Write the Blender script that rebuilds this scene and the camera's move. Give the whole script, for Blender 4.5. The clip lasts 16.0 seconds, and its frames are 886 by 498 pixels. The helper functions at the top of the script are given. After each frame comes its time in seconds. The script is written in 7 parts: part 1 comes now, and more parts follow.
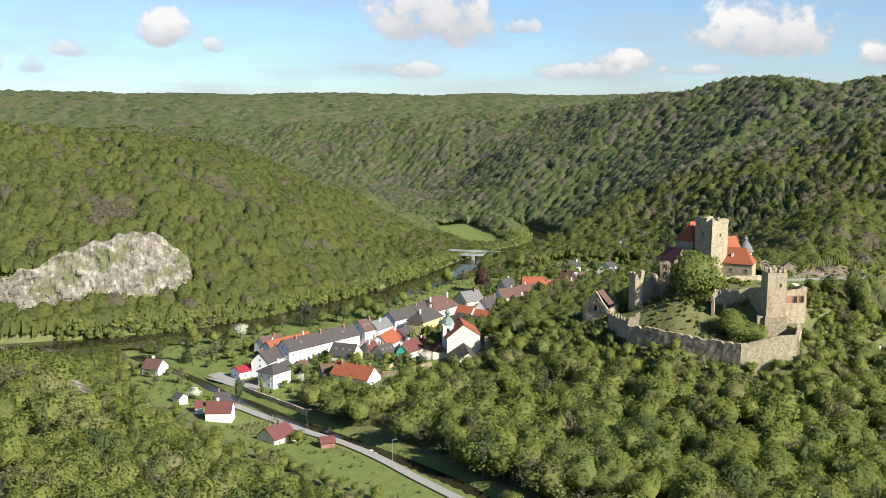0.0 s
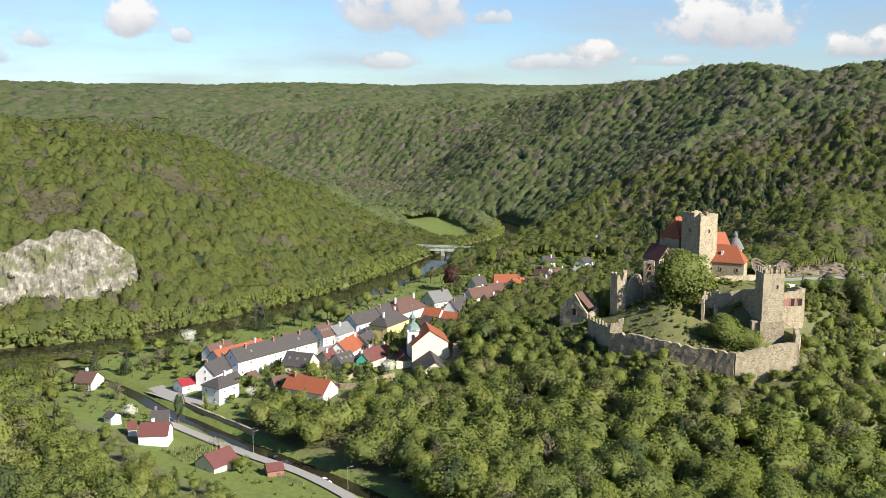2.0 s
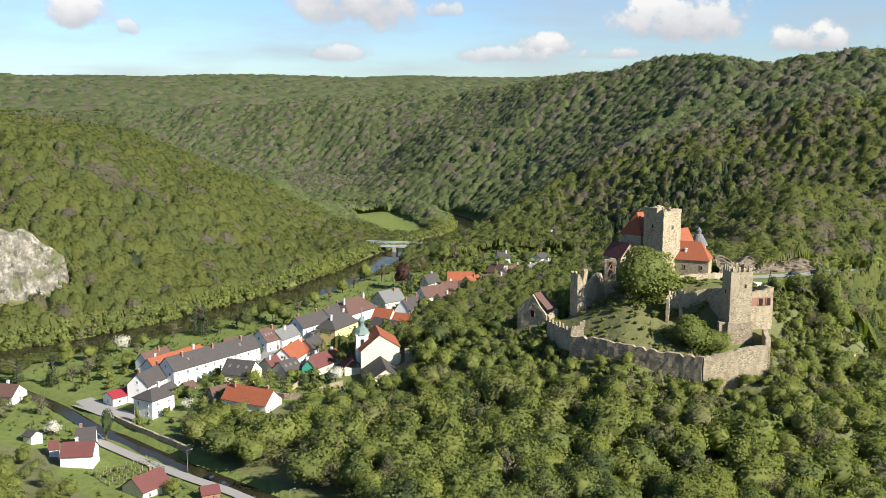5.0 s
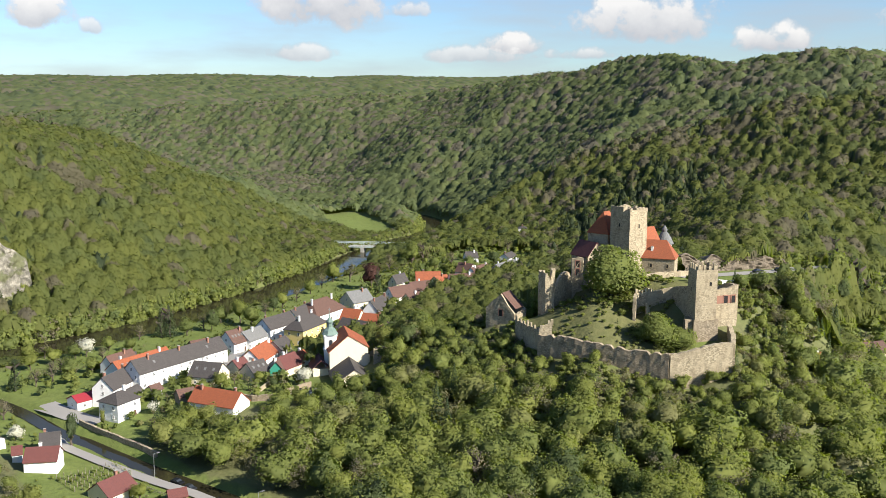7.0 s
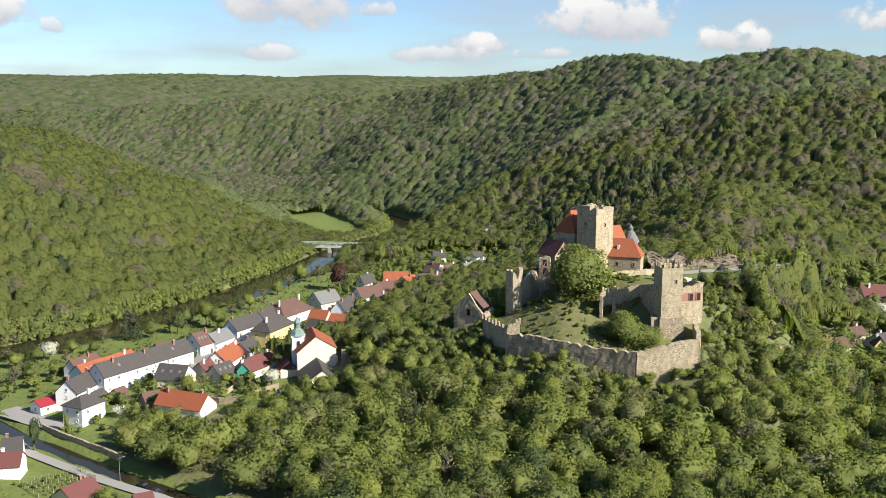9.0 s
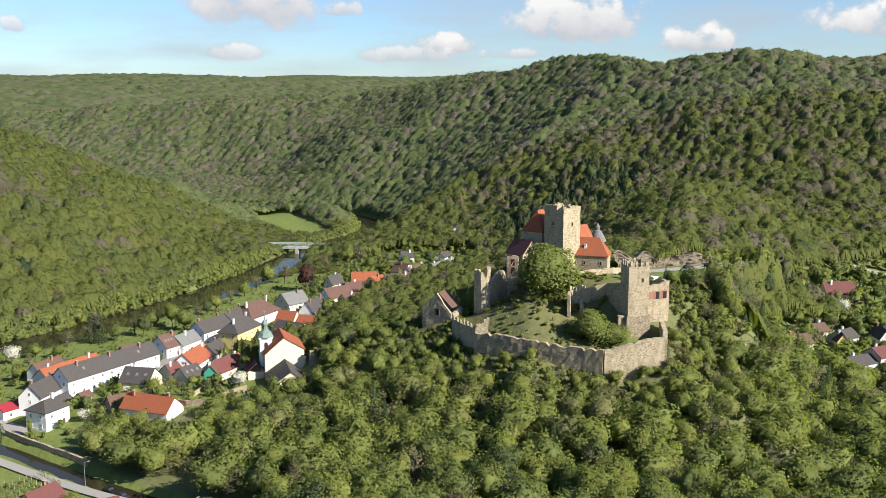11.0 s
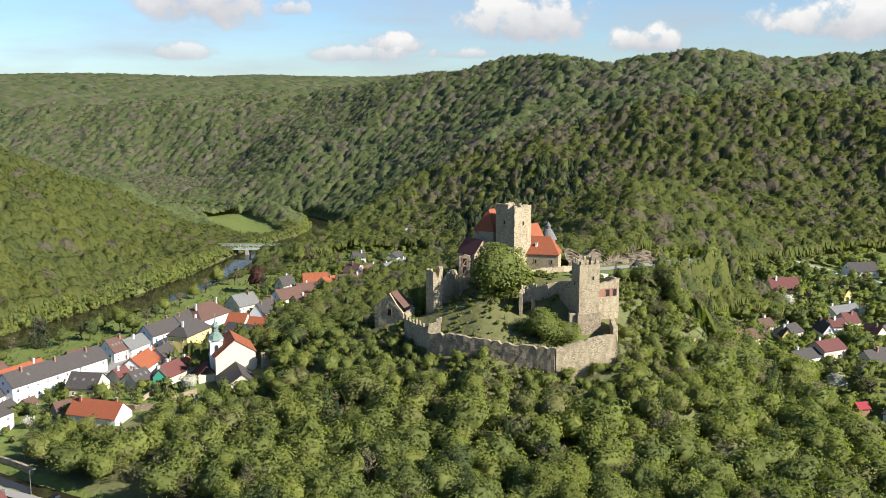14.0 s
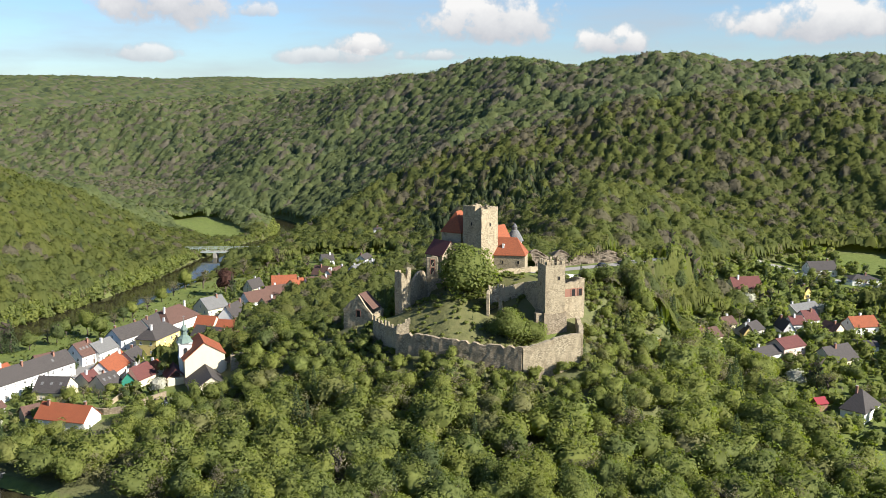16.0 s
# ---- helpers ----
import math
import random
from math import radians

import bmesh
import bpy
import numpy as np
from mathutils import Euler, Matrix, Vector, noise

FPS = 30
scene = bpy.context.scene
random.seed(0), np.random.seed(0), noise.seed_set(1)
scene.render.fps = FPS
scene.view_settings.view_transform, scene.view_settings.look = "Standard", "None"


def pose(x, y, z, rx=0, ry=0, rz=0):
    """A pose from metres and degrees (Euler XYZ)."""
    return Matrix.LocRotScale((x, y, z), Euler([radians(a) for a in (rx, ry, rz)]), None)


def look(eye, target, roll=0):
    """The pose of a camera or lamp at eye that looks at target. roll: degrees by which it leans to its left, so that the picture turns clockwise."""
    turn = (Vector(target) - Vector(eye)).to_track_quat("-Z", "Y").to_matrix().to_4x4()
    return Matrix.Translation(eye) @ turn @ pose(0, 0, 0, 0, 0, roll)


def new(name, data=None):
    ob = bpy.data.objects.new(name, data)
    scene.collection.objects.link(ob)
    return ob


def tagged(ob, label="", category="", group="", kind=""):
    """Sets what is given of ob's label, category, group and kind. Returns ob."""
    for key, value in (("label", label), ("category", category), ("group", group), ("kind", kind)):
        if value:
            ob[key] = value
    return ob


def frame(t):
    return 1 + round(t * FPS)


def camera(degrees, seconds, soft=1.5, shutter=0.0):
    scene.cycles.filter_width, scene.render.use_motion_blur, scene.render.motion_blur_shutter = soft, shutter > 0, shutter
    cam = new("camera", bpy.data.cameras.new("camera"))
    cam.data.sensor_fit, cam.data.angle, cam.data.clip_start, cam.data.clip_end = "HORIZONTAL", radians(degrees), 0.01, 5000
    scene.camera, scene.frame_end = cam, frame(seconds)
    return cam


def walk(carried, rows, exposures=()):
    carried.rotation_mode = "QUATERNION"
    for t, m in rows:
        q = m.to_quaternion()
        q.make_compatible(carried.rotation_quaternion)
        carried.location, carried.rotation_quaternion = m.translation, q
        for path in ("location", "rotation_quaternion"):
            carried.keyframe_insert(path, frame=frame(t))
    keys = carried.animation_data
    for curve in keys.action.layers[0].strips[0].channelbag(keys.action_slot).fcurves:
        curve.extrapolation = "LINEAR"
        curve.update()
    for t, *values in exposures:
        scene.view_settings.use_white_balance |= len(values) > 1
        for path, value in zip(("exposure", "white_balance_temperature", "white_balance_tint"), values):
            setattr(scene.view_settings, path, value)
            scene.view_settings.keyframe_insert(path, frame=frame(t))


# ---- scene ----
# ---- camera and walk ----
cam = camera(50.97, 16.0, soft=0.65)
# seconds, eye, yaw, pitch, roll
ROWS = [
    (0.0, -5.30, -56.54, 112.75, -0.335, -8.009, -0.087),
    (0.5, -4.85, -47.44, 112.15, -0.786, -8.125, -0.066),
    (1.0, -3.84, -38.40, 111.65, -1.208, -8.275, -0.048),
    (1.5, -2.73, -29.70, 111.25, -1.599, -8.412, -0.025),
    (2.0, -1.75, -21.20, 110.85, -2.059, -8.553, -0.008),
    (2.5, -0.91, -13.30, 110.53, -2.515, -8.714, 0.004),
    (3.0, -0.27, -5.35, 110.27, -2.986, -8.884, 0.010),
    (3.4, 0.0, 0.0, 110.0, -3.40, -9.00, 0.0),
    (3.5, 0.0, 0.0, 110.0, -3.50, -9.00, 0.0),
    (4.0, 0.0, 0.0, 110.0, -4.00, -9.00, 0.0),
    (6.5, 0.0, 0.0, 110.0, -6.49, -9.01, 0.04),
    (7.5, 0.0, 0.0, 110.0, -7.49, -9.02, 0.06),
    (9.0, 0.0, 0.0, 110.0, -9.01, -9.03, 0.09),
    (11.5, 0.0, 0.0, 110.0, -11.50, -9.04, 0.14),
    (12.5, 0.0, 0.0, 110.0, -12.50, -9.05, 0.16),
    (14.0, 0.0, 0.0, 110.0, -14.01, -9.06, 0.18),
    (15.5, 0.0, 0.0, 110.0, -15.50, -9.07, 0.20),
    (15.8, -0.2, -0.9, 110.1, -15.79, -9.04, 0.21),
    (16.0, -0.77, -3.77, 110.5, -15.974, -8.956, 0.227),
]


def gaze(x, y, z, yaw, pitch, roll):
    return pose(x, y, z, 0, 0, yaw) @ pose(0, 0, 0, 90 + pitch) @ pose(0, 0, 0, 0, 0, -roll)


walk(cam, [(t, gaze(*r)) for t, *r in ROWS])

# ---- world, sun ----
SUN_AZ, SUN_EL = radians(130), radians(33)   # clockwise from +y
world = bpy.data.worlds.new("sky")
scene.world = world
world.use_nodes = True
wt = world.node_tree
wt.nodes.clear()


def wnode(kind):
    return wt.nodes.new(kind)


def wmix(blend="MIX"):
    n = wt.nodes.new("ShaderNodeMix")
    n.data_type, n.blend_type = "RGBA", blend
    return n


def wmath(op, a, b=None, clamp=False):
    n = wnode("ShaderNodeMath")
    n.operation, n.use_clamp = op, clamp
    for i, v in enumerate((a, b)):
        if v is None:
            continue
        if isinstance(v, (int, float)):
            n.inputs[i].default_value = v
        else:
            wt.links.new(v, n.inputs[i])
    return n.outputs[0]


sky = wnode("ShaderNodeTexSky")
sky.sky_type, sky.sun_disc = "NISHITA", False
sky.sun_elevation, sky.sun_rotation = SUN_EL, SUN_AZ
sky.air_density, sky.dust_density, sky.ozone_density = 1.0, 0.4, 2.0
coord = wnode("ShaderNodeTexCoord")
sep = wnode("ShaderNodeSeparateXYZ")
wt.links.new(coord.outputs["Generated"], sep.inputs[0])
azim = wmath("ARCTAN2", sep.outputs[0], sep.outputs[1])
elev = wmath("ARCSINE", sep.outputs[2])
fluff = wnode("ShaderNodeTexNoise")
fluff.inputs["Scale"].default_value, fluff.inputs["Detail"].default_value, fluff.inputs["Roughness"].default_value = 34.0, 8.0, 0.58
wt.links.new(coord.outputs["Generated"], fluff.inputs["Vector"])
fluff2 = wnode("ShaderNodeTexNoise")
fluff2.inputs["Scale"].default_value, fluff2.inputs["Detail"].default_value = 7.0, 5.0
squash = wnode("ShaderNodeMapping")
squash.inputs["Scale"].default_value = (1, 1, 5)
wt.links.new(coord.outputs["Generated"], squash.inputs[0])
wt.links.new(squash.outputs[0], fluff2.inputs["Vector"])


def cloud(az, el, w, h, density=1.0):
    """One cumulus: flat below, domed and ragged above; its cover and how far up in it one looks; degrees."""
    dx = wmath("DIVIDE", wmath("SUBTRACT", azim, radians(az)), radians(w * 1.15))
    up = wmath("DIVIDE", wmath("SUBTRACT", elev, radians(el)), radians(h * 1.1))
    low = wmath("MULTIPLY", wmath("MINIMUM", up, 0.0), 2.0)
    top = wmath("MAXIMUM", up, 0.0)
    r2 = wmath("ADD", wmath("MULTIPLY", dx, dx), wmath("ADD", wmath("MULTIPLY", low, low), wmath("MULTIPLY", top, top)))
    body = wmath("SUBTRACT", 1.0, r2)
    ragged = wmath("ADD", body, wmath("MULTIPLY", wmath("SUBTRACT", fluff.outputs[0], 0.5), 3.6))
    mask = wmath("MULTIPLY", ragged, 1.5, clamp=True)
    return wmath("MULTIPLY", mask, density), wmath("MULTIPLY", wmath("ADD", up, 0.35), 1.1, clamp=True)


# azimuth, elevation, half width, height, density
CLOUDS = [
    (-0.4, 5.9, 3.7, 3.1, 0.95), (4.9, 5.3, 1.3, 0.7, 0.75),
    (-16.0, 4.8, 1.6, 1.4, 0.95), (-13.3, 4.1, 0.6, 0.6, 0.75),
    (-11.6, 7.7, 5.1, 0.9, 0.95), (18.9, 4.5, 4.1, 2.1, 0.95),
    (26.1, 3.3, 2.5, 1.1, 0.95), (-1.6, 2.8, 2.1, 0.7, 0.75),
    (8.5, 2.7, 3.1, 0.7, 0.75), (11.0, 3.2, 1.8, 0.9, 0.95),
    (-21.1, 3.7, 1.1, 0.7, 0.75), (-27.5, 4.9, 0.7, 0.5, 0.75),
    (-25.7, 2.9, 1.2, 0.7, 0.75), (-23.1, 2.8, 0.7, 0.7, 0.75),
    (-28.2, 2.9, 1.1, 0.6, 0.75), (37.8, 4.1, 4.9, 1.6, 0.95),
    (15.2, 2.7, 2.5, 0.5, 0.75),
]
cover, lit = None, None
for c in CLOUDS:
    m, u = cloud(*c)
    u = wmath("MULTIPLY", m, u)
    cover = m if cover is None else wmath("MAXIMUM", cover, m)
    lit = u if lit is None else wmath("MAXIMUM", lit, u)
haze = wmath("MULTIPLY", wmath("SUBTRACT", fluff2.outputs[0], 0.40), 2.4, clamp=True)
low_sky = wmath("SUBTRACT", 1.0, wmath("DIVIDE", wmath("SUBTRACT", elev, radians(11)), radians(16), clamp=True), clamp=True)
haze = wmath("MULTIPLY", wmath("MULTIPLY", haze, 0.75), low_sky)
shade = wmix()
shade.inputs["A"].default_value = (3.5, 3.6, 3.9, 1)
shade.inputs["B"].default_value = (6.0, 5.9, 5.8, 1)
wt.links.new(wmath("ADD", lit, wmath("MULTIPLY", wmath("SUBTRACT", fluff.outputs[0], 0.45), 1.2), clamp=True), shade.inputs["Factor"])
mix1, mix2 = wmix(), wmix()
mix1.inputs["B"].default_value = (3.3, 3.6, 3.95, 1)
wt.links.new(haze, mix1.inputs["Factor"])
blue = wmix("MULTIPLY")
blue.inputs["Factor"].default_value = 1.0
blue.inputs["B"].default_value = (0.66, 0.80, 1.0, 1)
wt.links.new(sky.outputs[0], blue.inputs["A"])
wt.links.new(blue.outputs["Result"], mix1.inputs["A"])
wt.links.new(cover, mix2.inputs["Factor"])
wt.links.new(mix1.outputs["Result"], mix2.inputs["A"])
wt.links.new(shade.outputs["Result"], mix2.inputs["B"])
bg = wnode("ShaderNodeBackground")
bg.inputs["Strength"].default_value = 0.074
wt.links.new(mix2.outputs["Result"], bg.inputs["Color"])
wt.links.new(bg.outputs[0], wnode("ShaderNodeOutputWorld").inputs[0])

sun_data = bpy.data.lights.new("sun", "SUN")
sun_data.energy, sun_data.angle, sun_data.color = 5.0, radians(0.53), (1.0, 0.94, 0.85)
sun = new("sun", sun_data)
to_sun = Vector((math.sin(SUN_AZ) * math.cos(SUN_EL), math.cos(SUN_AZ) * math.cos(SUN_EL), math.sin(SUN_EL)))
sun.matrix_world = look(to_sun * 400, (0, 0, 0))
scene.view_settings.exposure = 1.13


# ---- materials ----
class Mat:
    """A node material with short ways to make noise, ramps and bump."""

    def __init__(self, name, roughness=0.85, metallic=0.0, spec=0.3):
        self.m = bpy.data.materials.new(name)
        self.m.use_nodes = True
        self.t = self.m.node_tree
        self.b = self.t.nodes["Principled BSDF"]
        self.b.inputs["Roughness"].default_value = roughness
        self.b.inputs["Metallic"].default_value = metallic
        self.b.inputs["Specular IOR Level"].default_value = spec
        self.co = self.t.nodes.new("ShaderNodeTexCoord").outputs["Object"]

    def link(self, a, b):
        self.t.links.new(a, b)

    def noise(self, scale, detail=4.0, rough=0.6, stretch=None):
        n = self.t.nodes.new("ShaderNodeTexNoise")
        n.inputs["Scale"].default_value, n.inputs["Detail"].default_value, n.inputs["Roughness"].default_value = scale, detail, rough
        co = self.co
        if stretch:
            mp = self.t.nodes.new("ShaderNodeMapping")
            mp.inputs["Scale"].default_value = stretch
            self.link(co, mp.inputs[0])
            co = mp.outputs[0]
        self.link(co, n.inputs["Vector"])
        return n.outputs[0]

    def ramp(self, fac, stops):
        r = self.t.nodes.new("ShaderNodeValToRGB")
        e = r.color_ramp.elements
        while len(e) < len(stops):
            e.new(0.5)
        for el, (p, c) in zip(e, stops):
            el.position, el.color = p, (*c, 1)
        self.link(fac, r.inputs[0])
        return r.outputs[0]

    def mix(self, fac, a, b, blend="MIX"):
        n = self.t.nodes.new("ShaderNodeMix")
        n.data_type, n.blend_type = "RGBA", blend
        for key, v in (("Factor", fac), ("A", a), ("B", b)):
            if isinstance(v, (int, float)):
                n.inputs[key].default_value = v
            elif isinstance(v, tuple):
                n.inputs[key].default_value = (*v, 1)
            else:
                self.link(v, n.inputs[key])
        return n.outputs["Result"]

    def math(self, op, a, b=0.0, clamp=False):
        n = self.t.nodes.new("ShaderNodeMath")
        n.operation, n.use_clamp = op, clamp
        for i, v in enumerate((a, b)):
            if isinstance(v, (int, float)):
                n.inputs[i].default_value = v
            else:
                self.link(v, n.inputs[i])
        return n.outputs[0]

    def attr(self, name):
        n = self.t.nodes.new("ShaderNodeAttribute")
        n.attribute_name = name
        return n.outputs["Fac"]

    def random(self):
        return self.t.nodes.new("ShaderNodeObjectInfo").outputs["Random"]

    def island(self):
        return self.t.nodes.new("ShaderNodeNewGeometry").outputs["Random Per Island"]

    def color(self, c):
        self.link(c, self.b.inputs["Base Color"])
        return self

    def bump(self, h, strength=0.4, distance=0.1):
        n = self.t.nodes.new("ShaderNodeBump")
        n.inputs["Strength"].default_value, n.inputs["Distance"].default_value = strength, distance
        self.link(h, n.inputs["Height"])
        self.link(n.outputs[0], self.b.inputs["Normal"])
        return self


def plaster(name, base, dirt=0.12):
    m = Mat(name, 0.9)
    big = m.noise(0.35, 4)
    fine = m.noise(6.0, 3)
    low = m.noise(0.9, 3, 0.6, (1, 1, 0.15))
    dark = tuple(c * (1 - dirt * 2.2) for c in base)
    c = m.mix(m.math("MULTIPLY", big, 0.55), base, dark)
    c = m.mix(m.math("MULTIPLY", m.math("SUBTRACT", low, 0.5, True), 1.2), c, tuple(v * 0.7 for v in base))
    c = m.mix(m.math("MULTIPLY", fine, 0.12), c, (0.3, 0.27, 0.22))
    return m.color(c).bump(fine, 0.25, 0.03).m


def tiles(name, base, worn, rough=0.85):
    """Tiled roof: courses of tiles, patches of age and lichen."""
    m = Mat(name, rough)
    b = m.t.nodes.new("ShaderNodeTexBrick")
    b.inputs["Scale"].default_value, b.inputs["Mortar Size"].default_value = 2.6, 0.03
    b.inputs["Color1"].default_value, b.inputs["Color2"].default_value = (*base, 1), (*worn, 1)
    b.inputs["Mortar"].default_value = (*(v * 0.45 for v in worn), 1)
    m.link(m.co, b.inputs["Vector"])
    c = m.mix(m.math("MULTIPLY", m.noise(0.5, 5), 0.6), b.outputs["Color"], worn)
    c = m.mix(m.math("MULTIPLY", m.math("SUBTRACT", m.noise(1.7, 4), 0.52, True), 2.6, True), c, tuple(v * 0.6 for v in worn))
    c = m.mix(m.math("MULTIPLY", m.random(), 0.25), c, tuple(v * 0.75 for v in base))
    return m.color(c).bump(b.outputs["Fac"], -0.5, 0.05).m


def stone(name, base, dark, warm, scale=1.0):
    """Rubble masonry with mortar, stains and washed-out patches."""
    m = Mat(name, 0.95, spec=0.15)
    v = m.t.nodes.new("ShaderNodeTexVoronoi")
    v.inputs["Scale"].default_value = 1.5 * scale
    mp = m.t.nodes.new("ShaderNodeMapping")
    mp.inputs["Scale"].default_value = (1, 1, 1.7)
    m.link(m.co, mp.inputs[0])
    m.link(mp.outputs[0], v.inputs["Vector"])
    bw = m.t.nodes.new("ShaderNodeRGBToBW")
    m.link(v.outputs["Color"], bw.inputs[0])
    cell = m.ramp(bw.outputs[0], [(0.1, dark), (0.45, base), (0.9, warm)])
    joint = m.math("MULTIPLY", m.math("SUBTRACT", v.outputs["Distance"], 0.42, True), 2.6, True)
    c = m.mix(joint, cell, tuple(x * 0.55 for x in base))
    c = m.mix(m.ramp(m.noise(0.22, 6, 0.65), [(0.38, (0, 0, 0)), (0.62, (0.8, 0.8, 0.8))]), c, base)
    c = m.mix(m.ramp(m.noise(0.5, 5, 0.7, (1, 1, 0.35)), [(0.5, (0, 0, 0)), (0.72, (0.75, 0.75, 0.75))]), c, dark)
    return m.color(c).bump(m.math("ADD", v.outputs["Distance"], m.noise(5, 4)), 0.1, 0.03).m


def plain(name, base, rough=0.7, metallic=0.0, var=0.25, scale=3.0, spec=0.3):
    m = Mat(name, rough, metallic, spec)
    c = m.mix(m.math("MULTIPLY", m.noise(scale, 5), var * 2), base, tuple(v * 0.55 for v in base))
    return m.color(c).bump(m.noise(scale * 3, 3), 0.2, 0.03).m


def foliage(name, ramp_stops, translucent=0.45, uneven=0.6):
    """Leaves: each tree's own tint, each clump a little off it."""
    m = Mat(name, 0.75, spec=0.12)
    tint = m.attr("tint")
    c = m.ramp(tint, ramp_stops)
    isl = m.island()
    c = m.mix(m.math("MULTIPLY", isl, uneven), m.mix(1.0, c, (1.18, 1.15, 1.1), "MULTIPLY"), m.mix(0.6, c, (0.025, 0.036, 0.012)))
    c = m.mix(m.math("MULTIPLY", m.noise(0.9, 3), 0.3), c, m.mix(0.5, c, (0.025, 0.036, 0.012)))
    c = m.mix(m.math("MULTIPLY", m.noise(0.02, 3), 0.35), c, m.mix(1.0, c, (0.75, 0.8, 0.6), "MULTIPLY"))
    m.color(c)
    tr = m.t.nodes.new("ShaderNodeBsdfTranslucent")
    m.link(m.mix(1.0, c, (1.3, 1.5, 0.5), "MULTIPLY"), tr.inputs[0])
    ms = m.t.nodes.new("ShaderNodeMixShader")
    ms.inputs[0].default_value = translucent
    m.link(m.b.outputs[0], ms.inputs[1])
    m.link(tr.outputs[0], ms.inputs[2])
    m.link(ms.outputs[0], m.t.nodes["Material Output"].inputs[0])
    return m.m


LEAF = foliage("leaves", [
    (0.000, (0.206, 0.180, 0.139)), (0.180, (0.211, 0.196, 0.119)), (0.300, (0.211, 0.232, 0.064)),
    (0.500, (0.171, 0.200, 0.064)), (0.720, (0.129, 0.161, 0.066)), (0.860, (0.090, 0.116, 0.057)), (1.000, (0.052, 0.075, 0.043))])
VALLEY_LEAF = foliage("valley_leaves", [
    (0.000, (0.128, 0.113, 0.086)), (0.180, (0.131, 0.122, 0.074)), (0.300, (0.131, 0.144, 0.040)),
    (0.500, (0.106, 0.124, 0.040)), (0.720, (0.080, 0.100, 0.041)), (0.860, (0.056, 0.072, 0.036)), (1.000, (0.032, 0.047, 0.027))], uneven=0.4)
# leaves of the far hills: blue-grey haze of distance mixed into their colours
HAZED_LEAF = foliage("distant_leaves", [
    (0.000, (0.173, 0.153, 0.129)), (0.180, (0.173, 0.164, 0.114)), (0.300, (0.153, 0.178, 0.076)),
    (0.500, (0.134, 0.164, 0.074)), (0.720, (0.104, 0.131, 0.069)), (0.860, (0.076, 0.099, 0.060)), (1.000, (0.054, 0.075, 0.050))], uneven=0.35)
BLOSSOM = foliage("blossom", [(0.0, (0.42, 0.42, 0.34)), (1.0, (0.62, 0.60, 0.55))], 0.15)
COPPER_LEAF = foliage("copper_leaves", [(0.0, (0.045, 0.018, 0.02)), (1.0, (0.075, 0.03, 0.028))], 0.15)
BARK = plain("bark", (0.10, 0.08, 0.06), 0.95, var=0.4, scale=4)
WHITE = plaster("white_plaster", (0.83, 0.82, 0.78), 0.06)
CREAM = plaster("cream_plaster", (0.76, 0.67, 0.47))
YELLOW = plaster("yellow_plaster", (0.78, 0.60, 0.22))
GREENWALL = plain("green_boards", (0.05, 0.30, 0.20), 0.7)
GREYWALL = plaster("grey_plaster", (0.42, 0.40, 0.36))
BLUEWALL = plaster("pale_blue_plaster", (0.55, 0.62, 0.74))
PINK = plaster("pink_plaster", (0.74, 0.56, 0.46))
RED_TILE = tiles("orange_red_tiles", (0.36, 0.095, 0.036), (0.24, 0.08, 0.04))
BROWN_TILE = tiles("brown_tiles", (0.15, 0.075, 0.052), (0.10, 0.062, 0.05))
GREY_TILE = tiles("grey_slates", (0.085, 0.074, 0.068), (0.06, 0.054, 0.05))
PALE_TILE = tiles("pale_grey_sheets", (0.20, 0.20, 0.19), (0.14, 0.14, 0.135))
DARKRED = plain("bright_red_sheet_roof", (0.27, 0.03, 0.038), 0.5)
MAROON = tiles("maroon_tiles", (0.16, 0.05, 0.04), (0.12, 0.05, 0.045))
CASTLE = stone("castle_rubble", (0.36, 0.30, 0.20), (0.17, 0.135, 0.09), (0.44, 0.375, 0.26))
# darker rubble for weathered parts; on west walls it also paints in shade
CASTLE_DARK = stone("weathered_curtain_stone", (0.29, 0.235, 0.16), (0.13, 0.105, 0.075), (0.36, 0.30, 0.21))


def rock(name, pale, dark, moss):
    """Weathered limestone: pale faces, dark cracks and run-off streaks, moss on the ledges."""
    m = Mat(name, 0.95, spec=0.15)
    c = m.ramp(m.noise(0.22, 9, 0.72), [(0.34, dark), (0.5, tuple(0.55 * p for p in pale)), (0.62, pale)])
    c = m.mix(m.ramp(m.noise(0.5, 6, 0.7, (1, 1, 0.25)), [(0.5, (0, 0, 0)), (0.68, (0.8, 0.8, 0.8))]), c, dark)
    c = m.mix(m.ramp(m.noise(0.6, 8, 0.75, (1.2, 1.2, 0.7)), [(0.36, (0.9, 0.9, 0.9)), (0.46, (0, 0, 0))]), c, dark)
    c = m.mix(m.ramp(m.noise(0.07, 7, 0.7), [(0.5, (0, 0, 0)), (0.58, (0.9, 0.9, 0.9))]), c, moss)
    return m.color(c).bump(m.noise(0.9, 8, 0.7), 0.5, 0.5).m


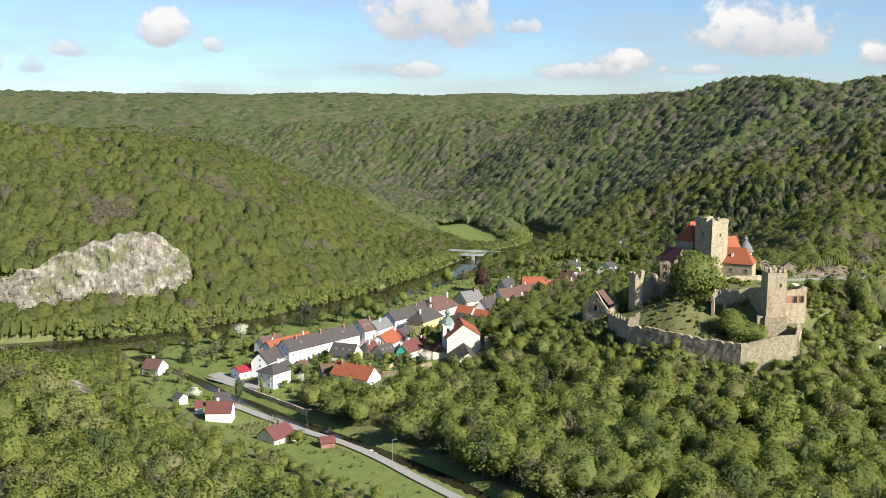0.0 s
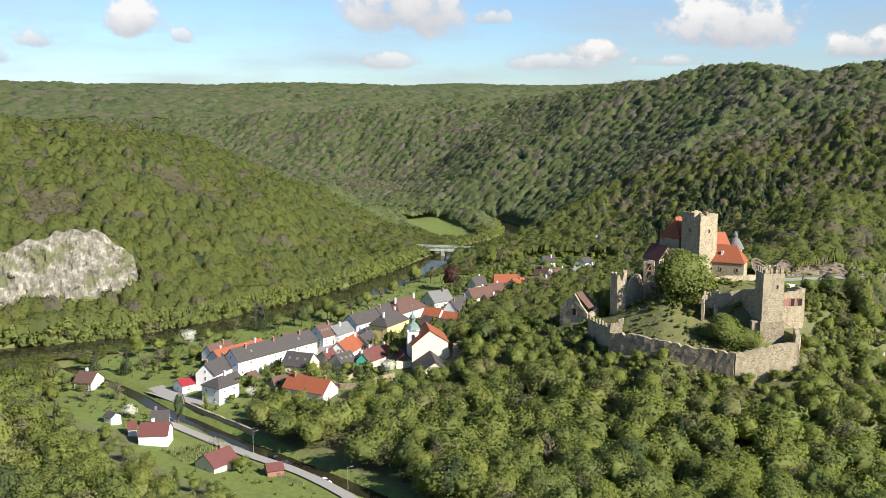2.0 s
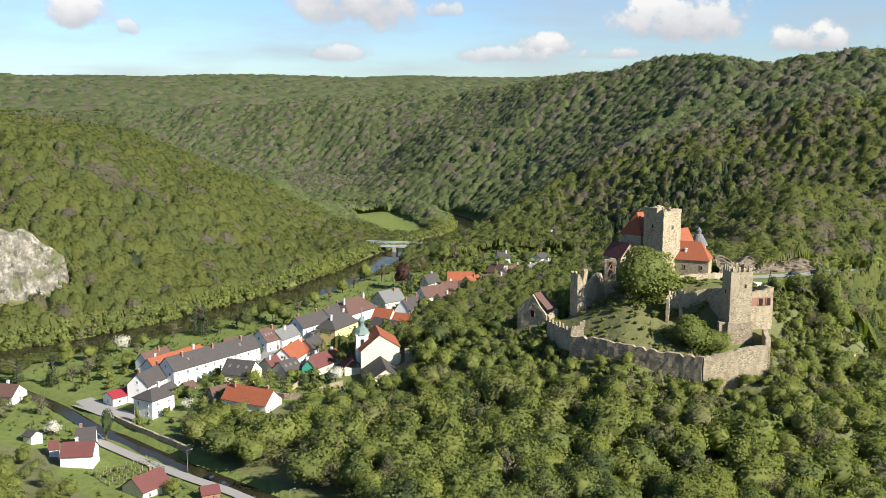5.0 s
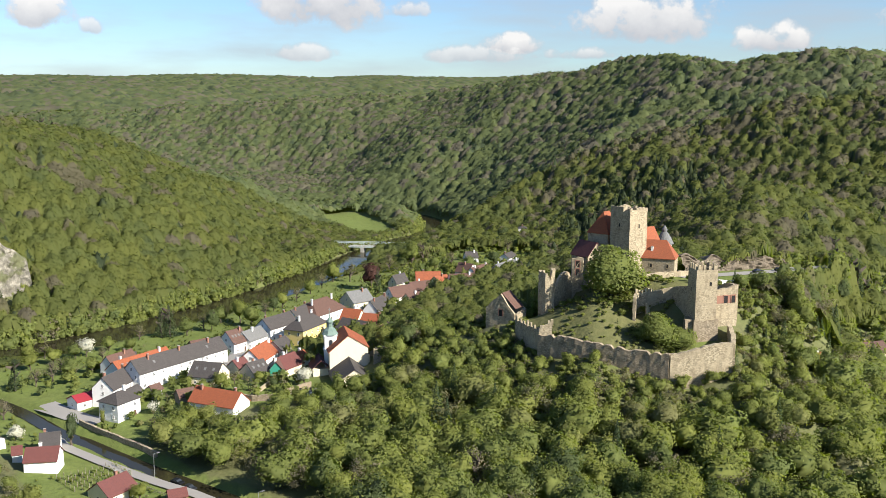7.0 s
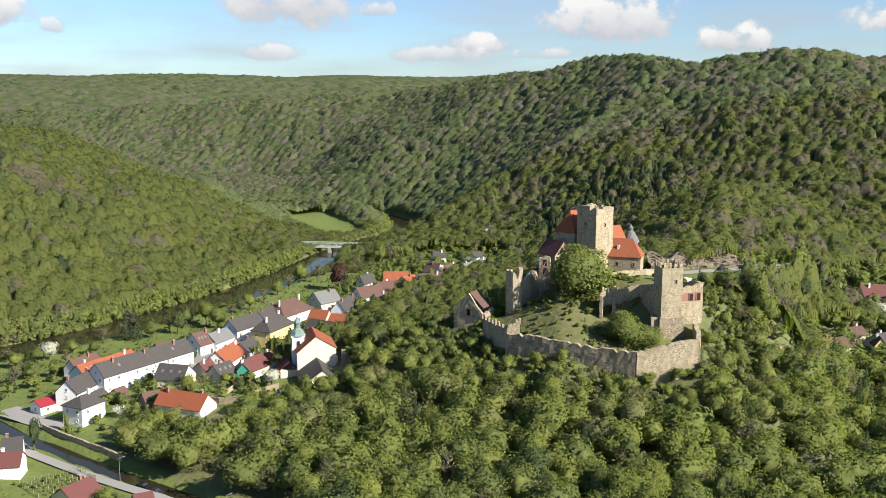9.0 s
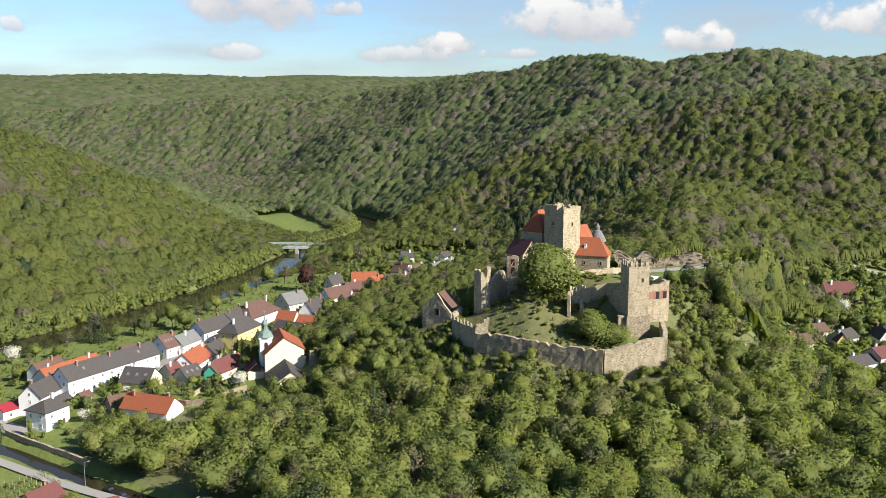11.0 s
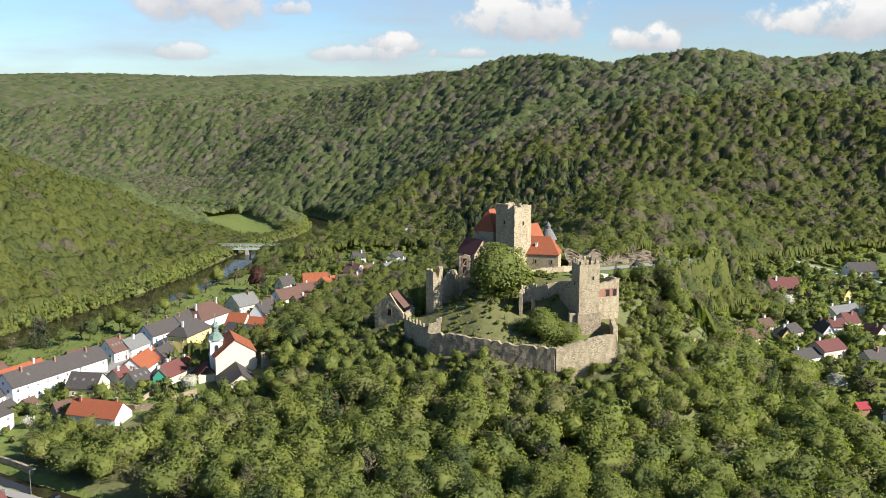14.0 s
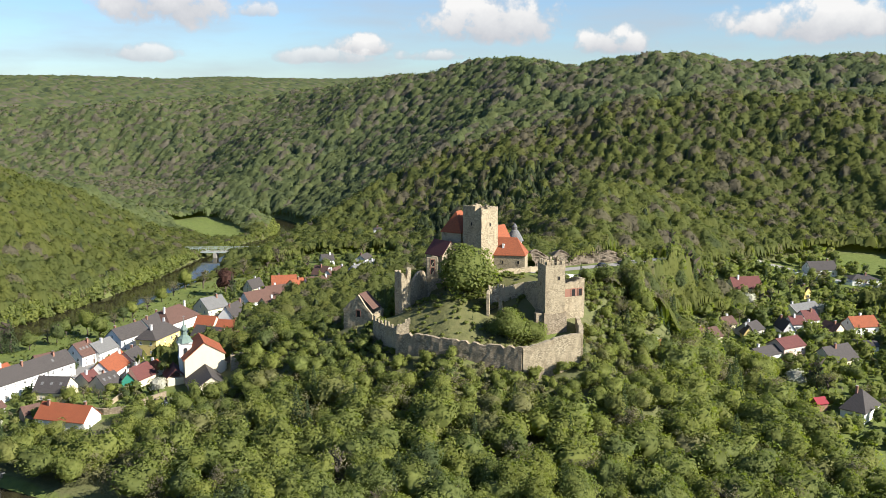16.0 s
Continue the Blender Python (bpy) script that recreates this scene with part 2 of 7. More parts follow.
ROCK = rock("cliff_rock", (0.32, 0.295, 0.235), (0.09, 0.083, 0.065), (0.10, 0.105, 0.05))
ROAD_ROCK = stone("brown_cut_rock", (0.16, 0.13, 0.095), (0.07, 0.06, 0.042), (0.22, 0.185, 0.14), 0.5)
COPPER = plain("green_copper", (0.17, 0.235, 0.20), 0.6, 0.2)
WOOD = plain("dark_wood", (0.10, 0.06, 0.04), 0.85)
PALEWOOD = plain("grey_wood", (0.28, 0.24, 0.19), 0.9)
BRICKRED = plain("red_brick", (0.29, 0.15, 0.105), 0.9)
# near-black: shade inside castle openings as a colour, and dark gravestones
DARK = plain("dark_opening", (0.02, 0.019, 0.018), 0.9)
METAL = plain("grey_metal", (0.35, 0.36, 0.36), 0.45, 0.6)
ASPHALT = plain("road_surface", (0.27, 0.255, 0.23), 0.9, var=0.15, scale=0.6)
GRAVEL = plain("pale_gravel", (0.36, 0.33, 0.28), 0.95, var=0.2, scale=0.8)
CONCRETE = plain("concrete", (0.36, 0.34, 0.30), 0.9)
GLASSM = Mat("window_glass", 0.12, spec=0.6)
GLASSM.b.inputs["Base Color"].default_value = (0.03, 0.035, 0.04, 1)
GLASS = GLASSM.m


def ground_material():
    m = Mat("ground", 0.95, spec=0.1)
    wood = m.attr("wood")
    grass = m.mix(m.noise(0.05, 5), (0.12, 0.165, 0.036), (0.14, 0.155, 0.05))
    grass = m.mix(m.math("MULTIPLY", m.math("SUBTRACT", m.noise(0.6, 5), 0.5, True), 2.5, True), grass, (0.10, 0.13, 0.04))
    floor_ = m.mix(m.noise(0.08, 6), (0.115, 0.135, 0.045), (0.14, 0.13, 0.07))
    dry = m.attr("dry")
    c = m.mix(wood, grass, floor_)
    c = m.mix(dry, c, m.mix(m.noise(0.25, 5), (0.16, 0.13, 0.07), (0.10, 0.10, 0.042)))
    c = m.mix(m.math("MULTIPLY", m.math("SUBTRACT", m.noise(0.28, 7, 0.7), 0.45, True), 3.0, True), c, m.mix(0.55, c, (0.05, 0.065, 0.022)))
    return m.color(c).bump(m.noise(0.5, 6), 0.6, 0.8).m


GROUND = ground_material()
wm = Mat("river_water", 0.08, spec=0.16)
wm.b.inputs["Base Color"].default_value = (0.024, 0.022, 0.012, 1)
wm.bump(wm.noise(0.5, 3), 0.12, 0.1)
WATER = wm.m


# ---- mesh helpers ----
def obj(name, verts, faces, material, parent=None, label=""):
    me = bpy.data.meshes.new(name)
    me.from_pydata([tuple(v) for v in verts], [], faces)
    if material:
        me.materials.append(material)
    ob = new(name, me)
    if parent:
        ob.parent = parent
    if label:
        ob["label"] = label
    return ob


def part(name, bm, material, parent=None, label=""):
    bmesh.ops.recalc_face_normals(bm, faces=bm.faces)
    me = bpy.data.meshes.new(name)
    bm.to_mesh(me)
    bm.free()
    me.materials.append(material)
    ob = new(name, me)
    if parent:
        ob.parent = parent
    if label:
        ob["label"] = label
    return ob


def empty(name, m, label, category, group="", kind=""):
    ob = new(name)
    ob.matrix_world = m
    ob.empty_display_size = 0.5
    return tagged(ob, label, category, group, kind)


def box(bm, x0, x1, y0, y1, z0, z1):
    vs = [bm.verts.new(p) for p in ((x0, y0, z0), (x1, y0, z0), (x1, y1, z0), (x0, y1, z0), (x0, y0, z1), (x1, y0, z1), (x1, y1, z1), (x0, y1, z1))]
    for f in ((3, 2, 1, 0), (4, 5, 6, 7), (0, 1, 5, 4), (1, 2, 6, 5), (2, 3, 7, 6), (3, 0, 4, 7)):
        bm.faces.new([vs[i] for i in f])
    return vs


def boxes(*items):
    bm = bmesh.new()
    for it in items:
        box(bm, *it)
    return bm


# ---- lie of the land ----
RIVER = [(-900, 250), (-420, 330), (-270, 372), (-180, 396), (-122, 426), (-72, 482), (-30, 545), (2, 610), (26, 670), (54, 722), (84, 768), (98, 825), (80, 892), (10, 960), (-140, 1030), (-480, 1110), (-1100, 1120)]
STREAM = [(-150, 372), (-112, 335), (-90.8, 309.5), (-80.8, 300.3), (-68.5, 287.4), (-53, 271.8), (-36, 256), (-16, 236), (2, 216), (20, 195), (90, 175), (170, 180), (250, 205)]


def along(points, step):
    """Points at even steps on a smooth line through the given ones."""
    p = [Vector(q).to_3d() if len(q) == 2 else Vector(q) for q in points]
    p = [p[0] * 2 - p[1]] + p + [p[-1] * 2 - p[-2]]
    out = []
    for a, b, c, d in zip(p, p[1:], p[2:], p[3:]):
        n = max(1, int((c - b).length / step))
        for i in range(n):
            u = i / n
            out.append(0.5 * ((2 * b) + (c - a) * u + (2 * a - 5 * b + 4 * c - d) * u * u + (3 * b - a - 3 * c + d) * u ** 3))
    return out + [p[-2]]


def seg_far(x, y, points, heights=None):
    """Distance from a broken line and, where heights are given, the height on it."""
    best, hh = np.full(x.shape, 1e9), np.zeros(x.shape)
    for i in range(len(points) - 1):
        (ax, ay), (bx, by) = points[i][:2], points[i + 1][:2]
        dx, dy = bx - ax, by - ay
        u = np.clip(((x - ax) * dx + (y - ay) * dy) / (dx * dx + dy * dy), 0, 1)
        d = np.hypot(x - ax - u * dx, y - ay - u * dy)
        near = d < best
        best = np.where(near, d, best)
        if heights is not None:
            hh = np.where(near, heights[i] + u * (heights[i + 1] - heights[i]), hh)
    return best, hh


def ridge(x, y, points, slope, soft):
    """A hill that falls from its crest line; soft rounds the crest."""
    d, h = seg_far(x, y, points, [p[2] for p in points])
    return h - slope * (np.sqrt(d * d + soft * soft) - soft)


def smooth(a, b, v):
    t = np.clip((v - a) / (b - a), 0, 1)
    return t * t * (3 - 2 * t)


def blend_max(a, b, k):
    h = np.clip(0.5 + 0.5 * (a - b) / k, 0, 1)
    return b + (a - b) * h + k * h * (1 - h)


def wave(x, y, size, seed):
    """Cheap smooth noise between -1 and 1."""
    r = np.random.RandomState(seed)
    out = 0
    for i in range(5):
        a, ph, k = r.uniform(0, 6.28), r.uniform(0, 6.28), r.uniform(0.6, 1.6) / size
        out = out + np.sin((x * math.cos(a) + y * math.sin(a)) * k * 6.28 + ph)
    return out / 3.0


LEFT_HILL = [(-900, 470, 115), (-560, 500, 112), (-350, 560, 100), (-250, 610, 93), (-218, 690, 92), (-178, 749, 78), (-129, 790, 52), (-84, 826, 35), (-42, 849, 19), (3, 860, 2)]
RIGHT_HILL = [(1500, 350, 140), (900, 480, 138), (640, 640, 142), (504, 745, 142), (446, 799, 146), (394, 875, 145), (335, 953, 150), (310, 1055, 140), (267, 1221, 131), (233, 1380, 125), (71, 1498, 115), (-80, 1548, 104), (-253, 1580, 93), (-381, 1605, 88), (-475, 1632, 84), (-1000, 1700, 84)]
FAR_HILL = [(-3200, 1600, 170), (-1500, 2150, 165), (-666, 2306, 160), (-393, 2570, 172), (-29, 2700, 169), (321, 2983, 177), (607, 3244, 169), (2500, 2800, 165)]
LAST_HILL = [(-3000, 3600, 195), (-600, 4000, 200), (300, 4050, 206), (900, 4000, 198), (3000, 3500, 190)]
CASTLE_HILL = [(52, 330, 27), (74, 320, 34), (92, 314, 42), (112, 328, 46), (140, 362, 41), (190, 410, 44), (240, 480, 60)]
BASTION = [(64, 291, 24), (83, 276, 23), (100, 261, 21.5), (112, 261, 23), (122, 263, 27), (133, 288, 33)]
CASTLE_ROAD = [(126, 322, 46.5), (134, 326, 45.6), (147, 331, 45.0), (161, 336, 44.5), (173, 340.5, 44.0), (184, 347, 43.6), (200, 358, 42.0), (214, 368, 40.0)]
NEAR_HILL = [(-420, 150, 120), (-260, 190, 72), (-190, 215, 46), (-150, 245, 26), (-128, 275, 9)]


def height(x, y):
    x, y = np.asarray(x, float), np.asarray(y, float)
    rd, _ = seg_far(x, y, RIVER)
    sd, _ = seg_far(x, y, STREAM)
    z = 2.5 + 5.5 * smooth(30, 120, rd) * smooth(8, 60, sd)
    right = smooth(120, 190, x)
    z = z + right * (1.0 + 0.11 * np.clip(y - 320, 0, 260) * smooth(120, 260, x) + 0.015 * np.clip(x - 200, 0, 400))
    w = wave(x, y, 160, 3) * 5 + wave(x, y, 60, 4) * 1.8
    far = smooth(14, 120, rd)
    hills = ridge(x, y, LEFT_HILL, 0.52, 45) + w * far
    hills = blend_max(hills, ridge(x, y, RIGHT_HILL, 0.53, 60) + w * 0.9 + wave(x, y, 420, 8) * 3, 14)
    hills = blend_max(hills, ridge(x, y, FAR_HILL, 0.16, 200) + wave(x, y, 700, 9) * 4, 20)
    hills = blend_max(hills, ridge(x, y, LAST_HILL, 0.14, 200) + wave(x, y, 900, 12) * 7, 20)
    hills = np.minimum(hills, 1.5 + np.clip(rd - 18, 0, None) * 0.6)
    z = blend_max(z, hills, 6)
    z = blend_max(z, ridge(x, y, CASTLE_HILL, 0.46, 9) + wave(x, y, 30, 5) * 0.8, 6)
    z = blend_max(z, ridge(x, y, NEAR_HILL, 0.42, 12) + wave(x, y, 40, 6) * 1.0, 6)
    z = blend_max(z, ridge(x, y, BASTION, 0.5, 3) + wave(x, y, 14, 7) * 0.5, 3)
    cd, cz = seg_far(x, y, CASTLE_ROAD, [q[2] for q in CASTLE_ROAD])
    z = blend_max(z, cz - 0.66 * np.clip(cd - 15, 0, None) - 40 * smooth(168, 202, x), 2.0)
    z = np.where(cd < 12, z + (cz - z) * (1 - smooth(5, 12, cd)), z)
    z = np.where(rd < 40, z + (-2.5 - z) * (1 - smooth(14, 18.5, rd)), z)
    z = np.where(sd < 20, z + (0.2 - z) * (1 - smooth(2.6, 4.4, sd)), z)
    return z


def h_at(x, y):
    return float(height(np.array([x]), np.array([y]))[0])


# open ground: x, y, half length, half width, turn in degrees
CLEAR = [
    (-58, 395, 108, 55, 50), (15, 497, 92, 48, 62), (84, 575, 62, 42, 58), (-34, 328, 52, 15, -6),
    (-72, 282, 62, 15, -48), (-112, 300, 22, 14, -40), (-28, 228, 56, 20, -45), (-66, 256, 28, 15, -48), (-98, 298, 17, 13, -40), (-76, 308, 18, 14, -40),
    (22, 815, 62, 22, 108), (97, 303, 30, 32, 0), (112, 330, 25, 20, 30),
    (232, 275, 34, 60, -8), (252, 325, 58, 30, 12), (300, 385, 60, 34, 20), (350, 400, 40, 40, 0), (205, 230, 20, 44, -20),
]


def clearing(x, y):
    """1 in open ground, 0 in the woods."""
    out = np.zeros(np.shape(x))
    for cx, cy, a, b, turn in CLEAR:
        c, s = math.cos(radians(turn)), math.sin(radians(turn))
        u, v = ((x - cx) * c + (y - cy) * s) / a, (-(x - cx) * s + (y - cy) * c) / b
        r = (np.abs(u) ** 3 + np.abs(v) ** 3) ** (1 / 3) + wave(x, y, 25, 21) * 0.05
        out = np.maximum(out, 1 - smooth(0.9, 1.05, r))
    rd, _ = seg_far(x, y, RIVER)
    sd, _ = seg_far(x, y, STREAM)
    out = np.maximum(out, (rd < 15.5) * 1.0)
    out = np.where((y < np.where(x < 102.6, 289.5 - (x - 67.6) * 0.754, 262.8)) & (x > 60) & (x < 130) & (y > 235), 0.0, out)
    cd, _ = seg_far(x, y, CASTLE_ROAD)
    out = np.maximum(out, (cd < 6.5) * 1.0)
    out = np.maximum(out, ((cd < 19) & (y > 310 + 0.36 * (x - 137)) & (y < 332 + 0.36 * (x - 147)) & (x > 134) & (x < 178)) * 1.0)
    return np.maximum(out, (sd < 4.5) * 1.0)


def rocky(x, y):
    """Bare rock over the river, where no tree stands."""
    d, _ = seg_far(x, y, [(-240, 424), (-214, 433), (-192, 444), (-172, 454), (-158, 462)])
    return d + wave(x, y, 22, 34) * 3 < 13


def dry_slope(x, y):
    """Dry grass among the rocks over the river and in the castle's court."""
    a = 1 - smooth(0.6, 1.1, np.hypot((x + 150) / 30, (y - 578) / 16) + wave(x, y, 30, 31) * 0.35)
    a = np.maximum(a, 1 - smooth(0.6, 1.1, np.hypot((x + 205) / 26, (y - 510) / 18) + wave(x, y, 20, 32) * 0.35))
    b = 1 - smooth(0.8, 1.1, np.hypot((x - 95) / 34, (y - 303) / 28))
    return np.clip(np.maximum(a * 0.9, b * 0.7), 0, 1)


def build_ground():
    az = np.radians(np.r_[np.arange(-180, -42, 6), np.arange(-42, 56, 0.36), np.arange(56, 180, 6)])
    r = np.r_[np.arange(4, 150, 12), np.arange(150, 760, 4.0), np.geomspace(764, 4900, 110)]
    A, Rr = np.meshgrid(az, r)
    x, y = Rr * np.sin(A), Rr * np.cos(A)
    z = height(x, y)
    n, k = x.shape
    idx = np.arange(n * k).reshape(n, k)
    q = np.stack([idx[:-1], idx[1:], np.roll(idx, -1, 1)[1:], np.roll(idx, -1, 1)[:-1]], -1).reshape(-1, 4)
    me = bpy.data.meshes.new("ground")
    me.from_pydata(np.stack([x, y, z], -1).reshape(-1, 3).tolist(), [], q[:, ::-1].tolist() + [idx[0].tolist()])
    for name, v in (("wood", 1 - clearing(x, y)), ("dry", dry_slope(x, y))):
        me.attributes.new(name, "FLOAT", "POINT").data.foreach_set("value", v.ravel().astype(np.float32))
    me.materials.append(GROUND)
    me.shade_smooth()
    tagged(new("ground", me), "grassy and wooded valley ground with hills around", "ground", kind="structure")


build_ground()


def strip(name, points, width, material, label, category, lift=0.12, flat=None, step=4.0):
    """A ribbon that lies on the ground along a line."""
    p = along(points, step)
    vs, fs = [], []
    for i, q in enumerate(p):
        d = (p[min(i + 1, len(p) - 1)] - p[max(i - 1, 0)]).to_2d().normalized()
        n = Vector((-d.y, d.x))
        for s in (-1, -0.33, 0.33, 1):
            e = q.to_2d() + n * (s * width / 2)
            vs.append((e.x, e.y, flat if flat is not None else h_at(e.x, e.y) + lift))
        if i:
            for j in range(3):
                a = 4 * (i - 1) + j
                fs.append((a, a + 1, a + 5, a + 4))
    ob = obj(name, vs, fs, material)
    ob.data.shade_smooth()
    return tagged(ob, label, category, kind="structure")


strip("river", RIVER, 44, WATER, "dark slow river between wooded banks", "river", flat=0.0, step=12)
strip("stream", STREAM, 5.5, WATER, "narrow dark stream below a garden wall", "stream", flat=1.0, step=6)


# ---- woods ----
def crown_template(rng, n, kind):
    """Leaf clumps as small triangles round an uneven crown of height 1, radius about 0.42."""
    if kind == "conifer":
        u = rng.rand(n)
        zz = 0.06 + 0.94 * u
        rr = 0.2 * (1 - u) ** 0.85 * (0.6 + 0.4 * rng.rand(n))
        th = rng.rand(n) * 6.283
        c = np.stack([rr * np.cos(th), rr * np.sin(th), zz], 1)
        nrm = np.stack([np.cos(th), np.sin(th), np.full(n, 0.55)], 1)
        size = (0.85 * (1.15 - u) + 0.3) / np.sqrt(n)
    else:
        lobes = rng.randint(10, 15)
        th = rng.uniform(0, 6.283, lobes)
        ro = np.sqrt(rng.rand(lobes)) * 0.27
        zc = rng.uniform(0.34, 0.84, lobes)
        lc = np.stack([ro * np.cos(th), ro * np.sin(th), zc], 1)
        lr = rng.uniform(0.12, 0.2, lobes) * (1.15 - 0.35 * (zc - 0.34))
        lc[0], lr[0] = (0, 0, 0.56), 0.3
        pick = rng.randint(0, lobes, n)
        d = rng.normal(size=(n, 3))
        d[:, 2] = np.abs(d[:, 2]) * np.where(rng.rand(n) < 0.72, 1, -1)
        d /= np.linalg.norm(d, axis=1)[:, None]
        depth = np.where(kind == "bare", rng.uniform(0.1, 1.05, n), rng.uniform(0.84, 1.14, n))
        c = lc[pick] + d * (lr[pick] * depth)[:, None]
        c[:, 2] = np.maximum(c[:, 2], 0.12)
        nrm = d
        size = np.full(n, (0.9 if kind == "bare" and n > 300 else 1.2 if kind == "bare" else 2.4 if n > 3000 else 1.45 if n > 300 else 1.7 if n > 90 else 1.4) / np.sqrt(n)) * rng.uniform(0.6, 1.25, n)
    nrm = nrm + rng.normal(size=(n, 3)) * (0.4 if n > 90 else 0.3)
    nrm /= np.linalg.norm(nrm, axis=1)[:, None]
    t = np.cross(nrm, rng.normal(size=(n, 3)))
    t /= np.linalg.norm(t, axis=1)[:, None]
    b = np.cross(nrm, t)
    s = size[:, None]
    k = rng.uniform(0.4, 0.8, (n, 1))
    v = np.stack([c - t * s * 0.55 - b * s * k * 0.5, c + t * s * 0.55 - b * s * k * 0.4, c + t * s * (k - 0.6) + b * s * 0.6], 1).reshape(-1, 3)
    f = np.arange(len(v)).reshape(-1, 3)
    soft = np.repeat(nrm * (0.8 if n > 90 else 0.45) + (c - np.array([0, 0, 0.42])) * np.array([2.2, 2.2, 1.6]) + np.array([0, 0, 0.25 if n > 90 else 0.7 if n > 30 else 1.1]), 3, 0)
    if kind == "bare" or (kind == "conifer" and n > 90):
        return v, f, soft / np.linalg.norm(soft, axis=1)[:, None]
    if n > 90:
        # a billowing body just inside the leaves: how far the lobes reach in each direction
        cols, rings = (14, 9) if n > 300 else (9, 5)
        mid = np.array([0, 0, 0.52])
        th, ph = np.meshgrid(np.arange(cols) * 6.283 / cols, np.linspace(-1.35, 1.5, rings))
        way = np.stack([np.cos(ph) * np.cos(th), np.cos(ph) * np.sin(th), np.sin(ph)], -1).reshape(-1, 3)
        rel = lc - mid
        dot = way @ rel.T
        reach = dot + np.sqrt(np.clip(lr ** 2 - (rel ** 2).sum(1) + dot ** 2, 0, None))
        inside = lr ** 2 - (rel ** 2).sum(1) + dot ** 2 > 0
        far = np.where(inside, reach, 0.08).max(1) * 0.8 * rng.uniform(0.86, 1.06, len(way))
        body = mid + way * far[:, None]
        body[:, 2] = np.maximum(body[:, 2], 0.1)
        idx = np.arange(rings * cols).reshape(rings, cols)
        nxt = np.roll(idx, -1, 1)
        tri = np.concatenate([np.stack([idx[:-1], nxt[:-1], nxt[1:]], -1).reshape(-1, 3), np.stack([idx[:-1], nxt[1:], idx[1:]], -1).reshape(-1, 3)])
        soft = np.concatenate([soft, way + rng.normal(size=way.shape) * 0.35])
        return np.concatenate([v, body]), np.concatenate([f, tri + len(v)]), soft / np.linalg.norm(soft, axis=1)[:, None]
    # an uneven core behind the clumps
    m, deep = (5, 0.85) if n < 30 else (6, 0.68)
    prof = [(0.75, 0.3), (1.0, 0.55), (0.7, 0.8)] if kind == "leafy" else [(1.0, 0.12), (0.6, 0.5)]
    if n < 30:
        prof = prof[1:2]
    wide = (0.40 if kind == "leafy" else 0.16) * deep
    ring = [np.stack([wide * r * q * np.cos(a), wide * r * q * np.sin(a), z + rng.uniform(-0.12, 0.1, m)], 1) for r, z in prof for a, q in [(np.arange(m) * 6.283 / m, rng.uniform(0.55, 1.2, m))]]
    core = np.concatenate([np.array([[0, 0, 0.14 if kind == "leafy" else 0.05]])] + ring + [np.array([[0, 0, 0.9 * deep + 0.06]])])
    tri = [(0, 1 + (j + 1) % m, 1 + j) for j in range(m)]
    for q in range(len(prof) - 1):
        a0, b0 = 1 + q * m, 1 + (q + 1) * m
        for j in range(m):
            h = (j + 1) % m
            tri += [(a0 + j, a0 + h, b0 + h), (a0 + j, b0 + h, b0 + j)]
    last = 1 + (len(prof) - 1) * m
    tri += [(last + j, last + (j + 1) % m, len(core) - 1) for j in range(m)]
    soft = np.concatenate([soft, core - np.array([0, 0, 0.1])])
    return np.concatenate([v, core]), np.concatenate([f, np.array(tri) + len(v)]), soft / np.linalg.norm(soft, axis=1)[:, None]


def mesh_from(name, verts, faces, tint, material, normals):
    """One mesh of triangles."""
    n, k = len(verts), len(faces)
    me = bpy.data.meshes.new(name)
    me.vertices.add(n)
    me.vertices.foreach_set("co", verts.astype(np.float32).ravel())
    me.loops.add(3 * k)
    me.loops.foreach_set("vertex_index", faces.astype(np.int32).ravel())
    me.polygons.add(k)
    me.polygons.foreach_set("loop_start", np.arange(0, 3 * k, 3, dtype=np.int32))
    me.attributes.new("tint", "FLOAT", "POINT").data.foreach_set("value", tint.astype(np.float32))
    me.materials.append(material)
    me.update(calc_edges=True)
    me.shade_smooth()
    me.attributes.new("custom_normal", "FLOAT_VECTOR", "POINT").data.foreach_set("vector", normals.astype(np.float32).ravel())
    return me


def scatter(rng, r0, r1, spacing, a0=-33, a1=46, dry=0.85):
    """Jittered places on the ground in a ring sector, in the woods."""
    xs, ys = np.meshgrid(np.arange(-r1, r1, spacing), np.arange(0, r1, spacing))
    xs, ys = xs.ravel(), ys.ravel()
    xs, ys = xs + rng.uniform(-0.75, 0.75, xs.size) * spacing, ys + rng.uniform(-0.75, 0.75, ys.size) * spacing
    r, a = np.hypot(xs, ys), np.degrees(np.arctan2(xs, ys))
    ok = (r > r0) & (r < r1) & (a > a0) & (a < a1)
    xs, ys = xs[ok], ys[ok]
    keep = (clearing(xs, ys) < 0.5) & ~rocky(xs, ys) & (rng.rand(xs.size) > dry_slope(xs, ys) * dry)
    for fx, fy, a, b, turn in FEET:
        c, s = math.cos(turn), math.sin(turn)
        u, v = (xs - fx) * c + (ys - fy) * s, -(xs - fx) * s + (ys - fy) * c
        keep &= ~((np.abs(u) < a + 3.5) & (np.abs(v) < b + 3.5))
    for fx, fy, a in PLACED:
        keep &= np.hypot(xs - fx, ys - fy) > a
    return xs[keep], ys[keep]


def across(x, y):
    """1 on the hill across the river, 0 on the others."""
    a, _ = seg_far(x, y, LEFT_HILL)
    b, _ = seg_far(x, y, RIGHT_HILL)
    return smooth(40, -40, a - b + 60) * smooth(390, 440, y + 0.25 * x + 40)


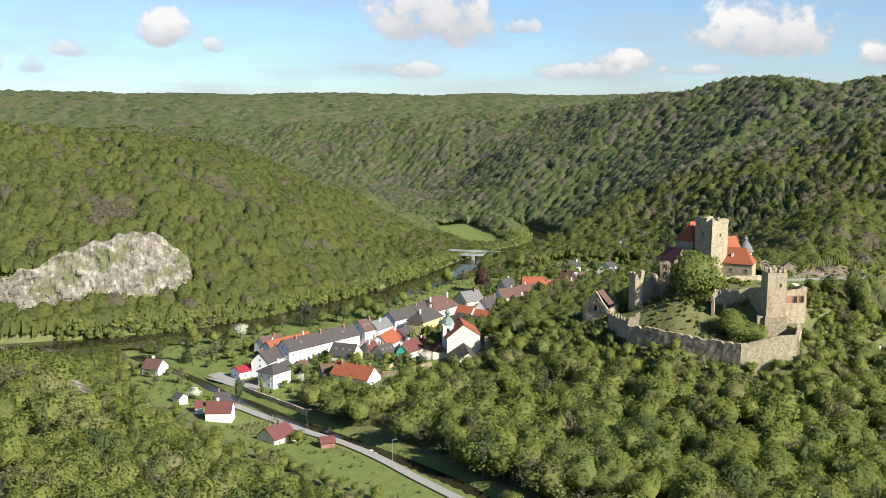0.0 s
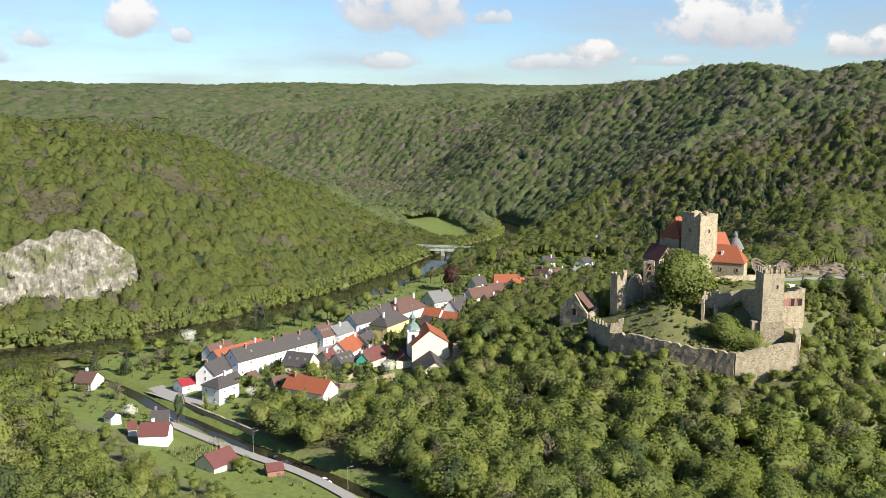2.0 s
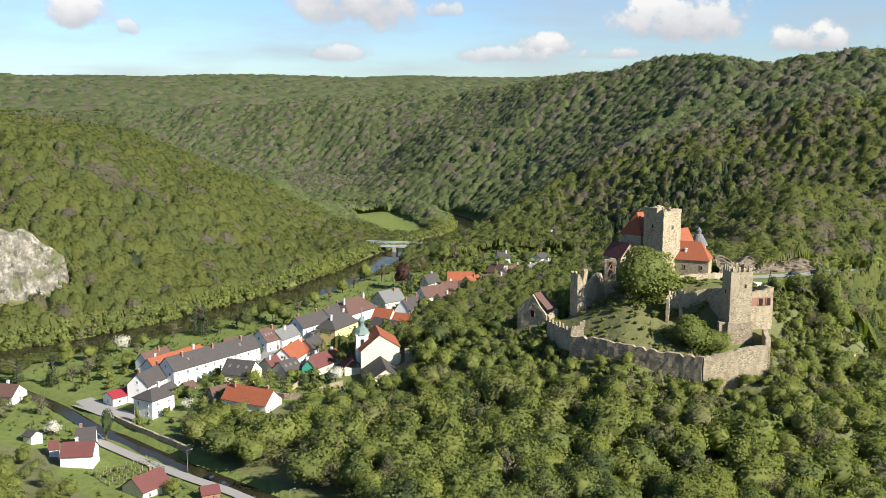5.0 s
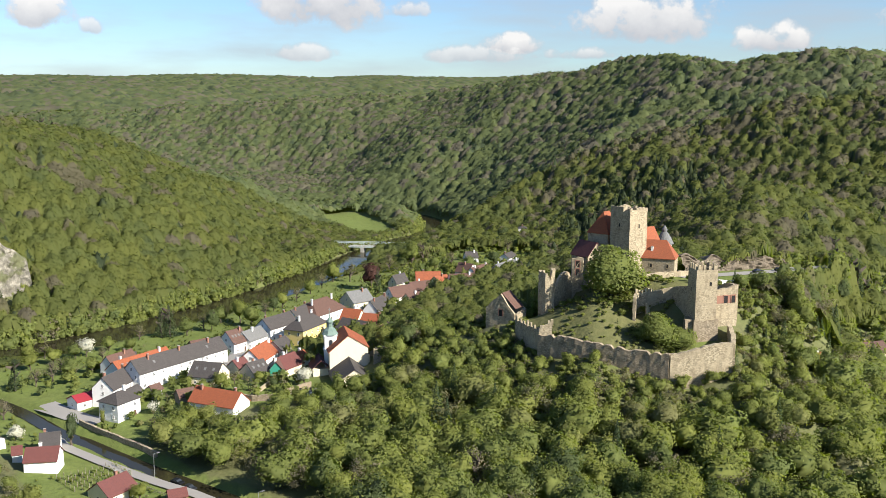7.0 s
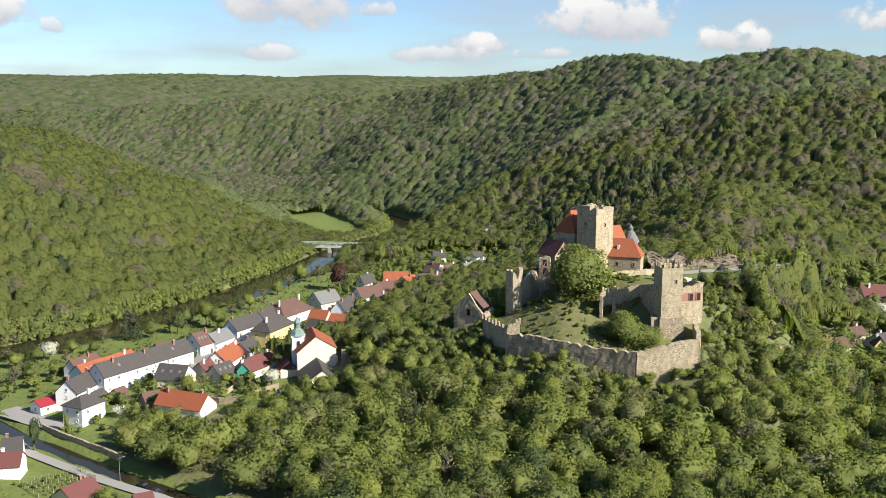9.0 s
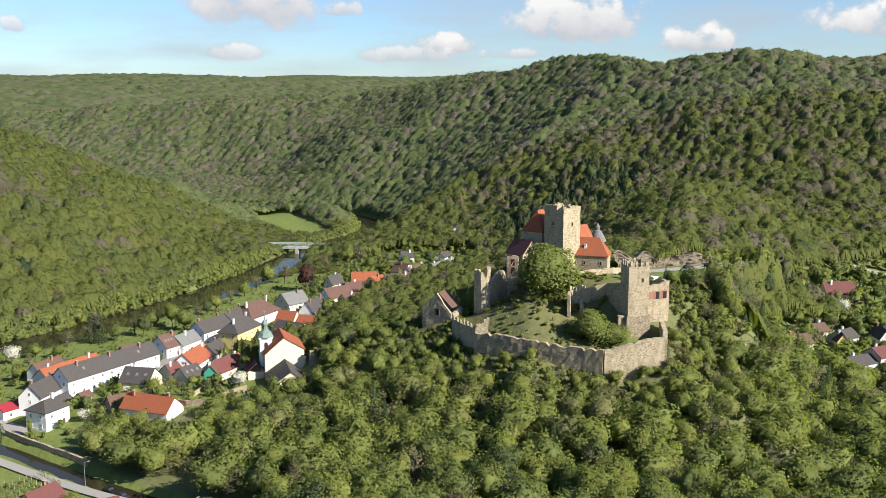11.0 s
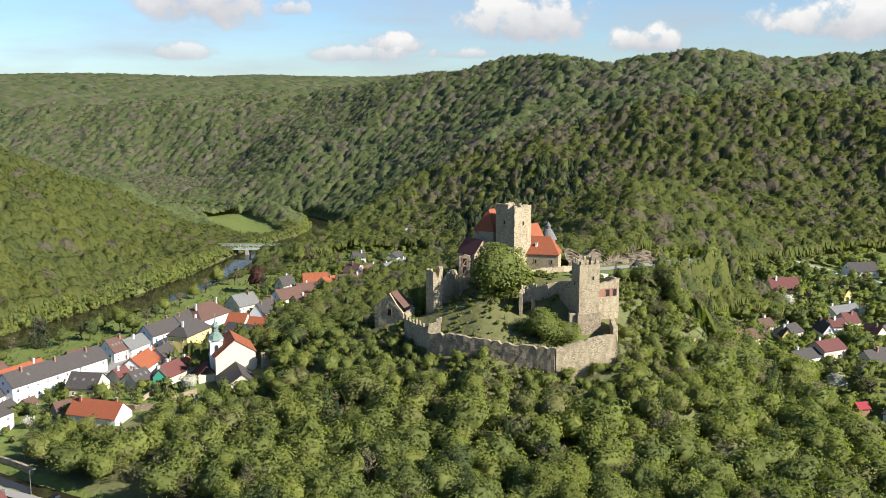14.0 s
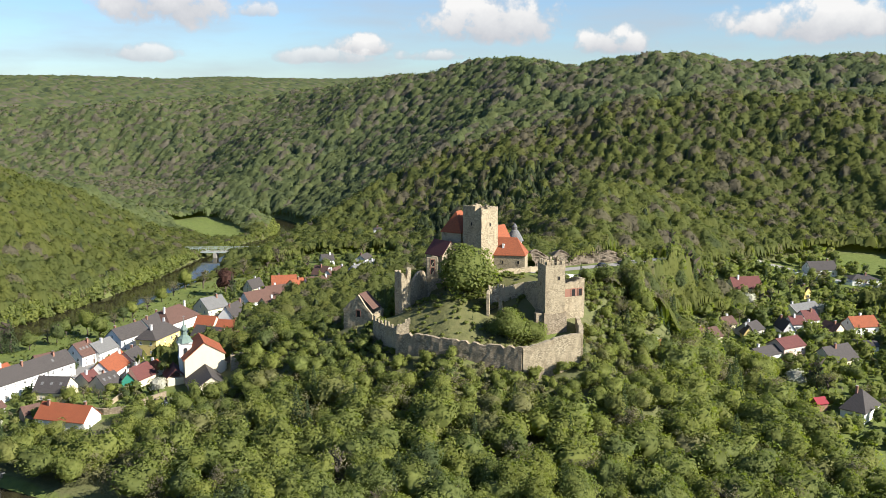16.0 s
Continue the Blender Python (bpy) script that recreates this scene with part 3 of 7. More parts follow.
def tints(rng, x, y):
    """Species: 0 bare and brown, 0.5 fresh green, 1 dark conifer."""
    t = 0.45 + wave(x, y, 130, 41) * 0.05 + wave(x, y, 45, 42) * 0.05 + rng.normal(size=x.size) * 0.08
    west = across(x, y)
    t = t + 0.03 * west + 0.05 * (1 - west) * smooth(440, 620, y) + rng.normal(size=x.size) * 0.05 * (1 - west)
    grey = 1 - smooth(0.5, 1.1, np.hypot((x + 60) / 110, (y - 1130) / 90))
    bare = rng.rand(x.size) < 0.08 + 0.16 * np.clip(wave(x, y, 90, 43), 0, 1) + 0.5 * grey + 0.26 * (1 - west) * smooth(440, 620, y) - 0.04 * west
    t = np.where(bare, rng.uniform(0.02, 0.2, x.size), t)
    return np.clip(t, 0.03, 0.97)


def woods(name, rng, x, y, clumps, high, label, material=None, conifers=0.06, tone=0.0, sink=0.06, wide=1.0):
    """A stand of trees as one mesh of leaf clumps."""
    kinds = {k: [crown_template(rng, clumps, k) for _ in range(7)] for k in ("leafy", "bare", "conifer")}
    t = np.clip(tints(rng, x, y) + tone, 0.03, 0.97)
    east = (1 - across(x, y)) * smooth(480, 640, y) * 0.10
    dark = 1 - smooth(0.5, 1.1, np.hypot((x - 215) / 80, (y - 640) / 75))
    con = rng.rand(x.size) < conifers + 0.35 * np.clip(wave(x, y, 150, 44) - 0.55, 0, 1) + 0.7 * dark + east
    z = height(x, y)
    hh = rng.uniform(high[0], high[1], x.size)
    hh = hh * stand_height(x, y)
    out, fac, tin, nrms, base = [], [], [], [], 0
    for i in range(x.size):
        k = "conifer" if con[i] else ("bare" if t[i] < 0.2 else "leafy")
        v, f, nr = kinds[k][rng.randint(7)]
        a, s = rng.uniform(0, 6.28), hh[i] * (1.15 if con[i] else 1.0)
        w = s * (rng.uniform(0.85, 1.1) if con[i] else rng.uniform(0.95, 1.35) * wide)
        c, sn = math.cos(a) * w, math.sin(a) * w
        out.append(np.stack([v[:, 0] * c - v[:, 1] * sn + x[i], v[:, 0] * sn + v[:, 1] * c + y[i], v[:, 2] * s + z[i] - sink * s], 1))
        nrms.append(np.stack([nr[:, 0] * math.cos(a) - nr[:, 1] * math.sin(a), nr[:, 0] * math.sin(a) + nr[:, 1] * math.cos(a), nr[:, 2]], 1))
        fac.append(f + base)
        base += len(v)
        tin.append(np.full(len(v), 0.93 + 0.06 * rng.rand() if con[i] else t[i]))
    ob = new(name, mesh_from(name, np.concatenate(out), np.concatenate(fac), np.concatenate(tin), material or LEAF, np.concatenate(nrms)))
    return tagged(ob, label, "woods", kind="stuff")


def stand_height(x, y):
    """How tall the woods stand, as a share: lower below the castle, the village and the meadow."""
    dc, _ = seg_far(x, y, [(66, 293), (102, 265), (123, 264), (136, 285), (140, 330)])
    dg, _ = seg_far(x, y, [(52, 330), (66, 300)])
    dv, _ = seg_far(x, y, [(-70, 300), (-30, 296), (8, 300), (26, 318)])
    dm, _ = seg_far(x, y, [(30, 700), (34, 760), (14, 800)])
    dr, _ = seg_far(x, y, [(-92, 300), (-66, 268), (-36, 236), (-12, 210)])
    db, _ = seg_far(x, y, [(-330, 322), (-255, 345), (-168, 370), (-105, 402), (-52, 460), (-10, 525), (22, 590)])
    hither = (x + 112) * 140 + (y - 335) * 132 < 0
    near = np.where(hither, 0.35 + 0.65 * smooth(22, 62, dr), 1.0) * (0.3 + 0.7 * smooth(14, 40, db))
    return near * (0.45 + 0.55 * smooth(20, 60, dm)) * (0.42 + 0.58 * smooth(6, 34, np.minimum(dc, dg))) * (0.62 + 0.38 * smooth(4, 28, dv))


def canopy(name, rng, r0, r1, turn, grow, spacing, high, label, material, conifers, tone, rough, spray=0, a0=-33, a1=46):
    """A closed stand of trees: crown beside crown as one uneven surface over the ground, with leaf clumps on it."""
    az = np.radians(np.arange(a0, a1, turn))
    r = np.exp(np.arange(math.log(r0), math.log(r1), grow))
    A, Rr = np.meshgrid(az, r)
    A = A + rng.uniform(-0.32, 0.32, A.shape) * radians(turn)
    Rr = Rr * (1 + rng.uniform(-0.32, 0.32, Rr.shape) * grow)
    x, y = Rr * np.sin(A), Rr * np.cos(A)
    # one crown in each cell of a loose grid
    n = int(2 * r1 / spacing) + 8
    cx, cy = np.meshgrid((np.arange(n) - n / 2 + 0.5) * spacing, (np.arange(n) - 4) * spacing)
    cx, cy = cx + rng.uniform(-0.42, 0.42, cx.shape) * spacing, cy + rng.uniform(-0.42, 0.42, cy.shape) * spacing
    tint = np.clip(tints(rng, cx.ravel(), cy.ravel()) + tone, 0.03, 0.97).reshape(cx.shape)
    west = across(cx, cy)
    dark = 1 - smooth(0.5, 1.1, np.hypot((cx - 215) / 80, (cy - 640) / 75))
    con = rng.rand(*cx.shape) < conifers + 0.6 * dark + 0.12 * (1 - west) * smooth(480, 640, cy)
    bare = (tint < 0.2) & ~con
    tint = np.where(con, 0.88 + 0.1 * rng.rand(*cx.shape), tint)
    hh = rng.uniform(high[0], high[1], cx.shape) * np.where(con, 1.22, 1.0)
    rad = spacing * np.where(con, rng.uniform(0.4, 0.55, cx.shape), rng.uniform(0.62, 0.95, cx.shape))
    best, tin = np.full(x.shape, 0.0), np.full(x.shape, 0.6)
    ix, iy = np.floor(x / spacing + n / 2).astype(int), np.floor(y / spacing + 4.5).astype(int)
    for dx in (-1, 0, 1):
        for dy in (-1, 0, 1):
            i, j = np.clip(iy + dy, 0, n - 1), np.clip(ix + dx, 0, n - 1)
            t = np.hypot(x - cx[i, j], y - cy[i, j]) / rad[i, j]
            dome = np.where(con[i, j], 1 - 0.8 * t, 0.4 + 0.6 * np.sqrt(np.clip(1 - t * t, 0, 1))) * (t < 1) * hh[i, j]
            win = dome > best
            best, tin = np.where(win, dome, best), np.where(win, tint[i, j], tin)
    best = np.maximum(best, 0.34 * high[0])
    best = best + rng.normal(size=x.shape) * rough + wave(x, y, 5.0, 71) * rough * 0.8
    open_ = clearing(x, y) > 0.5
    for fx, fy, a, b, turned in FEET:
        c, q = math.cos(turned), math.sin(turned)
        open_ |= (np.abs((x - fx) * c + (y - fy) * q) < a + 2.0) & (np.abs(-(x - fx) * q + (y - fy) * c) < b + 2.0)
    dry = dry_slope(x, y) * (y > 400)
    best, tin = best * (1 - 0.6 * dry), np.where(dry + wave(x, y, 9, 73) * 0.3 > 0.5, 0.1, tin)
    open_ |= rocky(x, y)
    rim = open_.copy()
    rim[1:] |= open_[:-1]
    rim[:-1] |= open_[1:]
    rim[:, 1:] |= open_[:, :-1]
    rim[:, :-1] |= open_[:, 1:]
    z = height(x, y) + best * stand_height(x, y) * np.where(rim, 0.5, 1.0) - 0.12 * high[1] * ~rim
    P = np.stack([x, y, z], -1)
    gu, gv = np.gradient(P, axis=1), np.gradient(P, axis=0)
    nrm = np.cross(gu, gv)
    nrm /= np.linalg.norm(nrm, axis=-1)[..., None]
    soft = nrm + np.array([0, 0, 0.25])
    k, m = x.shape
    idx = np.arange(k * m).reshape(k, m)
    q = np.stack([idx[:-1, :-1], idx[:-1, 1:], idx[1:, 1:], idx[1:, :-1]], -1).reshape(-1, 4)
    q = q[~open_.ravel()[q].any(1)]
    turnq = rng.rand(len(q)) < 0.5
    q[turnq] = q[turnq][:, [1, 2, 3, 0]]
    tri = np.concatenate([q[:, [0, 1, 2]], q[:, [0, 2, 3]]])
    verts, tins, norms = P.reshape(-1, 3), tin.ravel(), soft.reshape(-1, 3)
    if spray:
        pick = rng.choice(np.where(~open_.ravel())[0], spray)
        nn = norms[pick] + rng.normal(size=(spray, 3)) * 0.3
        nn /= np.linalg.norm(nn, axis=1)[:, None]
        c = verts[pick] + rng.normal(size=(spray, 3)) * 0.4 + nn * 0.3
        u = np.cross(nn, rng.normal(size=(spray, 3)))
        u /= np.linalg.norm(u, axis=1)[:, None]
        w = np.cross(nn, u) + nn * rng.uniform(-0.1, 0.4, (spray, 1))
        big = (rng.uniform(0.5, 1.15, spray) * np.hypot(c[:, 0], c[:, 1]) / 520)[:, None]
        leaf = np.stack([c - u * big * 0.6, c + u * big * 0.6, c + w * big], 1).reshape(-1, 3)
        tri = np.concatenate([tri, np.arange(3 * spray).reshape(-1, 3) + len(verts)])
        verts, tins, norms = np.concatenate([verts, leaf]), np.concatenate([tins, np.repeat(tins[pick], 3)]), np.concatenate([norms, np.repeat(nn, 3, 0)])
    used = np.unique(tri)
    back = np.zeros(len(verts), int)
    back[used] = np.arange(len(used))
    norms = norms[used]
    ob = new(name, mesh_from(name, verts[used], back[tri], tins[used], material, norms / np.linalg.norm(norms, axis=1)[:, None]))
    return tagged(ob, label, "woods", kind="stuff")


# ---- houses ----
FEET = []   # footprints: x, y, radius


def shared(name, bm, material):
    bmesh.ops.recalc_face_normals(bm, faces=bm.faces)
    me = bpy.data.meshes.new(name)
    bm.to_mesh(me)
    bm.free()
    me.materials.append(material)
    return me


def put(name, me, parent, m, label=""):
    ob = new(name, me)
    ob.parent = parent
    ob.matrix_local = m
    if label:
        ob["label"] = label
    return ob


# a window is a frame with a sill, proud of the wall, and a pane set back in it; it looks along -y
WINDOW_FRAME = shared("window_frame", boxes((-0.5, -0.4, -0.05, 0.04, 0, 1.2), (0.4, 0.5, -0.05, 0.04, 0, 1.2), (-0.4, 0.4, -0.05, 0.04, 1.1, 1.2),
                                            (-0.6, 0.6, -0.14, 0.04, -0.1, 0.0), (-0.04, 0.04, -0.04, 0.03, 0, 1.1), (-0.4, -0.04, -0.04, 0.03, 0.7, 0.76), (0.04, 0.4, -0.04, 0.03, 0.7, 0.76)), WHITE)
WINDOW_PANE = shared("pane", boxes((-0.4, 0.4, -0.012, 0.02, 0, 1.1)), GLASS)
DOOR_LEAF = shared("door", boxes((-0.55, 0.55, -0.06, 0.03, 0, 2.1), (-0.42, 0.42, -0.09, -0.06, 0.2, 0.9), (-0.42, 0.42, -0.09, -0.06, 1.1, 1.9)), WOOD)
CHIMNEY = shared("chimney", boxes((-0.38, 0.38, -0.38, 0.38, -1.6, 1.3), (-0.46, 0.46, -0.46, 0.46, 1.1, 1.3)), WHITE)
CHIMNEY_RED = shared("chimney", boxes((-0.36, 0.36, -0.36, 0.36, -1.6, 1.2), (-0.44, 0.44, -0.44, 0.44, 1.0, 1.2)), BRICKRED)
CHIMNEY_CAP = shared("chimney_cap", boxes((-0.42, 0.42, -0.42, 0.42, 1.42, 1.5), (-0.3, 0.3, -0.06, 0.06, 1.28, 1.42)), CONCRETE)
SKYLIGHT = shared("skylight", boxes((-0.45, 0.45, -0.6, 0.6, 0, 0.1)), PALE_TILE)


def window(parent, m):
    w = put("window", WINDOW_FRAME, parent, m)
    put("pane", WINDOW_PANE, w, Matrix.Identity(4))


def gable_roof(length, width, wall, rise, over=0.45, thick=0.22):
    """Two slabs that meet at the ridge, with eaves and verges."""
    bm = bmesh.new()
    s = rise / (width / 2)
    hx, hy = length / 2 + over * 0.6, width / 2 + over
    ze, zr = wall - s * over + 0.05, wall + rise + 0.05
    n = max(2, int(length / 3))
    rows = []
    for i in range(n + 1):
        x = -hx + 2 * hx * i / n
        dip = 0.0 if i in (0, n) else random.uniform(-0.07, 0.02)
        rows.append([bm.verts.new(p) for p in ((x, -hy, ze), (x, 0, zr + dip), (x, hy, ze), (x, hy, ze + thick), (x, 0, zr + thick * 1.2 + dip), (x, -hy, ze + thick))])
    for a, b in zip(rows, rows[1:]):
        for j in range(6):
            k = (j + 1) % 6
            bm.faces.new((a[j], a[k], b[k], b[j]))
    for r in (rows[0], rows[-1]):
        bm.faces.new((r[0], r[1], r[4], r[5]))
        bm.faces.new((r[1], r[2], r[3], r[4]))
    return bm


def hip_roof(length, width, wall, rise, over=0.5, thick=0.22):
    bm = bmesh.new()
    hx, hy = length / 2 + over, width / 2 + over
    rx = max(0.3, length / 2 - width / 2 * 0.8)
    z = wall - 0.1
    lo = [bm.verts.new(p) for p in ((-hx, -hy, z), (hx, -hy, z), (hx, hy, z), (-hx, hy, z))]
    mid = [bm.verts.new(p) for p in ((-hx, -hy, z + thick), (hx, -hy, z + thick), (hx, hy, z + thick), (-hx, hy, z + thick))]
    a, b = bm.verts.new((-rx, 0, wall + rise)), bm.verts.new((rx, 0, wall + rise))
    bm.faces.new(lo)
    for i in range(4):
        bm.faces.new((lo[i], lo[(i + 1) % 4], mid[(i + 1) % 4], mid[i]))
    for f in ((mid[0], mid[1], b, a), (mid[2], mid[3], a, b), (mid[1], mid[2], b), (mid[3], mid[0], a)):
        bm.faces.new(f)
    return bm


def wall_body(length, width, wall, rise, gable):
    bm = bmesh.new()
    hx, hy = length / 2, width / 2
    prof = [(-hy, -3.0), (hy, -3.0), (hy, wall)] + ([(0, wall + rise)] if gable else []) + [(-hy, wall)]
    a = [bm.verts.new((-hx, y, z)) for y, z in prof]
    b = [bm.verts.new((hx, y, z)) for y, z in prof]
    bm.faces.new(a)
    bm.faces.new(list(reversed(b)))
    for i in range(len(prof)):
        k = (i + 1) % len(prof)
        bm.faces.new((a[i], a[k], b[k], b[i]))
    # plinth
    box(bm, -hx - 0.06, hx + 0.06, -hy - 0.06, hy + 0.06, -3.0, 0.45)
    return bm


def house(x, y, z, length, width, wall, rise, turn, walls, roof, label, kind="gable", windows=True, chimneys=1, skylights=0, group="houses of the village", name="house"):
    """A house with its ridge along its own x axis."""
    h = empty(name, pose(x, y, z, 0, 0, turn), label, "house" if name == "house" else "shed", group)
    part("wall", wall_body(length, width, wall, rise, kind == "gable"), walls, h)
    r = part("roof", gable_roof(length, width, wall, rise) if kind == "gable" else hip_roof(length, width, wall, rise), roof, h)
    FEET.append((x, y, length / 2, width / 2, radians(turn)))
    rnd = random.Random(int(x * 13 + y * 7))
    stack = CHIMNEY if rnd.random() < 0.65 else CHIMNEY_RED
    for i in range(chimneys):
        cx = length * (rnd.uniform(-0.32, 0.32) if chimneys == 1 else -0.34 + 0.68 * i / (chimneys - 1))
        cy = rnd.choice((-1, 1)) * width * 0.1
        c = put("chimney", stack, h, pose(cx, cy, wall + rise - 0.2))
        put("chimney_cap", CHIMNEY_CAP, c, Matrix.Identity(4))
    pitch = math.degrees(math.atan2(rise, width / 2))
    for i in range(skylights):
        put("skylight", SKYLIGHT, r, pose(length * (-0.3 + 0.6 * i / max(1, skylights - 1)), -width * 0.25, wall + rise * 0.5 + 0.28, pitch, 0, 0))
    if windows:
        floors = [0.9] if wall < 4.6 else [0.9, wall - 2.1]
        if wall > 8:
            floors = [0.9, 3.6, 6.4]
        n = max(2, int(length / 3.9))
        for zf in floors:
            for side, rot in ((-1, 0), (1, 180)):
                for i in range(n):
                    wx = -length / 2 + length * (i + 0.5) / n
                    if side == -1 and zf == floors[0] and i == n // 2:
                        put("door", DOOR_LEAF, h, pose(wx, -width / 2, 0.1))
                        continue
                    window(h, pose(wx, side * width / 2, zf, 0, 0, rot))
        ends = floors + ([wall + 0.5] if kind == "gable" and rise > 3 else [])
        for zf in ends:
            for side, rot in ((-1, -90), (1, 90)):
                k = 1 if zf > wall else max(1, int(width / 4.4))
                for i in range(k):
                    window(h, pose(side * length / 2, -width / 2 + width * (i + 0.5) / k, zf, 0, 0, rot))
    return h


house(-73.0, 318.6, 3.1, 10.0, 9.0, 6.0, 3.0, 54.5, WHITE, GREY_TILE, "white house with dark grey roof beside the stream", "hip")
house(-87.6, 333.0, 2.8, 10.9, 7.0, 3.0, 1.6, 43.0, WHITE, DARKRED, "white barn with bright red roof on the paved yard", chimneys=0, name="barn")
house(-77.9, 336.4, 4.2, 16.5, 8.5, 5.6, 4.0, 68.7, WHITE, GREY_TILE, "white row house with dark grey roof beside the paved yard", chimneys=2)
house(-59.0, 354.9, 6.5, 42.7, 9.0, 6.2, 4.2, 49.5, WHITE, GREY_TILE, "white long house with dark grey roof along the village street", chimneys=3, skylights=2)
house(-84.7, 373.0, 4.2, 13.0, 7.0, 3.2, 3.6, 55.3, WHITE, BROWN_TILE, "white house with brown tiled roof in the old village", windows=False)
house(-62.7, 373.0, 5.8, 9.1, 6.0, 3.0, 2.0, 2.3, WHITE, GREY_TILE, "white shed with dark grey roof in the old village", windows=False, chimneys=0, name="shed")
house(-41.1, 386.7, 6.6, 8.5, 9.0, 4.6, 4.5, 50.8, WHITE, BROWN_TILE, "white house with brown tiled roof in the old village", skylights=4)
house(-34.3, 392.9, 6.7, 12.5, 8.0, 4.0, 3.6, 57.2, WHITE, PALE_TILE, "white house with pale grey sheet roof in the old village")
house(-24.5, 408.5, 6.4, 18.0, 9.0, 6.0, 4.0, 51.9, WHITE, GREY_TILE, "white house with dark grey roof in the old village", chimneys=2)
house(-14.8, 432.2, 5.7, 18.3, 8.0, 5.6, 3.6, 64.0, WHITE, GREY_TILE, "white house with dark grey roof in the old village", chimneys=2)
house(-5.8, 442.1, 6.0, 23.0, 14.0, 4.5, 6.0, 54.2, WHITE, BROWN_TILE, "white large house with brown tiled roof in the old village", "hip", chimneys=2)
house(-11.4, 396.7, 7.6, 18.7, 9.5, 6.6, 4.6, 58.9, YELLOW, GREY_TILE, "yellow house with dark grey roof near the church", "hip", chimneys=2)
house(12.7, 464.1, 5.6, 13.0, 11.4, 5.0, 4.8, 37.0, CREAM, PALE_TILE, "cream house with pale grey sheet roof in the old village")
house(22.6, 446.9, 7.2, 18.0, 7.5, 3.4, 4.6, 62.5, WHITE, GREY_TILE, "white house with dark grey roof in the old village", windows=False, chimneys=2)
house(35.8, 475.1, 6.6, 15.0, 9.2, 4.0, 4.4, 31.2, WHITE, BROWN_TILE, "white house with brown tiled roof in the old village")
house(41.3, 461.5, 7.8, 8.7, 8.0, 3.0, 3.2, 29.8, CREAM, BROWN_TILE, "cream house with brown tiled roof in the old village", windows=False)
house(46.9, 488.3, 7.2, 11.9, 10.0, 3.4, 4.0, 21.9, WHITE, BROWN_TILE, "white house with brown tiled roof in the old village", windows=False)
house(54.7, 516.2, 6.6, 14.0, 10.0, 3.0, 5.0, -1.7, CREAM, RED_TILE, "cream house with orange-red tiled roof in the old village", windows=False)
house(60.5, 505.7, 7.4, 9.1, 9.0, 3.2, 3.6, 36.8, CREAM, RED_TILE, "cream house with orange-red tiled roof in the old village", windows=False)
house(72.4, 504.5, 7.8, 14.9, 8.0, 3.6, 3.8, 10.8, WHITE, BROWN_TILE, "white house with brown tiled roof in the old village")
house(85.5, 525.9, 8.0, 18.8, 8.0, 4.0, 3.8, 51.2, WHITE, BROWN_TILE, "white house with brown tiled roof in the old village", chimneys=2)
house(78.9, 532.9, 7.4, 9.7, 8.0, 4.0, 4.6, -43.0, WHITE, BROWN_TILE, "white house with brown tiled roof in the old village")
house(90.0, 586.0, 6.8, 7.9, 8.0, 4.0, 3.4, 7.5, WHITE, GREY_TILE, "white house with dark grey roof in the old village")
house(105.3, 542.5, 8.0, 27.5, 7.0, 4.0, 3.0, 49.2, WHITE, PALE_TILE, "white house with pale grey sheet roof in the old village", windows=False, chimneys=2)
house(113.1, 580.3, 8.0, 12.2, 7.0, 3.5, 2.4, 56.0, WHITE, GREY_TILE, "white house with dark grey roof in the old village", windows=False)
house(142.2, 673.8, 8.1, 5.9, 7.0, 9.0, 1.6, -8.6, WHITE, GREY_TILE, "white house with dark grey roof below the wooded hill", "hip")
house(37.6, 513.8, 5.1, 11.0, 6.0, 4.6, 4.2, 48.4, CREAM, GREY_TILE, "cream house with dark grey roof in the old village")
house(9.7, 424.2, 7.3, 9.1, 9.0, 3.2, 4.2, -29.9, CREAM, RED_TILE, "cream house with orange-red tiled roof in the old village", windows=False)
house(18.4, 408.4, 8.0, 9.4, 9.0, 4.2, 3.6, -28.1, WHITE, RED_TILE, "white house with orange-red tiled roof in the old village", windows=False)
house(10.4, 403.4, 7.9, 14.8, 9.0, 3.0, 3.6, -41.6, CREAM, GREY_TILE, "cream barn with dark grey roof in the old village", windows=False, chimneys=0, name="barn")
house(17.7, 393.0, 8.0, 8.4, 9.0, 3.0, 3.8, -15.0, CREAM, BROWN_TILE, "cream barn with brown tiled roof in the old village", windows=False, chimneys=0, name="barn")
house(-28.4, 360.6, 8.0, 18.3, 9.5, 3.6, 4.2, 69.6, WHITE, RED_TILE, "white house with orange-red tiled roof in the old village", chimneys=2)
house(-21.3, 370.5, 8.0, 10.0, 7.0, 4.2, 3.2, 64.3, GREYWALL, GREY_TILE, "grey house with dark grey roof in the old village", windows=False)
house(-28.9, 341.8, 8.0, 8.0, 8.0, 3.0, 3.4, 46.1, GREYWALL, GREY_TILE, "grey house with dark grey roof in the old village", windows=False, skylights=3)
house(-35.5, 347.3, 8.0, 6.0, 7.0, 3.0, 3.0, 51.6, CREAM, MAROON, "cream house with maroon tiled roof in the old village", windows=False)
house(-20.3, 343.9, 8.0, 9.0, 4.8, 3.6, 2.8, 81.7, GREENWALL, BROWN_TILE, "green-boarded house with brown tiled roof below the churchyard")
house(-18.0, 348.2, 8.0, 11.1, 9.0, 3.0, 3.6, 54.5, CREAM, MAROON, "cream house with maroon tiled roof in the old village", windows=False)
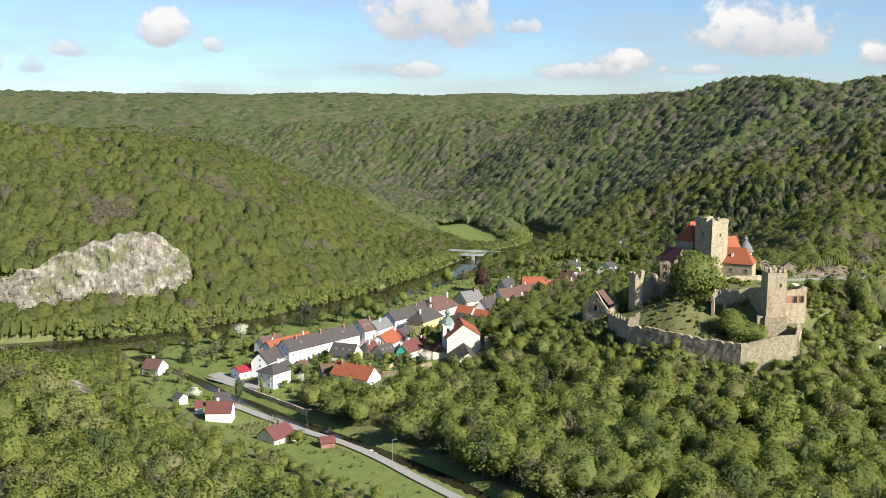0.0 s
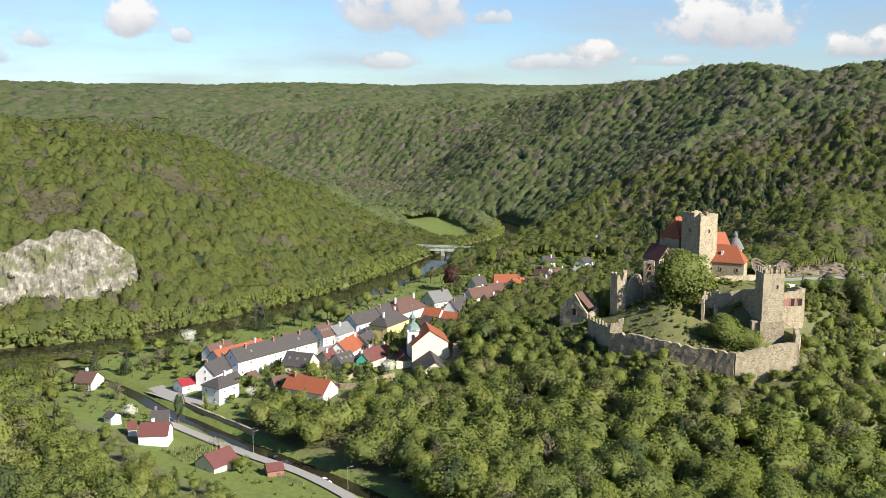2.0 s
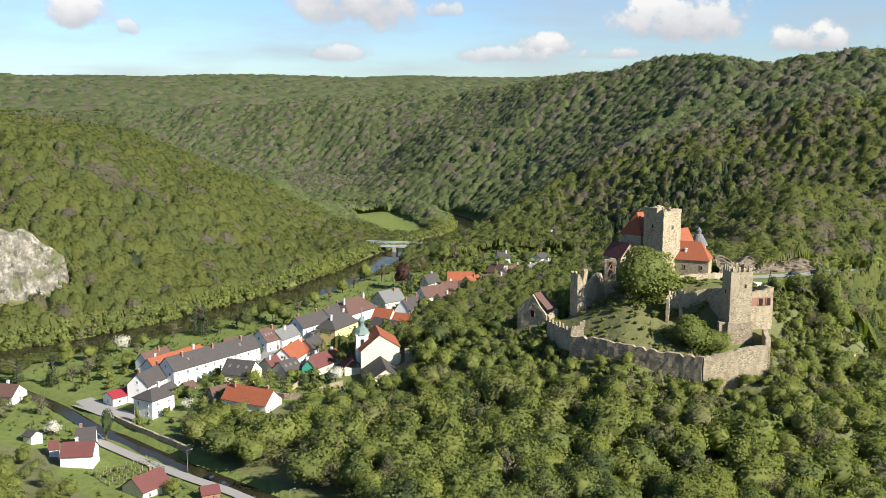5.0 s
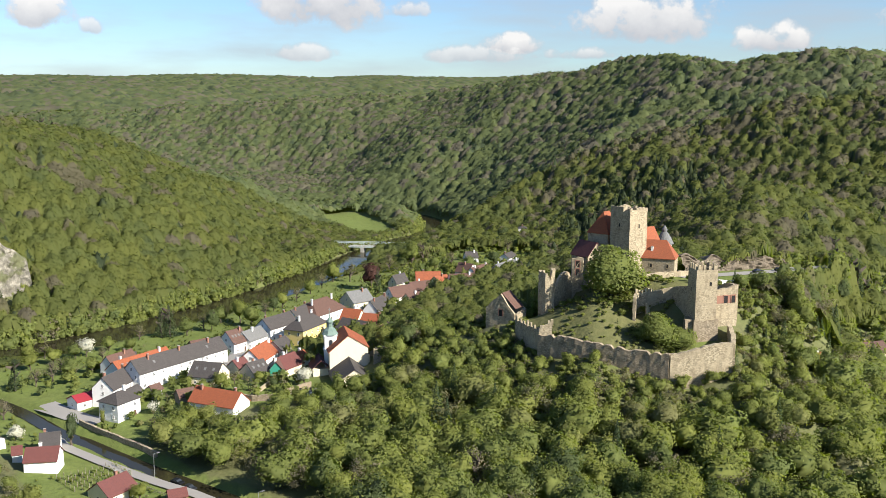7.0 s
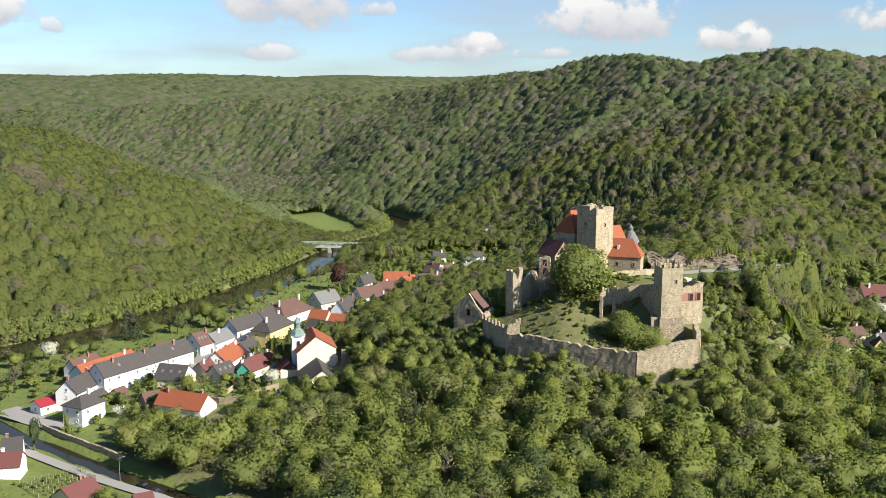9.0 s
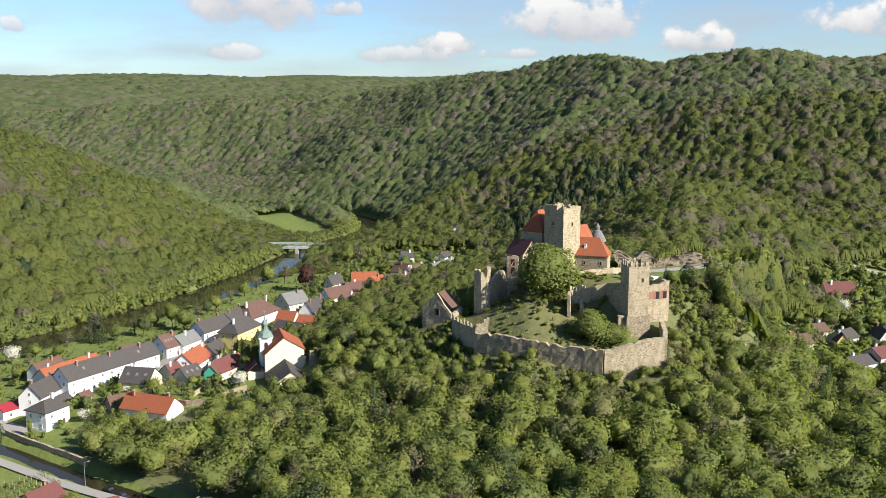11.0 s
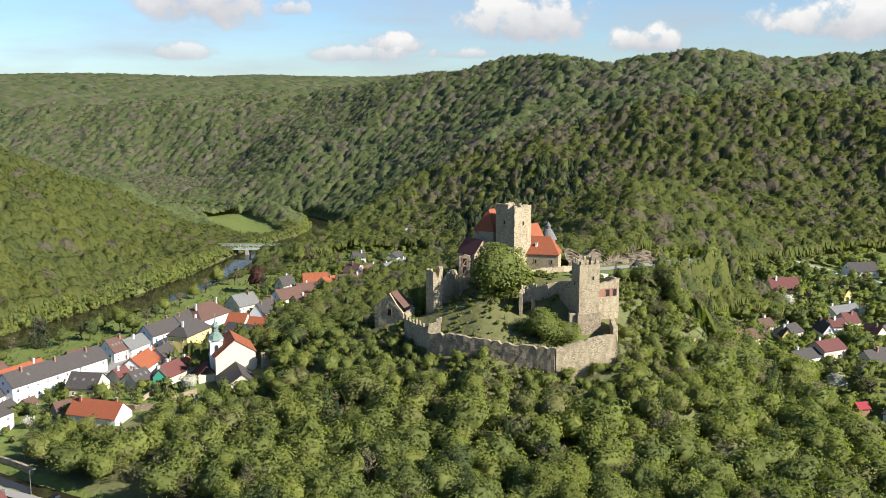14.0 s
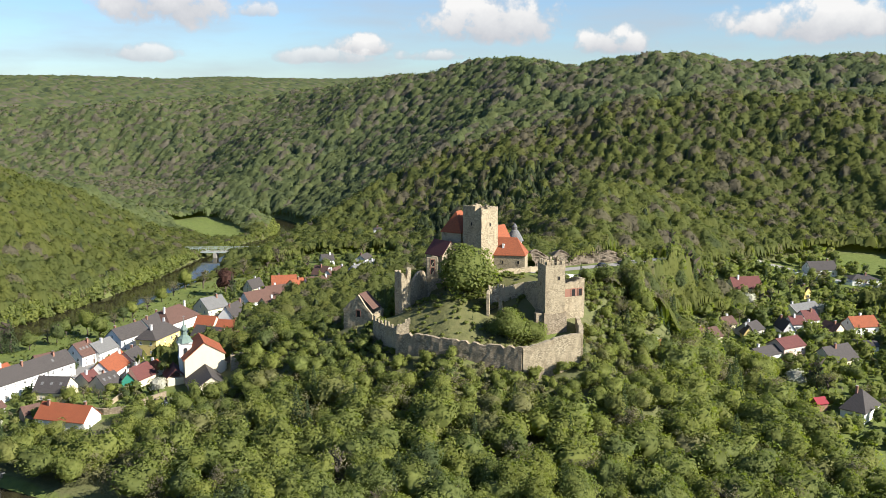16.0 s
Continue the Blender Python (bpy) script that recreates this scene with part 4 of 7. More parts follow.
house(-13.4, 357.2, 8.0, 7.1, 6.0, 2.8, 2.4, 55.9, WHITE, RED_TILE, "white house with orange-red tiled roof in the old village", windows=False)
house(-45.5, 339.9, 7.4, 11.4, 10.0, 3.6, 4.2, -22.5, CREAM, GREY_TILE, "cream house with dark grey roof in the old village", skylights=3)
house(-38.9, 313.4, 5.9, 18.7, 9.0, 3.0, 4.0, -31.9, WHITE, RED_TILE, "white house with orange-red tiled roof in the old village", windows=False, chimneys=2)
house(-72.1, 331.6, 4.4, 8.1, 5.0, 2.8, 1.8, 63.6, WHITE, GREY_TILE, "white annex with dark grey roof in the old village", windows=False, chimneys=0, name="shed")
house(-64.1, 333.3, 5.4, 4.6, 4.0, 2.4, 1.6, 50.8, GREYWALL, BROWN_TILE, "grey shed with brown tiled roof in the old village", windows=False, chimneys=0, name="shed")
house(-87.3, 287.9, 2.7, 5.7, 8.0, 3.6, 2.6, 11.7, WHITE, GREY_TILE, "white house with dark grey roof across the stream")
house(-84.6, 271.6, 3.5, 9.1, 8.0, 4.0, 2.8, 2.2, WHITE, MAROON, "white house with maroon tiled roof across the stream", windows=False)
house(-94.4, 279.0, 3.8, 2.7, 5.0, 2.8, 1.6, 16.7, WHITE, MAROON, "white shed with maroon tiled roof across the stream", windows=False, chimneys=0, name="shed")
house(-103.9, 288.8, 4.7, 3.9, 4.0, 2.4, 1.2, -34.8, WHITE, GREY_TILE, "white shed with dark grey roof across the stream", windows=False, chimneys=0, name="shed")
house(-128.3, 337.8, 2.6, 7.9, 8.0, 3.0, 3.2, -18.1, WHITE, BROWN_TILE, "white house with brown tiled roof in the old village")
house(-60.5, 250.0, 2.9, 9.5, 8.5, 2.8, 3.0, 52.0, CREAM, MAROON, "cream house with maroon tiled roof in a garden by the road")
house(-42.8, 246.3, 2.4, 4.8, 4.0, 2.2, 1.4, 19.6, BRICKRED, MAROON, "red-painted shed with maroon tiled roof in the old village", windows=False, chimneys=0, name="shed")
house(161.6, 286.1, 18.3, 8.6, 8.0, 4.4, 3.4, 14.9, BLUEWALL, RED_TILE, "pale blue house with orange-red tiled roof in the side valley hamlet", group="houses of the hamlet")
house(205.4, 324.8, 12.0, 11.5, 8.0, 3.4, 3.0, 12.0, CREAM, BROWN_TILE, "cream house with brown tiled roof in the side valley hamlet", group="houses of the hamlet")
house(262.3, 383.2, 18.0, 14.9, 9.0, 3.6, 4.6, -4.6, CREAM, MAROON, "cream house with maroon tiled roof in the side valley hamlet", group="houses of the hamlet")
house(323.3, 405.9, 19.8, 14.6, 10.0, 3.6, 3.6, -10.1, WHITE, GREY_TILE, "white house with dark grey roof in the side valley hamlet", group="houses of the hamlet")
house(333.9, 386.9, 17.9, 13.2, 10.0, 3.0, 2.0, -16.5, WHITE, GREY_TILE, "white house with dark grey roof in the side valley hamlet", "hip", group="houses of the hamlet")
house(290.1, 373.9, 16.0, 6.0, 4.7, 2.6, 3.0, 89.9, YELLOW, BROWN_TILE, "yellow house with brown tiled roof in the side valley hamlet", group="houses of the hamlet")
house(272.4, 352.3, 13.3, 16.3, 8.0, 3.0, 2.6, 13.0, WHITE, PALE_TILE, "white house with pale grey sheet roof in the side valley hamlet", windows=False, chimneys=2, group="houses of the hamlet")
house(264.7, 338.3, 11.6, 7.0, 8.0, 4.0, 3.4, 1.2, WHITE, MAROON, "white house with maroon tiled roof in the side valley hamlet", windows=False, group="houses of the hamlet")
house(257.2, 336.6, 11.3, 6.3, 7.0, 3.2, 2.8, -6.9, WHITE, MAROON, "white house with maroon tiled roof in the side valley hamlet", windows=False, group="houses of the hamlet")
house(248.8, 332.0, 10.4, 12.0, 5.0, 3.6, 3.6, 73.7, WHITE, GREY_TILE, "white house with dark grey roof in the side valley hamlet", group="houses of the hamlet")
house(233.2, 334.6, 10.9, 10.3, 8.0, 3.0, 2.8, 25.2, GREYWALL, GREY_TILE, "grey house with dark grey roof in the side valley hamlet", windows=False, group="houses of the hamlet")
house(229.5, 331.5, 10.6, 8.0, 4.2, 3.0, 3.0, 73.7, YELLOW, GREY_TILE, "yellow house with dark grey roof in the side valley hamlet", group="houses of the hamlet")
house(268.6, 326.2, 10.3, 8.0, 6.0, 3.0, 2.8, 102.8, CREAM, BROWN_TILE, "cream house with brown tiled roof in the side valley hamlet", group="houses of the hamlet")
house(283.6, 327.1, 10.6, 12.5, 9.0, 3.4, 3.6, -2.4, WHITE, RED_TILE, "white house with orange-red tiled roof in the side valley hamlet", group="houses of the hamlet")
house(215.1, 298.3, 9.2, 14.3, 8.0, 5.0, 2.4, 17.3, WHITE, GREY_TILE, "white house with dark grey roof in the side valley hamlet", windows=False, group="houses of the hamlet")
house(226.8, 301.0, 9.4, 11.9, 9.0, 6.6, 2.8, 13.0, PINK, MAROON, "pink house with maroon tiled roof in the side valley hamlet", group="houses of the hamlet")
house(239.7, 288.8, 9.6, 14.4, 11.0, 3.4, 4.6, 12.4, CREAM, GREY_TILE, "cream house with dark grey roof in the side valley hamlet", group="houses of the hamlet")
house(264.5, 300.9, 9.9, 8.5, 9.0, 3.6, 1.4, -33.7, WHITE, GREY_TILE, "white house with dark grey roof in the side valley hamlet", "hip", group="houses of the hamlet")
house(212.1, 241.3, 7.9, 7.7, 13.0, 3.2, 6.0, -60.7, WHITE, GREY_TILE, "white house with dark grey roof in the side valley hamlet", "hip", windows=False, group="houses of the hamlet")
house(201.3, 248.2, 8.8, 4.1, 4.0, 2.8, 1.4, 0.0, BRICKRED, DARKRED, "red-painted shed with bright red roof in the side valley hamlet", windows=False, chimneys=0, group="houses of the hamlet", name="shed")
house(225.6, 341.3, 12.5, 6.7, 7.0, 3.0, 2.6, 10.8, CREAM, BROWN_TILE, "cream house with brown tiled roof in the side valley hamlet", windows=False, group="houses of the hamlet")


house(-74.5, 363.0, 5.0, 26.0, 8.5, 4.2, 3.6, 52.0, WHITE, RED_TILE, "white back range with orange-red tiled roof behind the long house", windows=False, chimneys=2, skylights=3)
house(-40.5, 322.0, 5.8, 9.0, 4.0, 2.4, 1.6, -34.0, CREAM, BROWN_TILE, "cream lean-to with brown tiled roof beside the red-roofed house", windows=False, chimneys=0, name="shed")
house(-52.0, 325.0, 5.6, 6.0, 4.6, 2.4, 2.0, 30.0, PALEWOOD, BROWN_TILE, "grey boarded shed with brown tiled roof in a garden", windows=False, chimneys=0, name="shed")
house(-84.0, 384.0, 3.6, 7.0, 4.5, 2.6, 1.8, 20.0, PALEWOOD, GREY_TILE, "grey boarded shed with dark roof near the river", windows=False, chimneys=0, name="shed")
house(-57.0, 398.0, 4.4, 8.0, 5.0, 2.6, 2.0, 35.0, PALEWOOD, BROWN_TILE, "grey boarded shed with brown tiled roof near the river", windows=False, chimneys=0, name="shed")
house(-46.0, 405.0, 4.6, 6.0, 5.0, 2.6, 1.8, 50.0, WHITE, GREY_TILE, "white shed with dark grey roof near the river", windows=False, chimneys=0, name="shed")


# ---- church ----
def church():
    ax = math.degrees(math.atan2(338.0 - 319.9, 5.5 - 7.3)) - 90
    h = empty("church", pose(8.6, 320.4, 6.0, 0, 0, ax), "cream parish church with red nave roof and copper-domed tower", "church")
    FEET.append((6, 336, 10, 20, 0.0))
    # chapel in front: gable lies lower on the sunny side
    bm = bmesh.new()
    prof = [(-6.2, -5), (8.6, -5), (8.6, 2.6), (-0.9, 9.9), (-6.2, 6.6)]
    a = [bm.verts.new((x, 0, z)) for x, z in prof]
    b = [bm.verts.new((x, 18, z)) for x, z in prof]
    bm.faces.new(a)
    bm.faces.new(list(reversed(b)))
    for i in range(5):
        bm.faces.new((a[i], a[(i + 1) % 5], b[(i + 1) % 5], b[i]))
    part("wall", bm, CREAM, h, "cream plastered chapel wall")
    bm = bmesh.new()
    for side in ((-0.9, 9.95, 9.1, 2.25), (-0.9, 9.95, -8.6, 4.9)):
        x0, z0, x1, z1 = side
        vs = [bm.verts.new(p) for p in ((x0, -0.35, z0), (x1, -0.35, z1), (x1, 18, z1), (x0, 18, z0), (x0, -0.35, z0 + 0.3), (x1, -0.35, z1 + 0.25), (x1, 18, z1 + 0.25), (x0, 18, z0 + 0.3))]
        for f in ((3, 2, 1, 0), (4, 5, 6, 7), (0, 1, 5, 4), (1, 2, 6, 5), (2, 3, 7, 6), (3, 0, 4, 7)):
            bm.faces.new([vs[i] for i in f])
    part("roof", bm, GREY_TILE, h, "dark grey slate chapel roof")
    # nave behind
    bm = bmesh.new()
    prof = [(-8.0, -3), (6.4, -3), (6.4, 13.4), (-0.9, 18.0), (-8.0, 12.2)]
    a = [bm.verts.new((x, 17.5, z)) for x, z in prof]
    b = [bm.verts.new((x, 33, z)) for x, z in prof]
    bm.faces.new(a)
    bm.faces.new(list(reversed(b)))
    for i in range(5):
        bm.faces.new((a[i], a[(i + 1) % 5], b[(i + 1) % 5], b[i]))
    part("wall", bm, CREAM, h, "cream plastered nave wall")
    bm = bmesh.new()
    for x0, z0, x1, z1 in ((-0.9, 18.05, 6.9, 13.1), (-0.9, 18.05, -8.6, 11.75)):
        vs = [bm.verts.new(p) for p in ((x0, 17.2, z0), (x1, 17.2, z1), (x1, 33.3, z1), (x0, 33.3, z0), (x0, 17.2, z0 + 0.3), (x1, 17.2, z1 + 0.25), (x1, 33.3, z1 + 0.25), (x0, 33.3, z0 + 0.3))]
        for f in ((3, 2, 1, 0), (4, 5, 6, 7), (0, 1, 5, 4), (1, 2, 6, 5), (2, 3, 7, 6), (3, 0, 4, 7)):
            bm.faces.new([vs[i] for i in f])
    part("roof", bm, RED_TILE, h, "orange-red tiled nave roof")
    # low sacristy by the tower
    part("wall", boxes((-14.0, -8.0, 21, 30, -3, 5.0)), CREAM, h)
    bm = gable_roof(10.0, 7.0, 5.0, 3.2)
    bmesh.ops.rotate(bm, verts=bm.verts, cent=(0, 0, 0), matrix=Matrix.Rotation(radians(90), 3, "Z"))
    bmesh.ops.translate(bm, verts=bm.verts, vec=(-11.0, 25.5, 0))
    part("roof", bm, MAROON, h, "dark red sacristy roof")
    # tower
    cx, cy = -6.9, 26.0
    part("tower_shaft", boxes((cx - 2.25, cx + 2.25, cy - 2.25, cy + 2.25, -3, 17.0), (cx - 2.5, cx + 2.5, cy - 2.5, cy + 2.5, 10.8, 11.2), (cx - 2.55, cx + 2.55, cy - 2.55, cy + 2.55, 16.6, 17.1)), WHITE, h, "white plastered church tower")
    bm = bmesh.new()
    prof = [(3.3, 17.1), (2.8, 17.8), (2.4, 18.7), (1.5, 19.4), (1.1, 19.9), (1.0, 21.2), (1.35, 21.4), (1.4, 22.0), (0.9, 22.8), (0.3, 23.6), (0.12, 25.0), (0.1, 25.8)]
    rings = [[bm.verts.new((cx + r * math.cos(k * math.pi / 4 + math.pi / 8), cy + r * math.sin(k * math.pi / 4 + math.pi / 8), z)) for k in range(8)] for r, z in prof]
    for p, q in zip(rings, rings[1:]):
        for k in range(8):
            bm.faces.new((p[k], p[(k + 1) % 8], q[(k + 1) % 8], q[k]))
    bm.faces.new(rings[0])
    bm.faces.new(list(reversed(rings[-1])))
    part("dome", bm, COPPER, h, "green copper onion dome")
    part("finial", boxes((cx - 0.06, cx + 0.06, cy - 0.06, cy + 0.06, 25.7, 27.2), (cx - 0.5, cx + 0.5, cy - 0.05, cy + 0.05, 26.5, 26.65)), METAL, h)
    for z in (12.4,):
        for m in (pose(cx, cy - 2.25, z), pose(cx + 2.25, cy, z, 0, 0, 90), pose(cx - 2.25, cy, z, 0, 0, -90)):
            w = put("window", TALL_FRAME, h, m)
            put("louvre", TALL_PANE, w, Matrix.Identity(4))
    w = put("window", TALL_FRAME, h, pose(0.6, 0, 2.2))
    put("pane", TALL_PANE, w, Matrix.Identity(4))
    for k in range(3):
        w = put("window", TALL_FRAME, h, pose(6.4, 20.5 + 4 * k, 8.0, 0, 0, 90))
        put("pane", TALL_PANE, w, Matrix.Identity(4))
    part("porch", boxes((4.6, 6.0, -1.3, 0.0, -4, 2.2), (4.4, 6.2, -1.5, 0.1, 2.2, 2.5)), CONCRETE, h, "small grey stone buttress porch")
    for k in range(3):
        part("buttress", boxes((6.4, 7.3, 20.0 + 4.4 * k, 21.0 + 4.4 * k, -2, 9.5)), CREAM, h)


def arch_mesh(w, z1, ring):
    """A round-headed window: its frame, or the pane in it."""
    bm = bmesh.new()
    n = 8
    arc = [(-w, 0)] + [(-w * math.cos(math.pi * i / n), z1 + w * math.sin(math.pi * i / n)) for i in range(n + 1)] + [(w, 0)]
    if not ring:
        f = [bm.verts.new((x, -0.03, z)) for x, z in arc]
        g = [bm.verts.new((x, 0.03, z)) for x, z in arc]
        bm.faces.new(f)
        bm.faces.new(list(reversed(g)))
        return bm
    k = 1.28
    for (x0, z0), (x1, z1_) in zip(arc, arc[1:]):
        quad = [(x0, z0), (x1, z1_), (x1 * k, (z1_ - 0.6) * 1.1 + 0.6), (x0 * k, (z0 - 0.6) * 1.1 + 0.6)]
        f = [bm.verts.new((x, -0.1, z)) for x, z in quad]
        g = [bm.verts.new((x, 0.05, z)) for x, z in quad]
        bm.faces.new(f)
        for i in range(4):
            bm.faces.new((f[i], f[(i + 1) % 4], g[(i + 1) % 4], g[i]))
    return bm


TALL_FRAME = shared("window", arch_mesh(0.62, 2.2, True), CONCRETE)
TALL_PANE = shared("pane", arch_mesh(0.62, 2.2, False), GLASS)
church()


# ---- castle ----
def rough_tower(w, d, z0, z1, seed, batter=0.0, step=1.1, ragged=0.0, thick=1.3):
    """A hollow masonry shaft with uneven faces; ragged lets the top crumble."""
    rnd = random.Random(seed)
    bm = bmesh.new()
    nx, ny, nz = max(2, round(w / step)), max(2, round(d / step)), max(2, round((z1 - z0) / step))
    loop = [(-w / 2 + w * i / nx, -d / 2) for i in range(nx)] + [(w / 2, -d / 2 + d * i / ny) for i in range(ny)]
    loop += [(w / 2 - w * i / nx, d / 2) for i in range(nx)] + [(-w / 2, d / 2 - d * i / ny) for i in range(ny)]
    tops = [z1 - ragged * max(0, rnd.gauss(0.3, 0.6)) for _ in loop]
    rings = []
    for k in range(nz + 1):
        u = k / nz
        s = 1 + batter * (1 - u) ** 2
        j = 0.0 if k == 0 else 0.06
        rings.append([bm.verts.new((x * s + rnd.uniform(-j, j), y * s + rnd.uniform(-j, j), z0 + (t - z0) * u + rnd.uniform(-j, j))) for (x, y), t in zip(loop, tops)])
    inner = [bm.verts.new((x * (1 - 2 * thick / w), y * (1 - 2 * thick / d), t - rnd.uniform(0, 0.3))) for (x, y), t in zip(loop, tops)]
    pit = [bm.verts.new((x * (1 - 2 * thick / w), y * (1 - 2 * thick / d), z1 - 3.0)) for x, y in loop]
    rings += [inner, pit]
    n = len(loop)
    for p, q in zip(rings, rings[1:]):
        for i in range(n):
            bm.faces.new((p[i], p[(i + 1) % n], q[(i + 1) % n], q[i]))
    bm.faces.new(pit)
    bm.faces.new(list(reversed(rings[0])))
    return bm


def rough_wall(points, z_low, thick, seed, step=1.2, ragged=0.4):
    """A free-standing wall along points (x, y, top), with an uneven crown; z_low: its foot or a list of feet."""
    rnd = random.Random(seed)
    bm = bmesh.new()
    cols = []
    feet = z_low if isinstance(z_low, (list, tuple)) else [z_low] * len(points)
    for (a, fa), (b, fb) in zip(zip(points, feet), zip(points[1:], feet[1:])):
        a, b = Vector(a), Vector(b)
        d = (b - a).to_2d()
        n = max(1, round(d.length / step))
        nrm = Vector((-d.y, d.x)).normalized() * thick / 2
        for i in range(n + (b == Vector(points[-1]))):
            u = i / n
            p = a.lerp(b, u)
            z0, z1 = fa + (fb - fa) * u, p.z - ragged * max(0, rnd.gauss(0.25, 0.6))
            col = []
            m = max(2, round((z1 - z0) / 1.5))
            for s in (-1, 1):
                side = []
                for k in range(m + 1):
                    j = 0.02
                    side.append((p.x + s * nrm.x + rnd.uniform(-j, j), p.y + s * nrm.y + rnd.uniform(-j, j), z0 + (z1 - z0) * k / m))
                col.append(side)
            cols.append(col)
    # each column has its own count of rows: bridge them by the same share of height
    m = max(len(c[0]) for c in cols)
    grid = []
    for c in cols:
        both = []
        for side in c:
            both.append([bm.verts.new(Vector(side[0]).lerp(Vector(side[-1]), k / (m - 1)) + Vector((rnd.uniform(-0.11, 0.11), rnd.uniform(-0.11, 0.11), 0))) for k in range(m)])
        grid.append(both)
    for p, q in zip(grid, grid[1:]):
        for s in (0, 1):
            for k in range(m - 1):
                bm.faces.new((p[s][k], q[s][k], q[s][k + 1], p[s][k + 1]))
        bm.faces.new((p[0][-1], q[0][-1], q[1][-1], p[1][-1]))
    for e in (grid[0], grid[-1]):
        for k in range(m - 1):
            bm.faces.new((e[0][k], e[1][k], e[1][k + 1], e[0][k + 1]))
    return bm


def merlon_mesh(w, d, h, seed):
    rnd = random.Random(seed)
    bm = bmesh.new()
    vs = box(bm, -w / 2, w / 2, -d / 2, d / 2, -0.5, h)
    for v in vs:
        v.co += Vector((rnd.uniform(-0.1, 0.1), rnd.uniform(-0.08, 0.08), rnd.uniform(-0.2, 0.1) if v.co.z > 0 else 0))
    bmesh.ops.bevel(bm, geom=bm.edges[:], offset=0.08, segments=1, affect="EDGES")
    return bm


MERLONS = [shared("merlon", merlon_mesh(0.85, 0.6, h, i), CASTLE) for i, h in enumerate((1.5, 1.3, 1.0, 1.65))]
STUBS = [shared("broken_merlon", merlon_mesh(w, 0.8, h, 20 + i), CASTLE) for i, (w, h) in enumerate(((1.2, 0.7), (0.9, 0.4), (1.5, 0.9)))]
LOOP_FRAME = shared("window", boxes((-0.55, -0.35, -0.08, 0.1, 0, 1.3), (0.35, 0.55, -0.08, 0.1, 0, 1.3), (-0.55, 0.55, -0.08, 0.1, 1.3, 1.55), (-0.6, 0.6, -0.1, 0.1, -0.2, 0)), CASTLE)
# no hole is cut: a dark plate in each frame imitates its unlit depth
LOOP_DARK = shared("opening", boxes((-0.35, 0.35, -0.02, 0.1, 0, 1.3)), DARK)
HOLE_FRAME = shared("window", boxes((-0.95, -0.7, -0.08, 0.1, 0, 2.4), (0.7, 0.95, -0.08, 0.1, 0, 2.4), (-0.95, 0.95, -0.08, 0.1, 2.4, 2.75)), BRICKRED)
HOLE_DARK = shared("opening", boxes((-0.7, 0.7, -0.02, 0.1, 0, 2.4)), DARK)


def loophole(parent, m, big=False):
    w = put("window", HOLE_FRAME if big else LOOP_FRAME, parent, m)
    put("opening", HOLE_DARK if big else LOOP_DARK, w, Matrix.Identity(4))


def crown_of(parent, w, d, z, meshes, seed, gap=1.75, skip=0.0):
    """Merlons round the top of a shaft."""
    rnd = random.Random(seed)
    for side in range(4):
        length, out, turn = (w, -d / 2, 0) if side == 0 else (d, w / 2, 90) if side == 1 else (w, d / 2, 180) if side == 2 else (d, -w / 2, 270)
        n = max(2, round(length / gap))
        for i in range(n):
            if rnd.random() < skip:
                continue
            s = -length / 2 + length * (i + 0.5) / n
            m = {0: pose(s, -d / 2 + 0.35, z), 1: pose(w / 2 - 0.35, s, z, 0, 0, 90), 2: pose(s, d / 2 - 0.35, z, 0, 0, 180), 3: pose(-w / 2 + 0.35, s, z, 0, 0, 270)}[side]
            me = rnd.choice(meshes)
            put(me.name.split(".")[0], me, parent, m)


